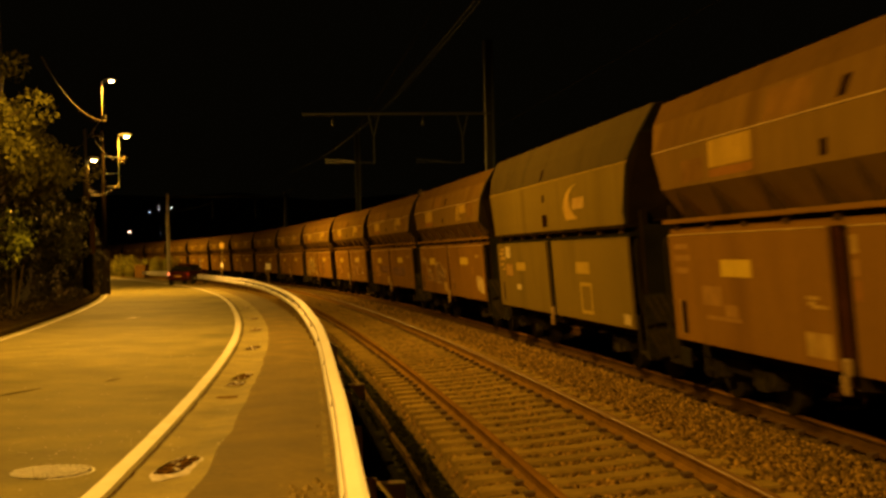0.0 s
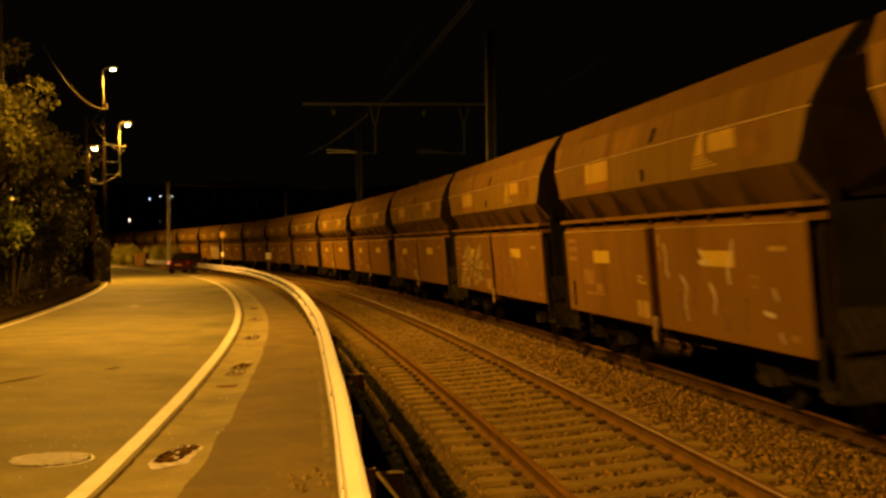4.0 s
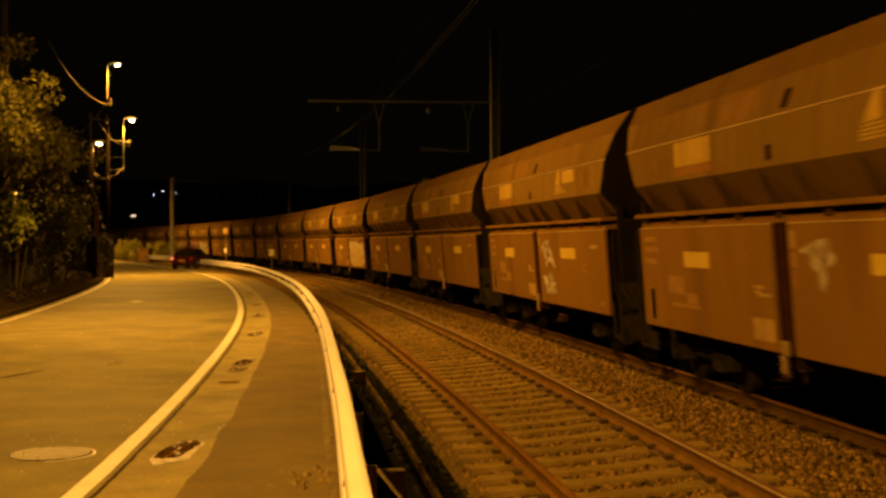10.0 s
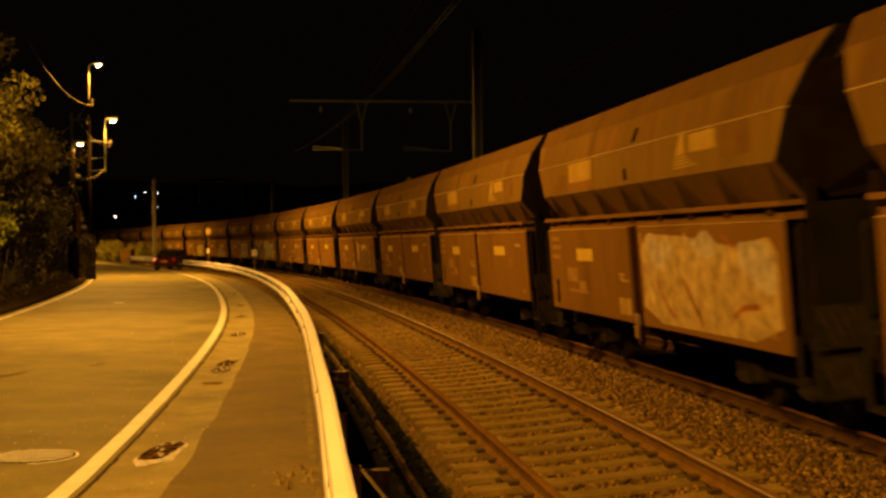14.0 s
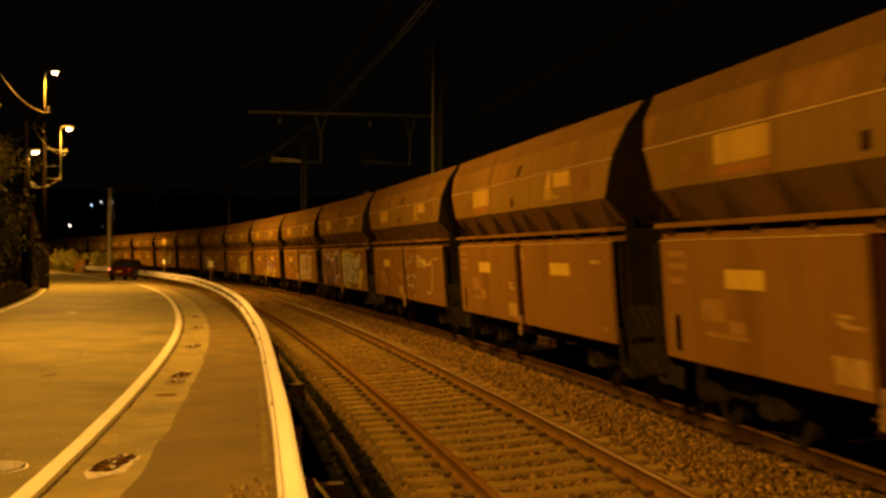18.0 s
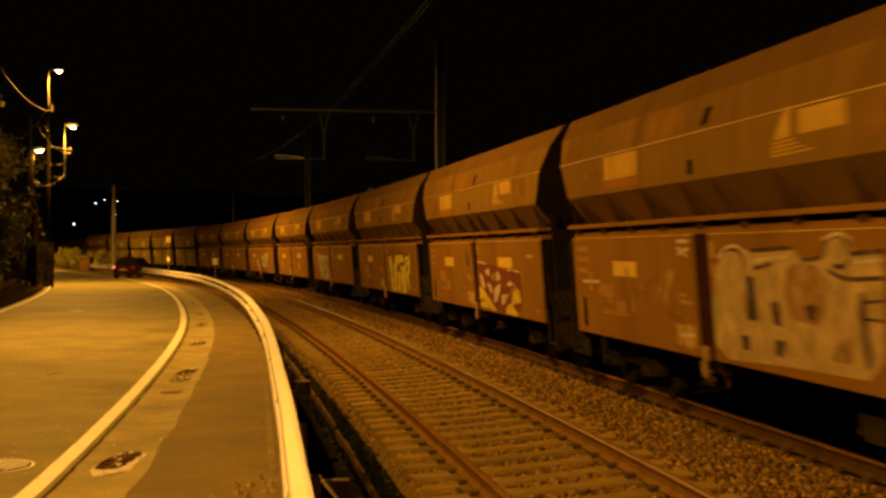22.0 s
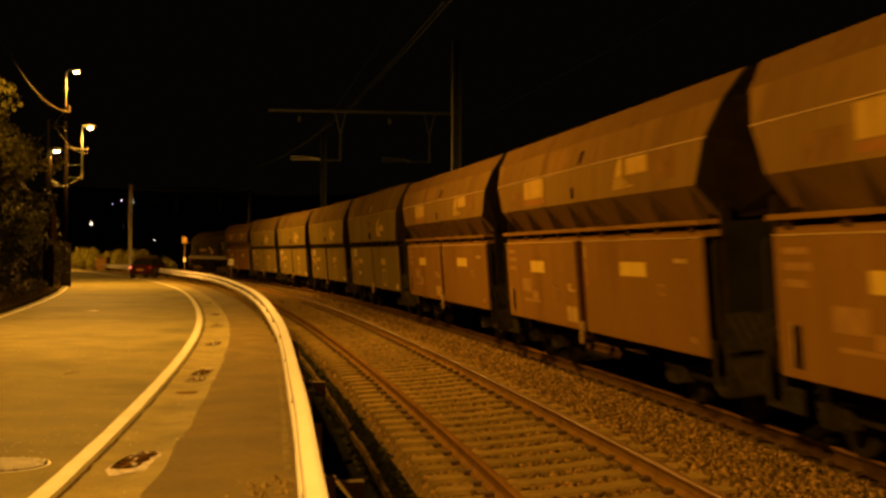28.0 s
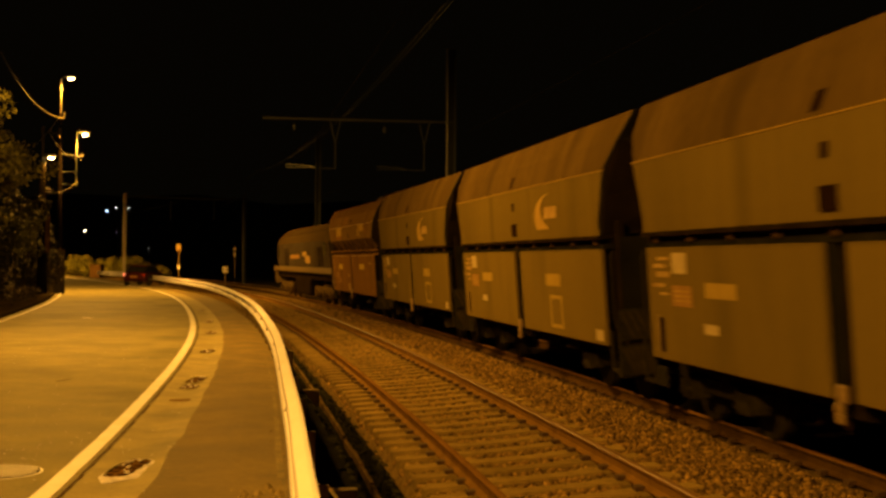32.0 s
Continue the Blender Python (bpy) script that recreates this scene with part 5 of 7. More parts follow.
def make_loco():
    l = base("diesel_locomotive", "slate-blue diesel locomotive with pale sill stripe coupled to wagons", "locomotive")
    half = 10.675
    side = [(-1.32, 1.62), (-1.32, 3.05), (-1.18, 3.45), (-0.75, 3.78), (0, 3.88), (0.75, 3.78), (1.18, 3.45), (1.32, 3.05), (1.32, 1.62)]
    rings = []
    for y, k, dz in ((-9.4, 0.9, -0.5), (-9.2, 0.97, -0.2), (-8.7, 1, -0.08), (-7.6, 1, 0), (7.6, 1, 0), (8.7, 1, -0.08), (9.2, 0.97, -0.2), (9.4, 0.9, -0.5)):
        rings.append([(x * k, y, z if z < 2 else z + dz) for x, z in side])
    body = part("body", loft(bmesh.new(), rings), LOCO_BLUE, l)
    body.data.materials.append(LOCO_GREY)
    for p in body.data.polygons:
        if p.center.z > 3.1:
            p.material_index = 1
    part("roof_panel", loft(bmesh.new(), [[(-1.1, y, 3.56), (-0.72, y, 3.83), (0, y, 3.93), (0.72, y, 3.83), (1.1, y, 3.56)] for y in (-7.6, 7.6)]), LOCO_GREY, l)
    for e in (-1, 1):
        part("sill", boxes((*sorted((e * 1.30, e * 1.42)), -10.4, 10.4, 1.52, 1.78)), LOCO_CREAM, l, "pale cream sill stripe")
        part("headstock", boxes((-1.35, 1.35, *sorted((e * 10.2, e * 10.45)), 0.75, 1.6)), LOCO_CREAM, l)
        for x in (-0.875, 0.875):
            bm = disc(bmesh.new(), (x, e * 10.5, 1.06), 0.24, 0.1, "y", 16)
            part("buffer", bm, LOCO_GEAR, l)
        for x in (-0.85, 0.05):
            part("windscreen", boxes((x, x + 0.8, *sorted((e * 9.27, e * 9.36)), 2.45, 2.95)), GLASS_DARK, l)
        for y in (8.3, -8.3):
            part("cab_window", boxes((*sorted((e * 1.318, e * 1.326)), y - 0.35, y + 0.35, 2.35, 2.95)), GLASS_DARK, l)
        for y0, y1 in ((4.1, 6.0), (-7.8, -6.1)):
            g = part("side_grille", boxes((*sorted((e * 1.318, e * 1.328)), y0, y1, 1.82, 2.75)), WAGON_DARK, l)
            for k in range(9):
                part("slat", boxes((*sorted((e * 1.328, e * 1.34)), y0 + 0.04, y1 - 0.04, 1.86 + 0.1 * k, 1.89 + 0.1 * k)), LOCO_BLUE, g)
        for k in range(6):
            y = -5.4 + 1.5 * k
            part("side_panel", boxes((*sorted((e * 1.318, e * 1.327)), y, y + 1.42, 1.86, 2.95)), LOCO_BLUE, l, bevel=0.003)
        part("lettering_bar", boxes((*sorted((e * 1.331, e * 1.336)), -0.1, 3.4, 2.22, 2.42)), LABEL_DIM, l)
        part("emblem", boxes((*sorted((e * 1.331, e * 1.336)), -2.6, -1.3, 2.36, 2.55)), LABEL_FADED2, l)
        part("emblem", boxes((*sorted((e * 1.331, e * 1.336)), -3.7, -2.2, 1.98, 2.34)), LABEL_FADED2, l)
        part("handrail", tube([(e * 1.4, -9.9, 1.7), (e * 1.4, -9.9, 2.9)], 0.025, 6), LOCO_CREAM, l)
    part("underframe", boxes((-1.2, 1.2, -10.2, 10.2, 1.15, 1.52)), WAGON_DARK, l)
    part("fuel_tank", boxes((-1.25, 1.25, -2.6, 2.6, 0.32, 1.15)), WAGON_DARK, l, bevel=0.08)
    for y in (-6.6, 6.6):
        b = part("bogie_frame", boxes((-1.2, -1.05, y - 2.6, y + 2.6, 0.55, 0.85), (1.05, 1.2, y - 2.6, y + 2.6, 0.55, 0.85), (-1.1, 1.1, y - 0.3, y + 0.3, 0.5, 0.9)), LOCO_GEAR, l)
        for d in (-2.0, 0, 2.0):
            bm = disc(bmesh.new(), (-0.7535, y + d, 0.51), 0.51, 0.13, "x", 24)
            disc(bm, (0.7535, y + d, 0.51), 0.51, 0.13, "x", 24)
            disc(bm, (0, y + d, 0.51), 0.1, 1.5, "x", 8)
            part("wheelset", bm, LOCO_GEAR, b)
            for e in (-1, 1):
                part("axle_box", boxes((*sorted((e * 1.1, e * 1.28)), y + d - 0.2, y + d + 0.2, 0.36, 0.68)), LOCO_GEAR, b)
    return l


LOCO = make_loco()

# ---- sleepers, clips, stones ----
def sleeper_mesh():
    bm = bmesh.new()
    rings = []
    for x, w, h in ((-1.26, 0.10, 0.0), (-1.24, 0.13, 0.02), (-0.45, 0.13, 0.018), (-0.3, 0.115, 0.008), (0.3, 0.115, 0.008), (0.45, 0.13, 0.018), (1.24, 0.13, 0.02), (1.26, 0.10, 0.0)):
        rings.append([(x, -w - 0.02, -0.36), (x, w + 0.02, -0.36), (x, w, -0.192 + h), (x, -w, -0.192 + h)])
    loft(bm, rings)
    me = bpy.data.meshes.new("sleeper")
    bmesh.ops.recalc_face_normals(bm, faces=bm.faces[:])
    bm.to_mesh(me)
    bm.free()
    me.materials.append(SLEEPER)
    return me


CLIP_RUST = mat("dark_rusty_fastening", (0.055, 0.03, 0.009), 0.85, vary=0.4, scale=9)


def clip_mesh():
    bm = boxes((-0.15, -0.06, -0.06, 0.06, -0.175, -0.13), (0.06, 0.14, -0.06, 0.06, -0.175, -0.13))
    me = bpy.data.meshes.new("rail_clip")
    bmesh.ops.recalc_face_normals(bm, faces=bm.faces[:])
    bm.to_mesh(me)
    bm.free()
    me.materials.append(CLIP_RUST)
    return me


def lay_sleepers():
    bed = bpy.data.objects["ballast_bed"]
    sm, cm = sleeper_mesh(), clip_mesh()
    rnd = random.Random(3)
    for off, first, count in ((TRACK_GAP, -21.2, 162), (0.0, -21.2, 122)):
        for k in range(count):
            s = first + 0.6 * k + rnd.uniform(-0.015, 0.015)
            ob = new("sleeper", sm)
            ob.parent = bed
            ob.matrix_basis = rail_frame(s, off) @ pose(rnd.uniform(-0.02, 0.02), 0, rnd.uniform(-0.012, 0.0) - (0 if off else 0.06), 0, 0, rnd.uniform(-0.7, 0.7))
            if k < (100 if off else 70):
                for lat in (-0.7535, 0.7535) if off else (-0.7535,):
                    c = new("rail_clip", cm)
                    c.parent = ob
                    c.matrix_basis = pose(lat, 0, 0 if off else 0.06)
    # sleepers further off, too small to tell apart
    bm = bmesh.new()
    for off, a, b in ((TRACK_GAP, 76.0, 190.0), (0.0, 52.0, 190.0)):
        for s in steps(a, b, 0.6):
            m = rail_frame(s, off)
            v = box(bm, -1.26, 1.26, -0.13, 0.13, -0.34, -0.18)
            for q in v:
                q.co = m @ q.co
    tagged(part("distant_sleepers", bm, SLEEPER), "far concrete sleepers merging into the ballast", "sleepers", kind="stuff")


lay_sleepers()

STONE = mat("ballast_stone", (0.143, 0.089, 0.024), 0.9, vary=0.55, scale=9, fine=60, bump=0.3, coords="Object", spec=0.05)


def lay_stones():
    """Loose ballast stones over the bed, joined as one."""
    rng = np.random.default_rng(4)
    octa = np.array([(1, 0, 0), (-1, 0, 0), (0, 1, 0), (0, -1, 0), (0, 0, 1), (0, 0, -1)], float)
    tri = np.array([(0, 2, 4), (2, 1, 4), (1, 3, 4), (3, 0, 4), (2, 0, 5), (1, 2, 5), (3, 1, 5), (0, 3, 5)])
    t = math.tan(CANT)
    n = -TRACK_GAP
    px, pz = [n - 1.3, n - 1.19, n + 1.45, -1.45, 1.5], [-0.40 - 1.3 * t, -0.235 - 1.2 * t, -0.205 + 1.45 * t, -0.215 - 1.45 * t, -0.205 + 1.5 * t]
    verts, faces, base_i = [], [], 0
    for s0, s1, density, size in ((-21, -13, 90, 0.05), (-13, 10, 330, 0.037), (10, 32, 170, 0.044), (32, 60, 45, 0.058)):
        cells = int((s1 - s0) * 7.4 * density)
        ss = rng.uniform(s0, s1, cells)
        ll = rng.uniform(n - 1.25, 1.4, cells)
        zz = np.interp(ll, px, pz)
        keep = np.ones(cells, bool)
        # keep the sleeper tops of the near track and all rails mostly clear
        for c in (n, 0.0):
            d = ll - c
            on_sleeper = (np.abs(d) < 1.26) & (np.abs(((ss + 21.2) % 0.6) - 0.6 * (((ss + 21.2) % 0.6) > 0.3)) < 0.155)
            keep &= ~(on_sleeper & (rng.uniform(0, 1, cells) < (0.86 if c else 0.0)))
            keep &= ~(np.abs(np.abs(d) - 0.7535) < 0.11)
            if c == 0.0:
                keep &= np.abs(d) > 0.86 - 1e-6
        ss, ll, zz = ss[keep], ll[keep], zz[keep]
        k = len(ss)
        fr = np.array([on_line(float(s)) for s in ss])
        x = fr[:, 0] + np.cos(fr[:, 2]) * ll
        y = fr[:, 1] - np.sin(fr[:, 2]) * ll
        z = fr[:, 3] + zz + rng.uniform(-0.02, 0.014, k)
        shape = octa[None] * rng.uniform(0.55, 1.35, (k, 6, 1)) * size * rng.uniform(0.7, 1.25, (k, 1, 1))
        a = rng.uniform(0, 6.28, (k, 2))
        ca, sa, cb, sb = np.cos(a[:, 0]), np.sin(a[:, 0]), np.cos(a[:, 1]), np.sin(a[:, 1])
        X, Y, Z = shape[..., 0], shape[..., 1], shape[..., 2]
        X, Y = X * ca[:, None] - Y * sa[:, None], X * sa[:, None] + Y * ca[:, None]
        Y, Z = Y * cb[:, None] - Z * sb[:, None], Y * sb[:, None] + Z * cb[:, None]
        v = np.stack([X + x[:, None], Y + y[:, None], Z * 0.8 + z[:, None]], -1).reshape(-1, 3)
        f = (tri[None] + 6 * np.arange(k)[:, None, None]).reshape(-1, 3) + base_i
        verts.append(v)
        faces.append(f)
        base_i += 6 * k
    v, f = np.concatenate(verts), np.concatenate(faces)
    me = bpy.data.meshes.new("ballast_stones")
    me.vertices.add(len(v))
    me.vertices.foreach_set("co", v.ravel())
    me.loops.add(f.size)
    me.loops.foreach_set("vertex_index", f.ravel())
    me.polygons.add(len(f))
    me.polygons.foreach_set("loop_start", np.arange(0, f.size, 3))
    me.update(calc_edges=True)
    me.validate()
    m = STONE.copy()
    nt = m.node_tree
    geo = nt.nodes.new("ShaderNodeNewGeometry")
    mr = nt.nodes.new("ShaderNodeMapRange")
    mr.inputs["To Min"].default_value, mr.inputs["To Max"].default_value = 0.3, 2.1
    nt.links.new(geo.outputs["Random Per Island"], mr.inputs["Value"])
    mix = nt.nodes.new("ShaderNodeMix")
    mix.data_type, mix.blend_type = "RGBA", "MULTIPLY"
    mix.inputs[0].default_value = 1.0
    bsdf = nt.nodes["Principled BSDF"]
    src = bsdf.inputs["Base Color"].links[0].from_socket
    nt.links.new(src, mix.inputs["A"])
    nt.links.new(mr.outputs[0], mix.inputs["B"])
    nt.links.new(mix.outputs["Result"], bsdf.inputs["Base Color"])
    me.materials.append(m)
    tagged(new("ballast_stones", me), "loose brown ballast stones between the rails", "ballast", kind="stuff")


lay_stones()


TROUGH = mat("dirty_trough_concrete", (0.14, 0.098, 0.036), 0.9, vary=0.6, scale=6, fine=50, bump=0.6, stain=(0.008, 0.007, 0.003), stain_amount=1.0, stain_scale=2.6, spec=0.0)


# ---- cable trough edge, props of the retaining wall ----
def trough():
    n = -TRACK_GAP
    bed = base("cable_trough", "row of concrete cable trough slabs along the track", "cable trough")
    for k, s in enumerate(steps(-22, 60, 1.0)):
        rnd = random.Random(k)
        e = 0.96
        z = -0.30 + rnd.uniform(-0.015, 0.015)
        bm = bmesh.new()
        def ring(q):
            a, b = n - 1.865 + rnd.uniform(-0.004, 0.004), n - 1.828 + rnd.uniform(-0.005, 0.005)
            h = z + rnd.uniform(-0.004, 0.004)
            return [beside(q, a, h - 0.07), beside(q, a, h), beside(q, b, h), beside(q, b, h - 0.07)]
        loft(bm, [ring(s + e * i / 5) for i in range(6)])
        part("trough_slab", bm, TROUGH, bed)
    for s in (-12.2, -4.4, 3.4, 11.2, 19.0, 26.8):
        p = base("wall_prop", "small triangular concrete bracket on the retaining wall", "concrete prop", "wall props")
        bm = bmesh.new()
        a = guard_line(s) + 0.27 if s > 0 else n - 2.38
        loft(bm, [[beside(s + d, a + 0.04, -0.10), beside(s + d, a + 0.27, -0.10), beside(s + d, a + 0.27, -0.33), beside(s + d, a + 0.22, -0.33)] for d in (0.0, 0.12)])
        # arm to the wall, added in the ditch's near-black so it stays unseen
        arm = bmesh.new()
        loft(arm, [[beside(s + d, a - 0.12, -0.12), beside(s + d, a + 0.1, -0.12), beside(s + d, a + 0.1, -0.16), beside(s + d, a - 0.12, -0.16)] for d in (0.03, 0.09)])
        part("prop_arm", arm, DITCH, p)
        part("prop_block", bm, OLD_CONCRETE, p)


trough()


# ---- guard rail ----
W_BEAM = [(0.03, -0.03), (0.03, -0.012), (-0.062, 0.008), (-0.07, 0.022), (-0.07, 0.068), (-0.06, 0.082), (0.038, 0.116), (0.038, 0.156), (-0.052, 0.192), (-0.062, 0.206), (-0.062, 0.25), (-0.052, 0.264), (0.01, 0.292), (0.03, 0.297)]


def guard_rail():
    g = base("guard_rail", "pale galvanised steel guard rail on short posts", "guard rail")
    a, b = -40.0, 104.0
    for lo in steps(a, b - 4.0, 4.0):
        ss = steps(lo, lo + 4.04, 1.01)
        rings = []
        for s in ss:
            ring = [beside(s, guard_line(s) - 0.06 + x, 0.40 + z + 0.004 * (s == ss[-1])) for x, z in W_BEAM]
            ring += [beside(s, guard_line(s) - 0.052 + x, 0.40 + z) for x, z in W_BEAM[::-1]]
            rings.append(ring)
        beam = part("beam", loft(bmesh.new(), rings), GALVANISED, g)
        for d in (0.1, 0.21):
            for e in (0.06, 0.16):
                part("bolt", disc(bmesh.new(), beside(lo + e, guard_line(lo) - 0.062, 0.40 + d), 0.014, 0.02, "x", 8), GALV_POST, beam)
    for s in steps(a, b, 2.0):
        c = beside(s, guard_line(s) + 0.025, 0)
        h = on_line(s)[2]
        bm = boxes((-0.03, -0.024, -0.028, 0.028, -0.2, 0.6), (0.024, 0.03, -0.028, 0.028, -0.2, 0.6), (-0.024, 0.024, -0.003, 0.003, -0.2, 0.6))
        p = part("post", bm, GALV_POST, g)
        p.matrix_basis = pose(c.x, c.y, c.z, 0, 0, -math.degrees(h))


guard_rail()


# ---- gutter drains, manhole, marks on the road ----
WORN_IRON = mat("worn_cast_iron", (0.8, 0.78, 0.78), 0.6, 0.0, vary=0.25, scale=10)


COLLAR = mat("chipped_mortar", (0.6, 0.56, 0.56), 0.9, vary=0.5, scale=9, fine=50, bump=0.6)


def drains():
    for k, (y, lat) in enumerate(((10.3, 0.44), (16.9, 0.46), (17.9, 0.5), (23.6, 0.44), (29.7, 0.44), (35.0, 0.44), (43.0, 0.44))):
        p, q = road(y, lat, 0.0), road(y + 0.5, lat, 0.0)
        turn = math.degrees(math.atan2(-(q.x - p.x), q.y - p.y)) - 9
        d = base("gutter_drain", "rusty gutter drain grate in chipped pale mortar", "drain", "gutter drains", (p.x, p.y, 0.0), turn)
        rnd = random.Random(k + 2)
        short = 0.55 if k == 1 else 1.0
        out, inn = [], []
        for i in range(24):
            a = 2 * math.pi * i / 24
            c, s = math.cos(a), math.sin(a)
            sq = min(1 / max(abs(c), abs(s)), 1.22)
            wide = 0.06 + 0.42 * max(0.0, c) ** 1.5 + 0.3 * max(0.0, -s) ** 2
            rx, ry = 0.115 * c * sq * rnd.uniform(0.86, 1.1), 0.44 * short * s * sq * rnd.uniform(0.88, 1.08)
            grow = 1 + wide * rnd.uniform(0.55, 1.35)
            inn.append((rx, ry, 0.005))
            out.append((rx * (1.35 * grow - 0.35), ry * (grow if s < 0 else 1 + 0.4 * wide), -0.006))
        bm = bmesh.new()
        vo, vi = [bm.verts.new(v) for v in out], [bm.verts.new(v) for v in inn]
        for i in range(24):
            bm.faces.new((vo[i], vo[(i + 1) % 24], vi[(i + 1) % 24], vi[i]))
        part("collar", bm, COLLAR if k == 0 else CONCRETE, d)
        bm = bmesh.new()
        loft(bm, [[bm_v for bm_v in ((x, yy, z) for x, yy, _ in inn)] for z in (-0.03, -0.004)])
        part("pit", bm, DARK_SLOT, d)
        for i in range(6):
            y0 = (-0.4 + 0.15 * i) * short
            part("grate_bar", boxes((-0.1, 0.1, y0, y0 + 0.03, -0.004, 0.003)), RAIL_RUST, d)
        part("grate_bar", boxes((-0.014, 0.014, -0.41 * short, 0.41 * short, -0.004, 0.004)), RAIL_RUST, d)
        for i in range(7):
            x0, y0, r = rnd.uniform(-0.08, 0.09), rnd.uniform(-0.4, 0.4) * short, rnd.uniform(0.008, 0.022)
            part("pebble", boxes((x0 - r, x0 + r, y0 - 1.6 * r, y0 + 1.6 * r, 0.003, 0.003 + r)), COLLAR, d, bevel=r * 0.4)
    p = road(15.35, 0.42, 0.0)
    o = part("gutter_slot", boxes((-0.2, 0.17, -0.06, 0.14, -0.03, 0.001)), RAIL_RUST, bevel=0.01)
    o.matrix_basis = pose(p.x, p.y, -0.006, 0, 0, 8)
    tagged(o, "dark broken slot in the concrete gutter", "gutter", kind="structure")


drains()


DARK_IRON = mat("grimy_iron", (0.07, 0.052, 0.02), 0.8, vary=0.3, scale=8, spec=0.0)


def manhole():
    m = base("manhole_cover", "worn ribbed iron manhole cover in the road", "manhole", place=(-3.27, 10.1, 0.0), turn=62)
    part("rim", disc(bmesh.new(), (0, 0, -0.006), 0.36, 0.03, "z", 32), WORN_IRON, m)
    part("gap", disc(bmesh.new(), (0, 0, -0.003), 0.338, 0.03, "z", 32), DARK_SLOT, m)
    part("cover", disc(bmesh.new(), (0, 0, 0.0), 0.325, 0.03, "z", 32), DARK_IRON, m)
    for k in range(10):
        y = -0.288 + 0.064 * k
        w = math.sqrt(max(0, 0.315 ** 2 - y * y))
        part("rib", boxes((-w, w, y - 0.011, y + 0.011, 0.0145, 0.0185)), WORN_IRON, m)


manhole()


def road_marks():
    for x, y, w, l, mt, name, lab in ((-4.78, 17.6, 0.08, 0.5, ROAD_SCAR, "road_patch", "dark tar scar on the asphalt"), (-5.6, 16.1, 0.08, 1.25, ROAD_SCAR, "road_patch", "dark tar scar on the asphalt"), (-9.2, 36.4, 0.36, 0.36, PAINT_LINE, "paint_spot", "pale paint spot on the road"), (-4.9, 9.2, 1.2, 0.05, ROAD_SCAR2, "road_seam", "pale seam across the asphalt"), (-4.9, 10.9, 0.9, 0.035, ROAD_SCAR2, "road_seam", "pale seam across the asphalt")):
        rnd = random.Random(int(y * 10))
        bm = bmesh.new()
        bm.faces.new([bm.verts.new((w / 2 * math.cos(a) * rnd.uniform(0.7, 1.1), l / 2 * math.sin(a) * rnd.uniform(0.7, 1.1), 0)) for a in [2 * math.pi * i / 12 for i in range(12)]])
        o = part(name, bm, mt)
        h = 0.035 * max(0.0, 1 - abs((x - road(y, 0).x) + ROAD_W / 2) / (ROAD_W / 2))
        o.matrix_basis = pose(x, y, h + 0.006, 0, 0, -15 if mt == ROAD_SCAR else 0)
        tagged(o, lab, "road mark", kind="structure")


ROAD_SCAR = mat("tar", (0.05, 0.034, 0.014), 0.9, spec=0.0)
ROAD_SCAR2 = mat("seam", (0.16, 0.15, 0.0715), 0.8)
road_marks()


RUBBLE = mat("crumbled_asphalt", (0.22, 0.165, 0.065), 0.9, vary=0.6, scale=9)


def rubble():
    """Crumbled asphalt and grit at the foot of the guard rail."""
    rnd = random.Random(12)
    bm = bmesh.new()
    for k in range(210):
        near = k < 34
        s = rnd.gauss(-5.3, 0.22) if near else rnd.uniform(-12, 30)
        c = beside(s, guard_line(s) - (abs(rnd.gauss(0.32, 0.13)) if near else abs(rnd.gauss(0.08, 0.1))), 0.012)
        r = rnd.uniform(0.012, 0.075 if near else 0.022)
        vs = [bm.verts.new(c + Vector((r * rnd.uniform(0.5, 1.3) * x, r * rnd.uniform(0.5, 1.3) * y, r * rnd.uniform(0.5, 1.0) * z))) for x, y, z in ((1, 0, 0), (0, 1, 0), (-1, 0, 0), (0, -1, 0), (0, 0, 1))]
        for i in range(4):
            bm.faces.new((vs[i], vs[(i + 1) % 4], vs[4]))
    tagged(part("rubble", bm, RUBBLE), "crumbled grit and broken asphalt below the guard rail", "rubble", kind="stuff")


rubble()


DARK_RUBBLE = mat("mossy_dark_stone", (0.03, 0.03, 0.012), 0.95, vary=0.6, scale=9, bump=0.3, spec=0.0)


def ditch_rubble():
    """Dark mossy stones on the slope between the cable trough and the ballast."""
    rnd = random.Random(17)
    bm = bmesh.new()
    for k in range(1500):
        s = rnd.uniform(-11, 26)
        f = rnd.random()
        c = beside(s, -TRACK_GAP - 1.72 + 0.36 * f, on_line(s)[3] - 0.62 + 0.2 * f + rnd.uniform(-0.02, 0.05))
        r = rnd.uniform(0.018, 0.05)
        vs = [bm.verts.new(c + Vector((r * rnd.uniform(0.6, 1.3) * x, r * rnd.uniform(0.6, 1.3) * y, r * rnd.uniform(0.5, 1.0) * z))) for x, y, z in ((1, 0, 0), (0, 1, 0), (-1, 0, 0), (0, -1, 0), (0, 0, 1))]
        for i in range(4):
            bm.faces.new((vs[i], vs[(i + 1) % 4], vs[4]))
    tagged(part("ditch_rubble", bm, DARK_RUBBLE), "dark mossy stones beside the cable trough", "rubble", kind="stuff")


ditch_rubble()


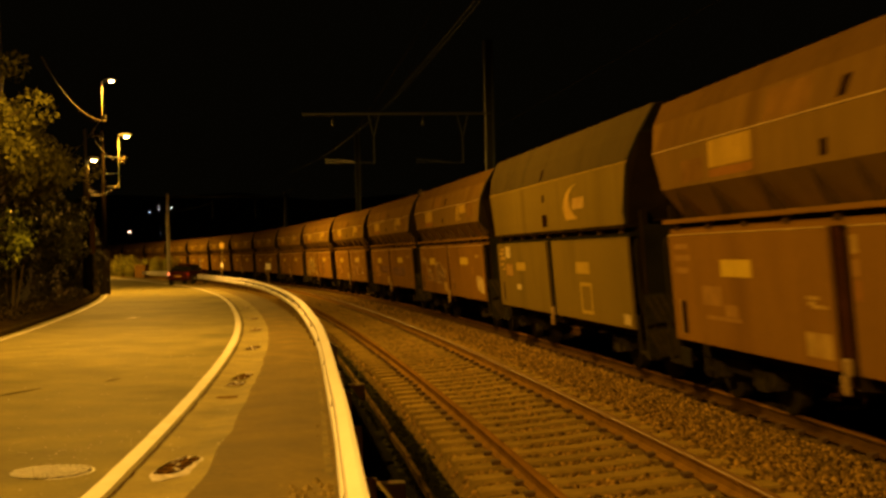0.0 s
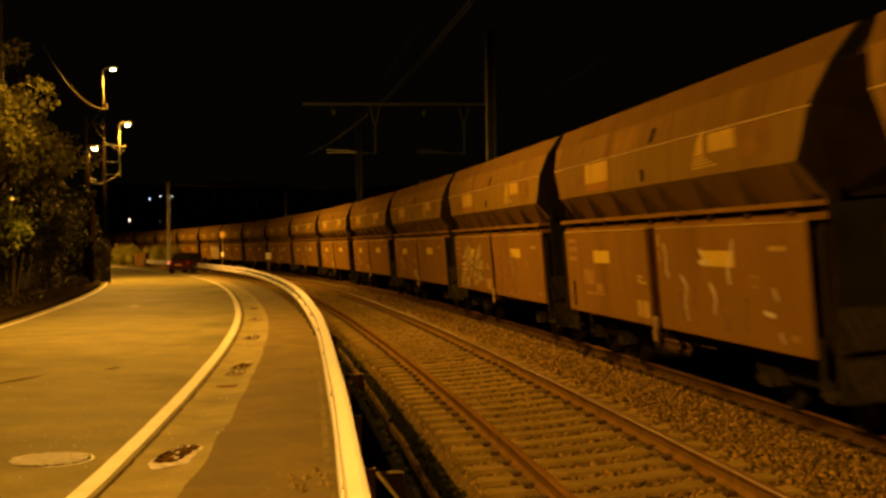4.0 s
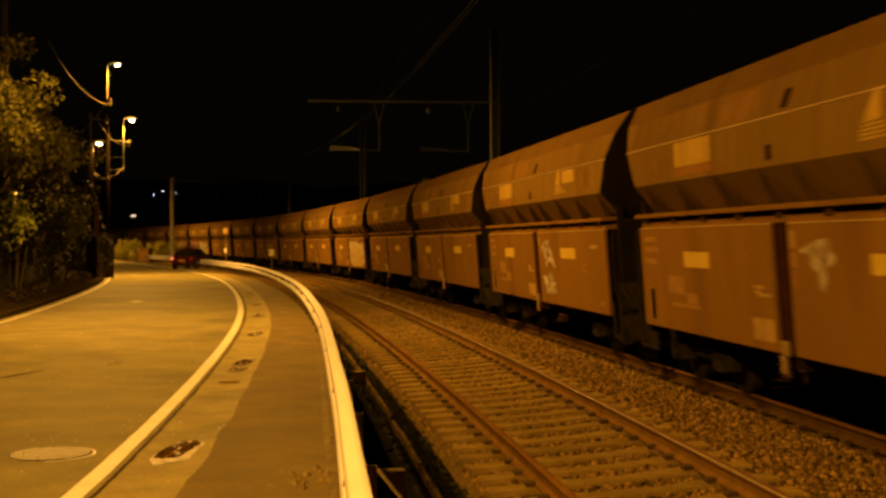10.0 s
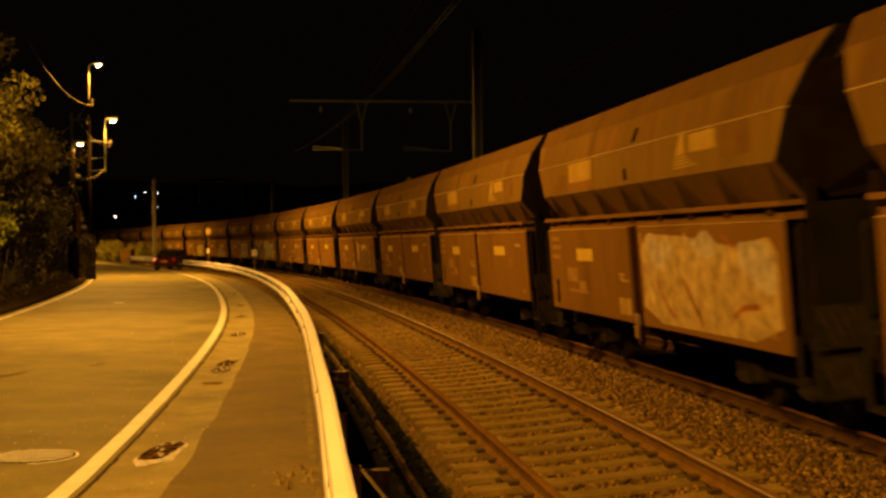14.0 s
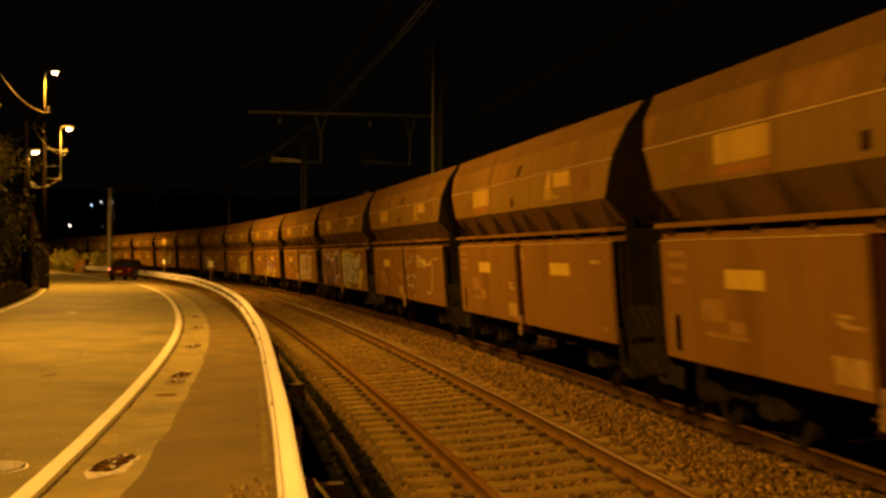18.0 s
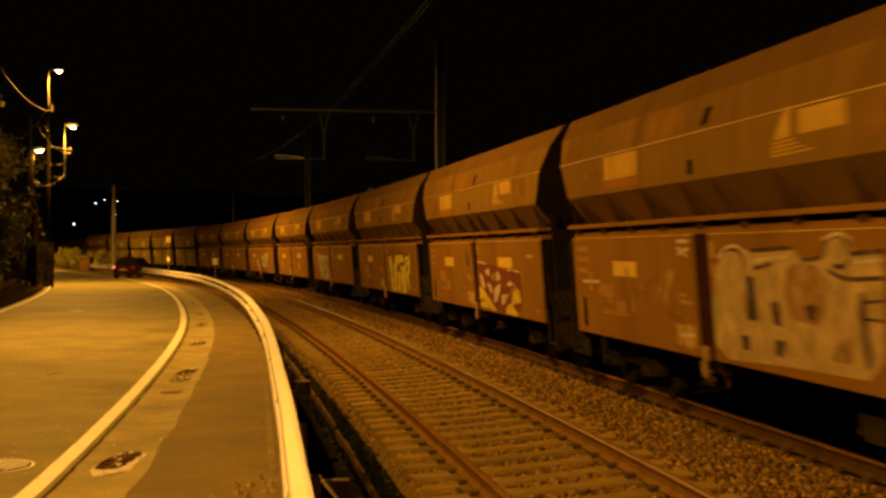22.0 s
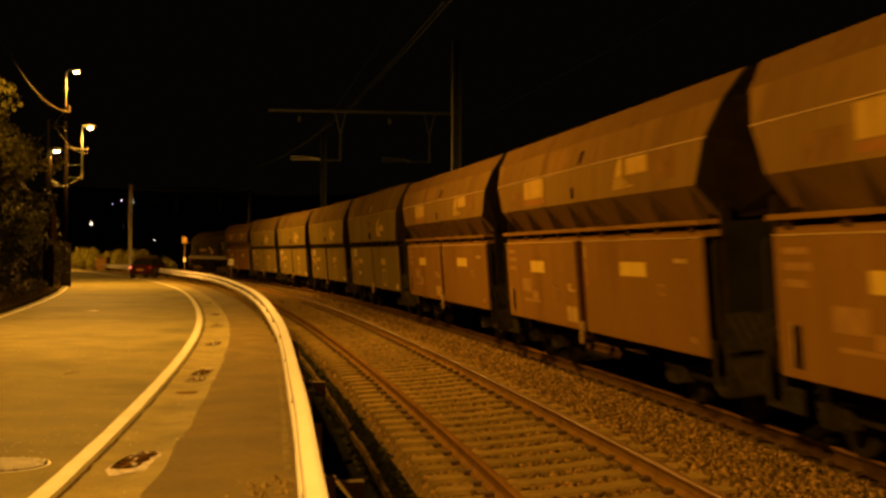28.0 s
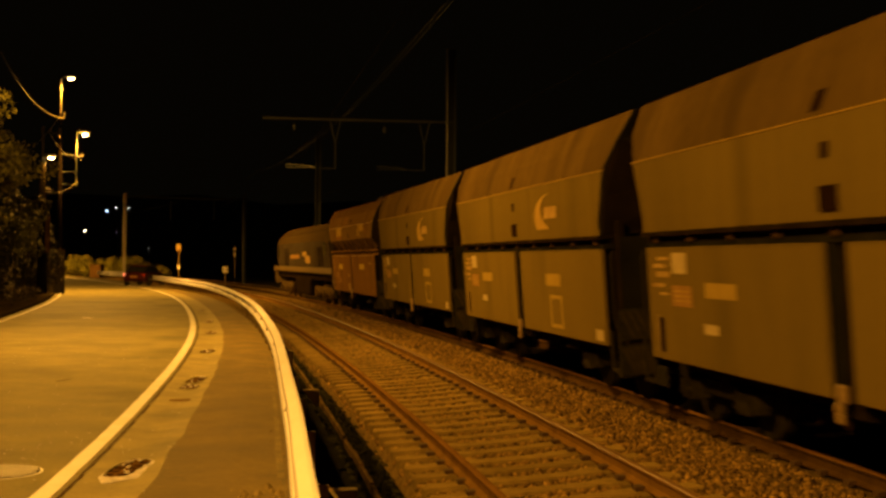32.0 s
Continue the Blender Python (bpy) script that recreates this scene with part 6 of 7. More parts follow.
def road_grit():
    rnd = random.Random(21)
    bm = bmesh.new()
    for k in range(420):
        y = rnd.uniform(8.2, 26) if k % 3 else rnd.gauss(11.2, 0.7)
        lat = -abs(rnd.gauss(0, 2.2)) - 0.15 if k % 4 else rnd.uniform(0.2, 1.6)
        if lat < -5:
            continue
        c = road(y, lat, 0.012 + 0.035 * max(0.0, 1 - abs(lat + ROAD_W / 2) / (ROAD_W / 2)))
        r = rnd.uniform(0.004, 0.011)
        vs = [bm.verts.new(c + Vector((r * a, r * b, r * z * 0.7))) for a, b, z in ((1, 0, 0), (0, 1.4, 0), (-1, 0, 0), (0, -1.2, 0), (0, 0, 1))]
        for i in range(4):
            bm.faces.new((vs[i], vs[(i + 1) % 4], vs[4]))
    tagged(part("road_grit", bm, COLLAR), "scattered pale grit on the asphalt", "grit", kind="stuff")


road_grit()

# ---- left side of the road: kerb, verge, fence, trees ----
# kerb and verge darkened: tree shade and kerb shadow are in the colour
VERGE = mat("verge_soil", (0.024, 0.016, 0.006), 0.95, vary=0.5, scale=2, fine=30, bump=0.8, stain=(0.03, 0.028, 0.008), stain_amount=0.8, stain_scale=1.5, spec=0.0)
KERB = mat("kerb_stone", (0.034, 0.025, 0.009), 0.85, vary=0.3, scale=4, bump=0.3, spec=0.0)
WOOD_DARK = mat("dark_weathered_wood", (0.026, 0.018, 0.0065), 0.85, vary=0.45, scale=5, fine=40, bump=0.4, stretch=(1, 1, 0.15), per_object=0.35)
# near-black, so the poles stay dark close to their lamps
POLE_DARK = mat("dark_pole", (0.004, 0.003, 0.0016), 0.8, vary=0.35, scale=4, bump=0.3, stretch=(1, 1, 0.1), spec=0.0)
STEEL_PAINT = mat("lamp_post_steel", (0.1, 0.09, 0.075), 0.45, 0.3, vary=0.1)
MAST_STEEL = mat("catenary_mast_steel", (0.036, 0.044, 0.04), 0.6, 0.0, vary=0.25, scale=2)
WIRE = mat("overhead_wire", (0.016, 0.019, 0.015), 0.7, 0.0, vary=0.1, spec=0.05)
CABLE = mat("grey_cable", (0.09, 0.078, 0.045), 0.6, vary=0.1)
BARK = mat("tree_bark", (0.07, 0.055, 0.022), 0.9, vary=0.4, scale=6, bump=0.8, stretch=(1, 1, 0.25))


def leaf_material(name, colour):
    m = bpy.data.materials.new(name)
    m.use_nodes = True
    n, l = m.node_tree.nodes, m.node_tree.links
    b = n["Principled BSDF"]
    b.inputs["Roughness"].default_value = 0.7
    b.inputs["Specular IOR Level"].default_value = 0.1
    geo = n.new("ShaderNodeNewGeometry")
    ramp = n.new("ShaderNodeValToRGB")
    ramp.color_ramp.elements[0].color = (*[c * 0.35 for c in colour], 1)
    ramp.color_ramp.elements[1].color = (*[min(1, c * 1.8) for c in colour], 1)
    l.new(geo.outputs["Random Per Island"], ramp.inputs[0])
    l.new(ramp.outputs[0], b.inputs["Base Color"])
    b.inputs["Transmission Weight"].default_value = 0.0
    return m


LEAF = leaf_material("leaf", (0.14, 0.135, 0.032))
# darker copies of LEAF: shade below and behind the crowns is in the colour
LEAF_DIM = leaf_material("dim_leaf", (0.06, 0.062, 0.016))
LEAF_SHADE = leaf_material("shaded_leaf", (0.013, 0.012, 0.004))
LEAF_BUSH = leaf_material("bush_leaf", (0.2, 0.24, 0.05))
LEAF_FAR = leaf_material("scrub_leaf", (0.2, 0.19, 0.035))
GRASS = leaf_material("grass_blade", (0.024, 0.018, 0.006))

setting(road_strip("verge", YS, [(-ROAD_W - 0.42, 0.13), (-ROAD_W - 1.3, 0.2), (-ROAD_W - 2.3, 0.38), (-ROAD_W - 9.0, 0.9), (-ROAD_W - 14.0, -1.3)], VERGE, smooth=True), "earthy grass verge behind the kerb", "verge")


def kerb():
    k = setting(base("kerb", "", ""), "row of dark worn kerb stones", "kerb")
    for y in steps(-10, 100, 1.0):
        bm = bmesh.new()
        loft(bm, [[road(q, a, b) for a, b in ((-ROAD_W - 0.28, -0.1), (-ROAD_W - 0.30, 0.10), (-ROAD_W - 0.32, 0.125), (-ROAD_W - 0.44, 0.13), (-ROAD_W - 0.44, -0.1))] for q in (y + 0.008, y + 0.992)])
        part("kerb_stone", bm, KERB, k)


kerb()


def leaves(name, material, centres, size, per, seed, parent=None, flat=0.5):
    """Many small leaves scattered round clump centres (place, radius)."""
    rng = np.random.default_rng(seed)
    V = []
    for (cx, cy, cz), r in centres:
        n = int(per * r * r)
        d = rng.normal(size=(n, 3))
        d /= np.linalg.norm(d, axis=1)[:, None]
        p = d * (r * rng.uniform(0.45, 1.05, n) ** 0.6)[:, None] + (cx, cy, cz)
        u = rng.normal(size=(n, 3))
        u /= np.linalg.norm(u, axis=1)[:, None]
        w = np.cross(u, d + rng.normal(scale=flat, size=(n, 3)))
        w /= np.linalg.norm(w, axis=1)[:, None] + 1e-9
        sz = (size * rng.uniform(0.6, 1.3, n))[:, None]
        V.append(np.stack([p - u * sz, p + w * sz * 0.45, p + u * sz, p - w * sz * 0.45], 1).reshape(-1, 3))
    v = np.concatenate(V)
    f = np.arange(len(v)).reshape(-1, 4)
    return mesh_part(name, v.tolist(), f.tolist(), material, parent)


def tree(place, height, spread, seed, label, leaf=0.1, dens=330, low=0.25, material=None):
    rnd = random.Random(seed)
    t = base("tree", label, "tree", place=place)
    part("trunk", tube([(0, 0, -0.3), (0.05, 0.02, height * 0.25), (-0.05, 0.06, height * 0.55), (0.02, 0, height * 0.85)], 0.2, 10, 0.05), BARK, t, smooth=True)
    clumps = []
    for k in range(15):
        z0 = height * rnd.uniform(low, 0.8)
        a = rnd.uniform(0, 6.28)
        r = spread * rnd.uniform(0.55, 1.0) * (1 - (0.45 if low < 0.5 else 0.2) * max(0, z0 / height - 0.4))
        tip = (r * math.cos(a), r * math.sin(a), min(height * 0.97, z0 + height * rnd.uniform(0.08, 0.22)))
        part("limb", tube([(0, 0, z0), (tip[0] * 0.5, tip[1] * 0.5, (z0 + tip[2]) / 2 + 0.15), tip], 0.07, 6, 0.02), BARK, t)
        for j in range(5):
            f = rnd.uniform(0.5, 1.08)
            clumps.append(((tip[0] * f + rnd.gauss(0, 0.35), tip[1] * f + rnd.gauss(0, 0.35), z0 + (tip[2] - z0) * f + rnd.gauss(0, 0.4)), rnd.uniform(0.2, 0.56)))
    for j in range(7):
        clumps.append(((rnd.gauss(0, spread * 0.25), rnd.gauss(0, spread * 0.25), height * rnd.uniform(0.8, 1.0)), rnd.uniform(0.4, 0.8)))
    leaves("crown", material or LEAF, clumps, leaf, dens, seed, t)
    return t


def along(y, lat, z=0.0):
    p = road(y, lat, z)
    return (p.x, p.y, p.z)


# along the road, beside it, height, spread, where the crown begins
TREES = [(30.5, -8.4, 6.1, 2.4, 0.3), (36.0, -8.2, 7.1, 2.6, 0.5), (41.0, -8.6, 7.4, 2.4, 0.5), (46.5, -8.4, 6.7, 2.6, 0.5), (52.0, -8.2, 5.8, 2.5, 0.5), (57.5, -8.0, 5.4, 2.3, 0.3), (63.0, -8.5, 3.4, 1.6, 0.25)]
for k, (y, lat, h, sp, low) in enumerate(TREES):
    tree(along(y, lat, 0.5), h, sp, 20 + k, "leafy roadside tree lit yellow by the street lamps" if y < 55 else "dark leafy roadside tree behind the fence", low=low, material=LEAF if 31 < y < 55 else LEAF_DIM)


def fence():
    f = base("board_fence", "tall dark board fence overgrown with ivy", "fence")
    for k, y in enumerate(steps(24, 64.5, 0.19)):
        rnd = random.Random(k)
        h = 1.9 + 0.12 * math.sin(k * 0.13) + rnd.uniform(-0.04, 0.04)
        p, q = road(y, -ROAD_W - 2.2), road(y + 0.17, -ROAD_W - 2.2)
        dx, dy = (q - p).x, (q - p).y
        nx, ny = dy / 0.17 * 0.022, -dx / 0.17 * 0.022
        j = rnd.uniform(-0.01, 0.01)
        bm = bmesh.new()
        loft(bm, [[(p.x + j, p.y, z), (q.x + j, q.y, z), (q.x + nx + j, q.y + ny, z), (p.x + nx + j, p.y + ny, z)] for z in (0.3, 0.3 + h)])
        part("board", bm, WOOD_DARK, f)
    # the fence turns in towards the utility poles at its end
    for k in range(13):
        p = Vector((-19.6 + 0.19 * k, 62.75 + 0.035 * k, 0))
        part("board", boxes((p.x, p.x + 0.175, p.y, p.y + 0.022, 0.0, 2.3 + 0.05 * math.sin(k * 1.9))), WOOD_DARK, f)
    for y in steps(24, 64, 2.5):
        p = road(y, -ROAD_W - 2.28)
        part("fence_post", boxes((p.x - 0.06, p.x + 0.06, p.y - 0.06, p.y + 0.06, 0.2, 2.35)), WOOD_DARK, f)
    rnd = random.Random(8)
    cl = []
    for k in range(150):
        y = rnd.uniform(25, 64)
        z = 2.35 - abs(rnd.gauss(0, 0.75))
        p = road(y, -ROAD_W - 2.15 + rnd.uniform(-0.25, 0.1))
        cl.append(((p.x, p.y, max(0.5, z)), rnd.uniform(0.25, 0.55)))
    tagged(leaves("ivy", LEAF_SHADE, cl, 0.085, 240, 9), "dense ivy hanging over the board fence", "ivy", kind="stuff")
    # grass at the foot
    cl = [((p.x, p.y, 0.25), rnd.uniform(0.12, 0.3)) for p in [road(rnd.uniform(20, 70), -ROAD_W - rnd.uniform(0.7, 2.1)) for _ in range(240)]]
    tagged(leaves("verge_grass", GRASS, cl, 0.07, 420, 10), "dry tufts of grass on the verge", "grass", kind="stuff")


fence()

# lit lower bush that leans over the fence
def shrub(name, place, clumps, material, leaf, per, seed, label):
    b = base(name, label, "bush", place=place)
    for k, ((x, y, z), r) in enumerate(clumps[:5]):
        part("stem", tube([(x * 0.2, y * 0.2, -0.2), (x * 0.7, y * 0.7, z * 0.6), (x, y, z)], 0.03, 5, 0.01), BARK, b)
    leaves("foliage", material, clumps, leaf, per, seed, b)
    return b


rr = random.Random(31)
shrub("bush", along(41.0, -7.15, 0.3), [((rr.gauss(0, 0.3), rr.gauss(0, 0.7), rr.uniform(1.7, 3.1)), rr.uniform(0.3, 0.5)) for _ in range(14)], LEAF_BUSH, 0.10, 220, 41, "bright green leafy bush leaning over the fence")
# hedge fills the shaded space under the crowns with near-black leaves
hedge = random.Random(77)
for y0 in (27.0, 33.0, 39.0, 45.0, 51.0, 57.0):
    shrub("hedge", along(y0, -8.35, 0.4), [((hedge.gauss(0, 0.35), hedge.uniform(-3.2, 3.2), hedge.uniform(0.4, 4.3 if 30 < y0 < 47 else 3.2)), hedge.uniform(0.45, 0.8)) for _ in range(32)], LEAF_SHADE, 0.1, 150, 60 + int(y0), "overgrown hedge behind the board fence, darkened for the shade below the crowns")
shrub("bush", (-18.7, 62.4, 0.2), [((rr.uniform(-1.3, 1.2), rr.gauss(0, 0.3), rr.uniform(0.2, 3.7)), rr.uniform(0.35, 0.6)) for _ in range(34)], LEAF_SHADE, 0.09, 260, 45, "dark overgrown bush at the end of the board fence")
shrub("bush", (-17.5, 62.0, 0.2), [((rr.gauss(0, 0.18), rr.gauss(0, 0.3), rr.uniform(0.3, 3.0)), rr.uniform(0.3, 0.45)) for _ in range(14)], LEAF_SHADE, 0.08, 300, 44, "dark overgrown bush between the utility poles")
shrub("bush", (-34.6, 141.0, 0.0), [((rr.gauss(0, 2.4), rr.gauss(0, 1.0), rr.uniform(0.2, 1.7)), rr.uniform(0.5, 0.9)) for _ in range(48)], LEAF_FAR, 0.12, 330, 42, "yellow-green overgrown bush beside the road bend")
shrub("bush", (-29.5, 143.0, -0.3), [((rr.gauss(0, 1.7), rr.gauss(0, 1.0), rr.uniform(0.2, 1.3)), rr.uniform(0.45, 0.8)) for _ in range(26)], LEAF_FAR, 0.12, 330, 43, "low yellow-green scrub by the railway")


CABINET = mat("rusty_brown_concrete", (0.1, 0.056, 0.017), 0.9, vary=0.4, scale=3, bump=0.3, spec=0.0)


def concrete_box():
    b = base("concrete_cabinet", "weathered brown concrete cabinet beside the bush", "cabinet", place=(-33.6, 137.0, 0.0), turn=-20)
    part("body", boxes((-0.7, 0.7, -0.4, 0.4, -0.2, 1.15)), CABINET, b, bevel=0.03)
    part("lid", boxes((-0.76, 0.76, -0.46, 0.46, 1.15, 1.25)), CABINET, b)


concrete_box()


def far_barrier():
    g = base("guard_rail", "short galvanised guard rail on the far road bend", "guard rail", place=(-28.4, 121.0, 0.0), turn=4)
    part("beam", loft(bmesh.new(), [[(x, -0.05 + u, 0.34 + w) for u, w in W_BEAM] + [(x, -0.04 + u, 0.34 + w) for u, w in W_BEAM[::-1]] for x in (-1.25, 1.25)]), GALVANISED, g)
    for x in (-1.0, 1.0):
        part("post", boxes((x - 0.05, x + 0.05, 0.0, 0.08, -0.3, 0.62)), GALV_POST, g)


far_barrier()


# ---- poles and street lamps ----
LAMP_GLOW = glow("sodium_lamp_glow", (1.0, 0.62, 0.2), 60.0)


def lamp_head(parent, x, y, z, ex=0.42):
    """A cobra-head lantern at the end of a bracket, over the road."""
    rings = []
    for d, w, h in ((-0.25, 0.05, 0.05), (-0.1, 0.11, 0.09), (0.2, 0.15, 0.11), (0.4, 0.10, 0.07), (0.45, 0.03, 0.03)):
        rings.append([(x + ex + d, y + w * math.cos(a), z + 0.03 + h * max(-0.25, math.sin(a))) for a in [2 * math.pi * i / 10 for i in range(10)]])
    hd = part("lantern", loft(bmesh.new(), rings), STEEL_PAINT, parent)
    bowl = []
    for d, w, h in ((0.04, 0.04, 0.03), (0.1, 0.09, 0.09), (0.24, 0.08, 0.09), (0.31, 0.03, 0.03)):
        bowl.append([(x + ex + d, y + w * math.cos(a), z - 0.02 - h * max(0.0, -math.sin(a))) for a in [math.pi + math.pi * i / 8 for i in range(9)]])
    b = part("lamp_glass", loft(bmesh.new(), bowl), LAMP_GLOW, hd, "glowing orange sodium lamp glass")
    b.visible_shadow = False
    return hd


def pole(place, height, r, label, wood=True):
    p = base("utility_pole", label, "utility pole", place=place)
    part("shaft", tube([(0, 0, -0.4), (0, 0, height * 0.5), (0, 0, height)], r, 12, r * 0.6), POLE_DARK if wood else STEEL_PAINT, p, smooth=True)
    return p


# first pole: lamp below its top
A = (-16.9, 58.3, 0.2)
pa = pole(A, 6.0, 0.25, "dark wooden utility pole with a street lamp")
part("bracket", tube([(0.12, 0, 5.0), (0.45, 0, 4.85), (0.1, 0, 4.95), (0.1, 0, 6.3), (0.2, 0, 6.42)], 0.035, 8), STEEL_PAINT, pa)
lamp_head(pa, -0.2, 0, 6.42)
part("mast_tube", tube([(0, 0, 5.9), (0, 0, 7.9)], 0.05, 8), STEEL_PAINT, pa)
part("crossarm", boxes((-0.1, 0.9, -0.03, 0.03, 7.55, 7.61)), MAST_STEEL, pa)
for dx in (-0.05, 0.35, 0.8):
    part("insulator", disc(bmesh.new(), (dx, 0, 7.72), 0.05, 0.16, "z", 10), STEEL_PAINT, pa)
part("notice_board", boxes((0.2, 0.32, -0.2, 0.2, 1.9, 3.6)), RAIL_RUST_DARK, pa)

# second pole: lamp on the top and one on an outrigger
B = (-18.2, 66.0, 0.2)
pb = pole(B, 7.4, 0.17, "dark wooden utility pole with two street lamps")
# tube colours split: dark below, pale on top where the lamp reaches
part("mast_tube", tube([(0, 0, 7.0), (0, 0, 9.45)], 0.045, 8), POLE_DARK, pb)
part("lamp_tube", tube([(0, 0, 9.45), (0, 0, 11.25), (0.15, 0, 11.35)], 0.028, 8), STEEL_PAINT, pb)
lamp_head(pb, -0.05, 0, 11.33)
part("outrigger", tube([(0, 0, 5.6), (0.85, 0, 5.6)], 0.035, 8), MAST_STEEL, pb)
part("outrigger", tube([(0, 0, 6.25), (0.85, 0, 6.3)], 0.03, 8), MAST_STEEL, pb)
part("outrigger", tube([(0, 0, 7.25), (1.1, 0, 7.1)], 0.03, 8), MAST_STEEL, pb)
# same split: dark tube low down, lit tone near the lamp
part("lamp_tube", tube([(0.85, 0, 5.5), (0.85, 0, 6.9)], 0.04, 8), MAST_STEEL, pb)
part("lamp_tube", tube([(0.85, 0, 6.9), (0.85, 0, 8.2), (0.95, 0, 8.32)], 0.026, 8), STEEL_PAINT, pb)
lamp_head(pb, 0.78, 0, 8.32, 0.35)
for z in (9.2, 9.4, 7.15):
    part("insulator", disc(bmesh.new(), (0.18 if z > 8 else 1.15, 0, z), 0.05, 0.14, "z", 10), STEEL_PAINT, pb)
for (x, y, z), watts in (((A[0] + 0.45, A[1], 6.35), 110.0), ((B[0] + 0.6, B[1], 11.2), 2200.0), ((B[0] + 1.4, B[1], 8.2), 1500.0)):
    sodium_lamp("street_light_source", (x, y, z), watts * LAMP_GAIN, 0.12)

# pole behind the trees, lit near its top
pc = pole((-17.3, 48.0, 0.3), 13.4, 0.19, "tall pale steel pole rising behind the trees", wood=False)
pc.children[0].data.materials[0] = GALVANISED

# street lamps beside and behind the camera's spot
for (x, y, z), watts in STREET_LAMPS:
    reach = 3.4 if y == 25.0 else 1.7
    sl = base("street_lamp", "tall steel street lamp with a sodium lantern", "street lamp", "street lamps", (x - reach, y, 0.1))
    part("post", tube([(0, 0, -0.3), (0, 0, 5.0), (0, 0, z)], 0.1, 12, 0.06), STEEL_PAINT, sl, smooth=True)
    part("arm", tube([(0, 0, z - 0.1), (0.5, 0, z + 0.15), (reach - 0.5, 0, z + 0.12)], 0.04, 8), STEEL_PAINT, sl)
    lamp_head(sl, reach - 0.6, 0, z + 0.12)


def sag(a, b, drop, n=14):
    a, b = Vector(a), Vector(b)
    return [a.lerp(b, i / n) - Vector((0, 0, drop * 4 * (i / n) * (1 - i / n))) for i in range(n + 1)]


def cable(name, a, b, drop, r, label, material=None):
    c = part(name, tube(sag(a, b, drop), r, 5), material or CABLE)
    tagged(c, label, "cable")


cable("overhead_cable", (-18.05, 66.0, 9.35), (-19.5, 60.0, 11.9), 0.75, 0.02, "thick pale cable sagging between the poles")
cable("overhead_cable", (-17.05, 66.0, 7.1), (-16.6, 58.3, 7.75), 0.35, 0.009, "thin cable between two poles")
cable("overhead_cable", (-16.75, 58.3, 5.0), (-17.3, 66.0, 6.0), 0.3, 0.01, "lamp cable drooping between two poles")
cable("overhead_cable", (-16.2, 58.3, 7.75), (-18.2, 66.0, 8.4), 0.15, 0.012, "thin cable between two poles")
cable("overhead_cable", (-18.2, 66.0, 9.5), (-36, 110, 10.5), 0.9, 0.012, "thin cable running on along the road")


# ---- catenary ----
DARK_MAST = mat("dark_mast_steel", (0.011, 0.0135, 0.011), 0.7, vary=0.3, scale=2)


def lattice_mast(name, s, lat, height, label, beam=None):
    o = beside(s, lat, -0.6)
    h = on_line(s)[2]
    m = base(name, label, "catenary mast", "catenary masts", tuple(o), -math.degrees(h))
    for x in (-0.14, 0.14):
        part("flange", boxes((x - 0.03, x + 0.03, -0.1, 0.1, 0, height)), MAST_STEEL if s < 40 else DARK_MAST, m)
    part("web", boxes((-0.11, 0.11, -0.02, 0.02, 0, height)), DARK_MAST, m)
    return m


# left arms pale, right ones dark: the light on them is in the colour
ARM_PALE = mat("pale_steady_arm", (0.28, 0.3, 0.28), 0.6, vary=0.2)


def cantilever(m, z, reach, drops):
    part("beam", loft(bmesh.new(), [[(x, a, zz + b) for a, b in ((-0.04, -0.03), (0.04, -0.03), (0.04, 0.04), (-0.04, 0.04))] for x, zz in ((-reach, z - 0.06), (0.1, z))]), MAST_STEEL, m)
    for x in drops:
        for e in (-0.22, 0.22):
            part("strut", tube([(x + e, 0, z), (x, 0, z - 0.9)], 0.02, 6), MAST_STEEL, m)
        part("drop_tube", tube([(x, 0, z - 0.85), (x, 0, z - 1.9)], 0.02, 6), MAST_STEEL, m)
        part("drop_arm", tube([(x, 0, z - 1.88), (x - 0.85, 0, z - 1.88)], 0.014, 6), MAST_STEEL, m)
        for d in (0.0, 0.11):
            part("steady_arm", tube([(x - 0.75, 0, z - 1.86), (x - 1.0, 0, z - 1.8 - d * 0.5), (x - 1.85, 0, z - 1.76 - d)], 0.014, 6), ARM_PALE if x < -3 else MAST_STEEL, m)
        part("insulator", disc(bmesh.new(), (x - 1.55, 0, z - 0.36), 0.05, 0.18, "z", 10), MAST_STEEL, m)
        part("hanger", tube([(x - 1.55, 0, z - 0.05), (x - 1.55, 0, z - 0.5)], 0.012, 5), WIRE, m)


S1, S2, S3 = 31.9, 66.0, 99.0
m1 = lattice_mast("catenary_mast", S1, 1.95, 10.6, "tall dark steel catenary mast behind the train")
cantilever(m1, 7.75, 7.2, (-1.06, -4.5))
m2 = lattice_mast("catenary_mast", S2, 2.1, 10.4, "tall dark steel catenary mast behind the train")


PORTAL_STEEL = mat("lit_portal_steel", (0.6, 0.56, 0.48), 0.6, 0.1, vary=0.2, scale=2)


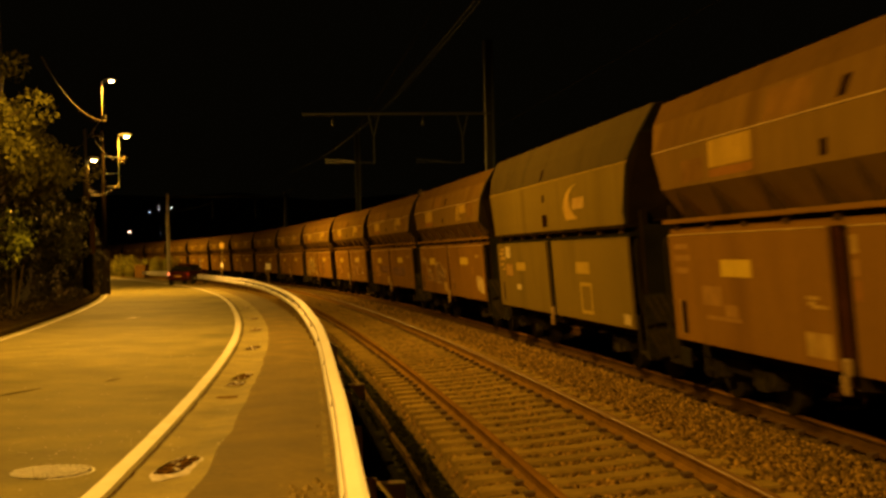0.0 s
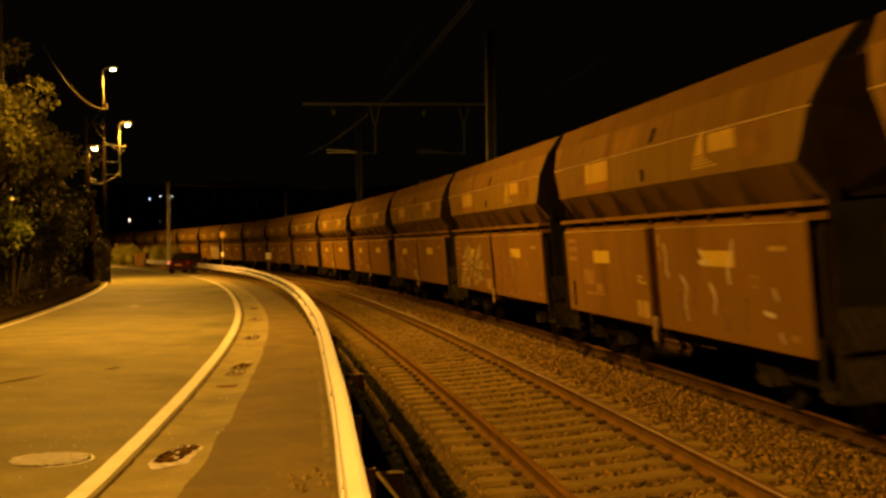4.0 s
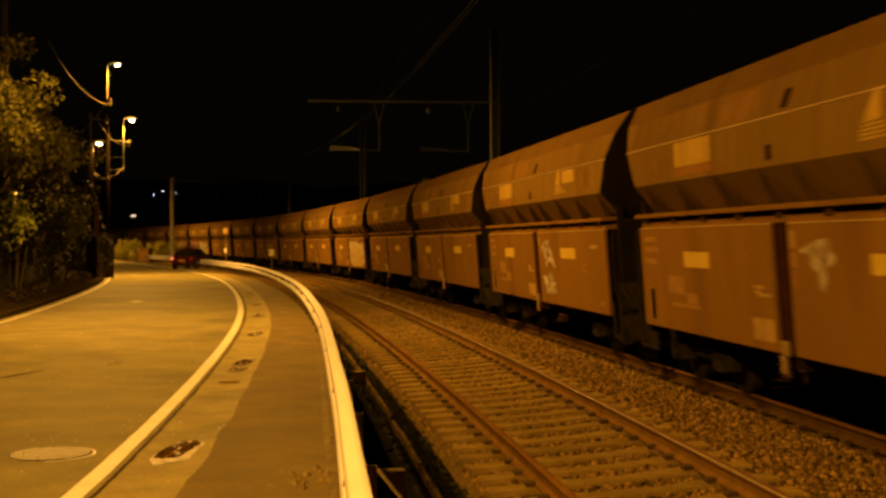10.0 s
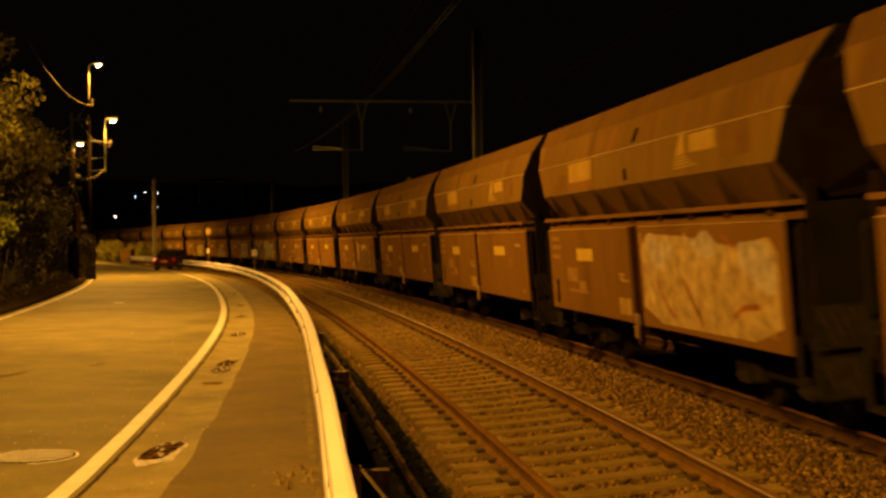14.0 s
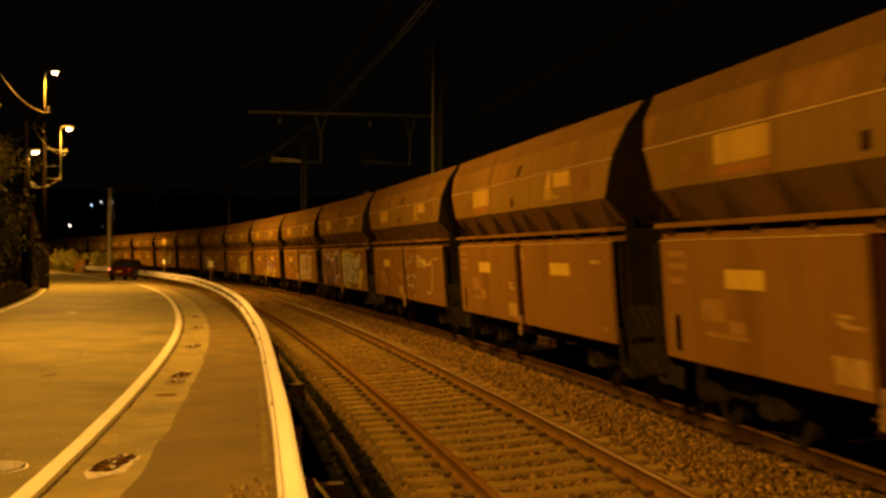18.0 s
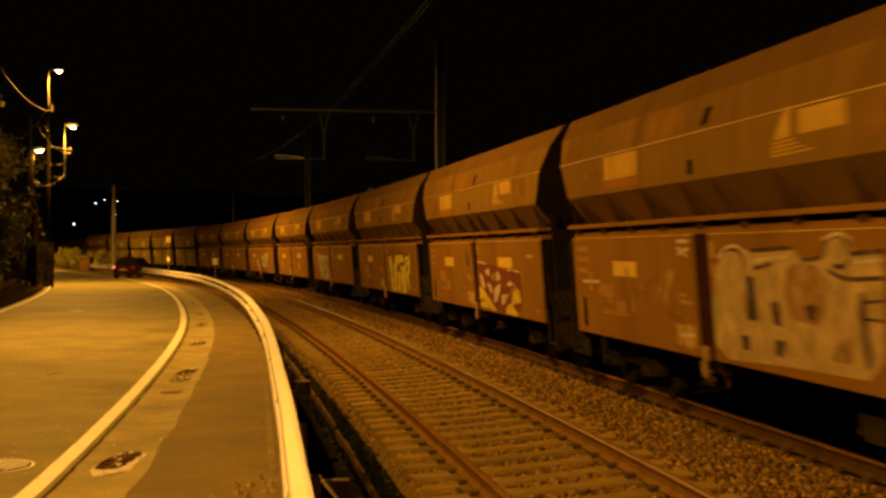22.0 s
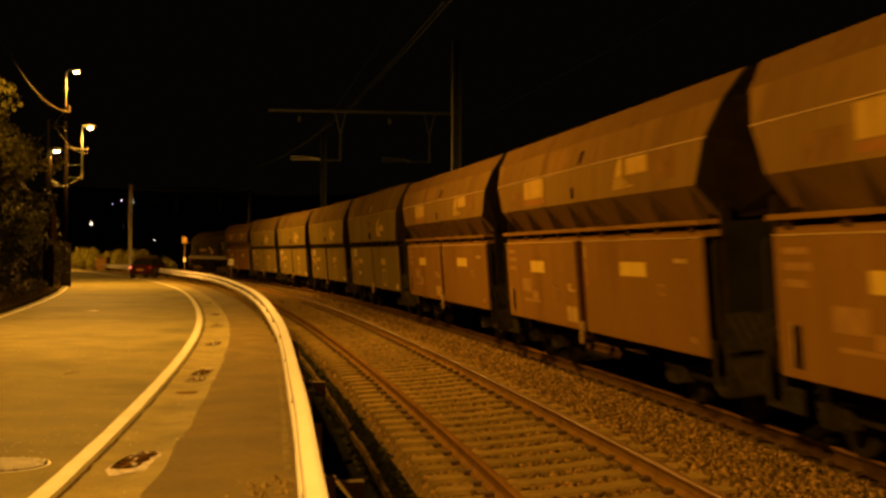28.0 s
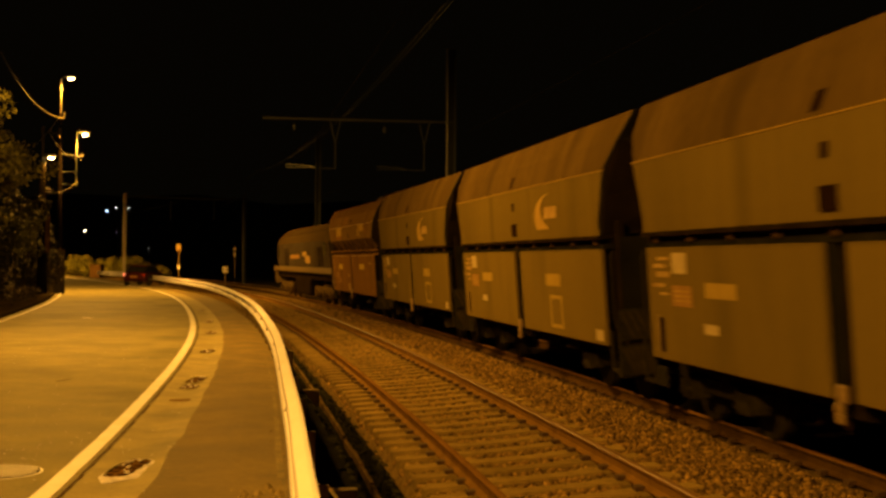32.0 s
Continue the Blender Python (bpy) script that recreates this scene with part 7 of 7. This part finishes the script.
def portal():
    s = S3
    o = beside(s, -TRACK_GAP - 4.0, -0.5)
    m = base("catenary_portal", "steel catenary portal spanning both tracks", "catenary portal", place=tuple(o), turn=-math.degrees(on_line(s)[2]))
    for x in (0.0, 10.7):
        # left leg paler: the lamp light on it is in its colour
        part("leg", boxes((x - 0.13, x + 0.13, -0.13, 0.13, 0, 8.2)), PORTAL_STEEL if x < 1 else MAST_STEEL, m, bevel=0.02)
    part("beam", boxes((-0.2, 11.0, -0.08, 0.08, 7.8, 7.98)), MAST_STEEL, m)
    for x in (4.0, 7.9):
        part("drop_tube", tube([(x, 0, 7.8), (x, 0, 6.0)], 0.03, 6), MAST_STEEL, m)


portal()


# contact wires near-black, so they hardly show
DARK_WIRE = mat("dark_contact_wire", (0.006, 0.005, 0.002), 0.8, spec=0.0)


def overhead_line(name, off, z, ss, r, drop):
    pts = []
    for a, b in zip(ss, ss[1:]):
        pa_, pb_ = beside(a, off, z), beside(b, off, z)
        seg = sag(pa_, pb_, drop, 16)
        pts += seg if not pts else seg[1:]
    tagged(part(name, tube(pts, r, 5), WIRE if z > 6 else DARK_WIRE), "overhead %s above the track" % name.replace("_", " "), "overhead wire")


SPANS = [-28.0, S1, S2, S3, 150.0]
for off in (-TRACK_GAP - 0.1, -0.1):
    overhead_line("contact_wire", off, 5.3, SPANS, 0.004, 0.04)
for off, z in ((-2.05, 7.45), (-1.8, 7.6)):
    overhead_line("messenger_wire", off, z, SPANS, 0.0055, 0.35)


# ---- signs beside the line ----
SIGN_AMBER = mat("amber_sign", (0.22, 0.14, 0.0165), 0.5, vary=0.1)
SIGN_PALE = mat("pale_amber_sign", (0.34, 0.23, 0.07), 0.5, vary=0.1)
SIGN_WHITE = mat("white_sign", (0.85, 0.8, 0.68), 0.5, vary=0.1)


def sign(place, plates, height, label):
    g = base("track_sign", label, "sign", place=place)
    part("post", tube([(0, 0, -0.6), (0, 0, height)], 0.024, 8), GALV_POST, g)
    for z, w, h, mt in plates:
        p = part("plate", boxes((-w / 2, w / 2, -0.05, -0.035, z - h / 2, z + h / 2)), mt, g, bevel=0.004)
        if w < 0.28:
            for e in (-0.07, 0.07):
                part("mark", boxes((e - 0.02, e + 0.02, -0.056, -0.0505, z - 0.02, z + 0.03)), DARK_SLOT, p)
        else:
            part("border", boxes((-w * 0.36, w * 0.36, -0.056, -0.0505, z - h * 0.36, z + h * 0.36)), SIGN_PALE, p)


sign((-13.45, 75.0, -0.1), [(2.65, 0.3, 0.38, SIGN_AMBER), (1.45, 0.15, 0.25, SIGN_WHITE)], 2.9, "square amber track sign on a thin post")
sign((-7.5, 53.0, -0.1), [(1.47, 0.23, 0.27, SIGN_WHITE)], 1.6, "small white square sign on a short post")


def marker_post():
    o = beside(99.0, 1.9, 0.2)
    g = base("marker_post", "white two-part marker board beside the far track", "marker", place=tuple(o))
    part("post", tube([(0, 0, 0), (0, 0, 2.9)], 0.03, 6), GALV_POST, g)
    part("board", boxes((-0.09, 0.09, -0.05, -0.03, 1.9, 2.35)), SIGN_WHITE, g)
    part("board", boxes((-0.12, 0.12, -0.05, -0.03, 2.5, 2.75)), SIGN_WHITE, g)


marker_post()


# ---- parked car ----
CAR_RED = mat("dark_red_car_paint", (0.03, 0.004, 0.002), 0.3, 0.2, vary=0.08, bump=0)
TYRE = mat("tyre_rubber", (0.02, 0.02, 0.011), 0.85)
TAIL_RED = mat("tail_lamp_red", (0.2, 0.02, 0.011), 0.15, bump=0)
TAIL_LIT = glow("lit_tail_lamp", (1.0, 0.3, 0.16), 0.7)
CHROME = mat("bright_trim", (0.75, 0.72, 0.68), 0.12, 1.0, vary=0.02, bump=0)


def car():
    c = base("parked_car", "dark red compact car parked by the guard rail", "car", place=(-17.8, 86.0, 0.0), turn=-9)
    # stations along y (rear at -y): y, half width, sill, belt, roof half width, roof height
    rings = []
    for y, w, z0, z1 in ((-2.0, 0.62, 0.42, 0.80), (-1.92, 0.78, 0.32, 0.90), (-1.6, 0.84, 0.24, 0.96), (-0.6, 0.86, 0.22, 0.93), (0.8, 0.86, 0.22, 0.90), (1.5, 0.83, 0.25, 0.80), (1.9, 0.74, 0.32, 0.68), (2.02, 0.6, 0.4, 0.58)):
        rings.append([(-w * 0.96, y, z0), (-w, y, (z0 + z1) / 2), (-w * 0.95, y, z1 - 0.04), (-w * 0.8, y, z1), (w * 0.8, y, z1), (w * 0.95, y, z1 - 0.04), (w, y, (z0 + z1) / 2), (w * 0.96, y, z0)])
    part("body", loft(bmesh.new(), rings), CAR_RED, c, smooth=False)
    cab = []
    for y, w, z in ((-1.75, 0.70, 0.94), (-1.2, 0.60, 1.30), (-0.3, 0.60, 1.41), (0.3, 0.60, 1.38), (1.05, 0.70, 0.90)):
        cab.append([(-0.74, y, 0.90), (-w, y, z), (w, y, z), (0.74, y, 0.90)])
    part("greenhouse", loft(bmesh.new(), cab), GLASS_DARK, c)
    part("roof", loft(bmesh.new(), [[(-0.58, y, z), (-0.5, y, z + 0.03), (0.5, y, z + 0.03), (0.58, y, z)] for y, z in ((-1.15, 1.31), (-0.3, 1.415), (0.35, 1.385))]), CAR_RED, c)
    for x in (-0.8, 0.8):
        for y in (-1.22, 1.25):
            wl = part("wheel", disc(bmesh.new(), (x, y, 0.31), 0.31, 0.2, "x", 22), TYRE, c)
            part("rim", disc(bmesh.new(), (x * 1.1, y, 0.31), 0.2, 0.05, "x", 18), CHROME, wl)
        part("tail_lamp", boxes((*sorted((x * 0.72, x * 0.99)), -1.99, -1.86, 0.66, 0.84)), TAIL_LIT if x < 0 else TAIL_RED, c)
        part("mirror", boxes((*sorted((x * 1.08, x * 1.3)), 0.62, 0.78, 0.9, 1.04)), CAR_RED, c, bevel=0.02)
        part("side_window", loft(bmesh.new(), [[(x * 0.93, y, 0.93), (x * 0.955, y, 0.93), (x * 0.80, y, z), (x * 0.78, y, z)] for y, z in ((-1.2, 1.22), (0.4, 1.28))]), GLASS_DARK, c)
    part("number_plate", boxes((-0.26, 0.26, -2.03, -2.0, 0.55, 0.66)), LABEL_DIM, c)
    part("rear_bumper", boxes((-0.72, 0.72, -2.06, -1.9, 0.36, 0.5)), CAR_RED, c, bevel=0.03)
    part("rear_trim", boxes((-0.3, 0.3, -2.015, -1.98, 0.72, 0.75)), CHROME, c)


car()


# ---- distance: a dark hill with a few lamps, and a gabled house ----
def hill():
    bm = bmesh.new()
    rings = []
    for r, z in ((450, -1.5), (480, 6), (540, 22), (640, 40), (900, 62)):
        ring = []
        for k in range(41):
            a = radians(60 + 75 * k / 40)
            ring.append((r * math.cos(a), r * math.sin(a), z * (0.75 + 0.35 * noise.noise(Vector((k * 0.3, r * 0.01, 2)))) if z > 0 else z))
        rings.append(ring)
    loft(bm, rings, closed=False)
    setting(part("backdrop_hill", bm, SOIL, smooth=True), "unlit wooded hill in the distance", "hill")


hill()

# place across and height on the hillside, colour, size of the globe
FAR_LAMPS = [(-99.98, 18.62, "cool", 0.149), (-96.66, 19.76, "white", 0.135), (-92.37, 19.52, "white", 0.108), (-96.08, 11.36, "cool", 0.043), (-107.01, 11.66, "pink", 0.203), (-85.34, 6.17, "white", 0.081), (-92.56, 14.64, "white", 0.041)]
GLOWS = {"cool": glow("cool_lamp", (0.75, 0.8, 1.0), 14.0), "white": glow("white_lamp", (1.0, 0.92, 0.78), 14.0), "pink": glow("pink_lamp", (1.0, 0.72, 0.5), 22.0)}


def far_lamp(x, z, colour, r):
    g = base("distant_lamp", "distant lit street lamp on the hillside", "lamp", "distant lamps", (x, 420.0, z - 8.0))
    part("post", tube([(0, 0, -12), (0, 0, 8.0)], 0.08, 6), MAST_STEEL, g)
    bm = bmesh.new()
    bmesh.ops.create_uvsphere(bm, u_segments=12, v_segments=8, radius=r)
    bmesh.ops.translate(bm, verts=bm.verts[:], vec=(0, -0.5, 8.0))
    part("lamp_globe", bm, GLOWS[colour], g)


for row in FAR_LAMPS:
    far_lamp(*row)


def house():
    WALLM = mat("rendered_wall", (0.36, 0.34, 0.2), 0.85)
    ROOFM = mat("roof_tile", (0.12, 0.07, 0.0275), 0.8, vary=0.3, scale=6)
    h = base("house", "gabled house beyond the railway", "house", place=(-2.15, 100.0, -1.0), turn=-6)
    part("wall", boxes((-3.2, 3.2, -4, 4, 0, 5.6)), WALLM, h)
    roof = part("roof", loft(bmesh.new(), [[(-3.5, y, 5.5), (0, y, 6.9), (3.5, y, 5.5)] for y in (-4.3, 4.3)]), ROOFM, h)
    part("chimney", loft(bmesh.new(), [[(0.72 - a, -0.3, z), (0.72 + a, -0.3, z), (0.72 + a, 0.3, z), (0.72 - a, 0.3, z)] for a, z in ((0.36, 6.2), (0.33, 7.72), (0.08, 8.12))]), WALLM, roof, "pale chimney with a tapered cap")


house()

def motions():
    ts = [float(t) for t in range(0, 33)]
    for j, w in WAGONS:
        walk(w, [(t, carriage_pose(train_s(t) + (j + 0.5) * WAGON_LEN, 4.0)) for t in ts])
    walk(LOCO, [(t, carriage_pose(train_s(t) + 32 * WAGON_LEN + 10.675, 6.6)) for t in ts])


motions()
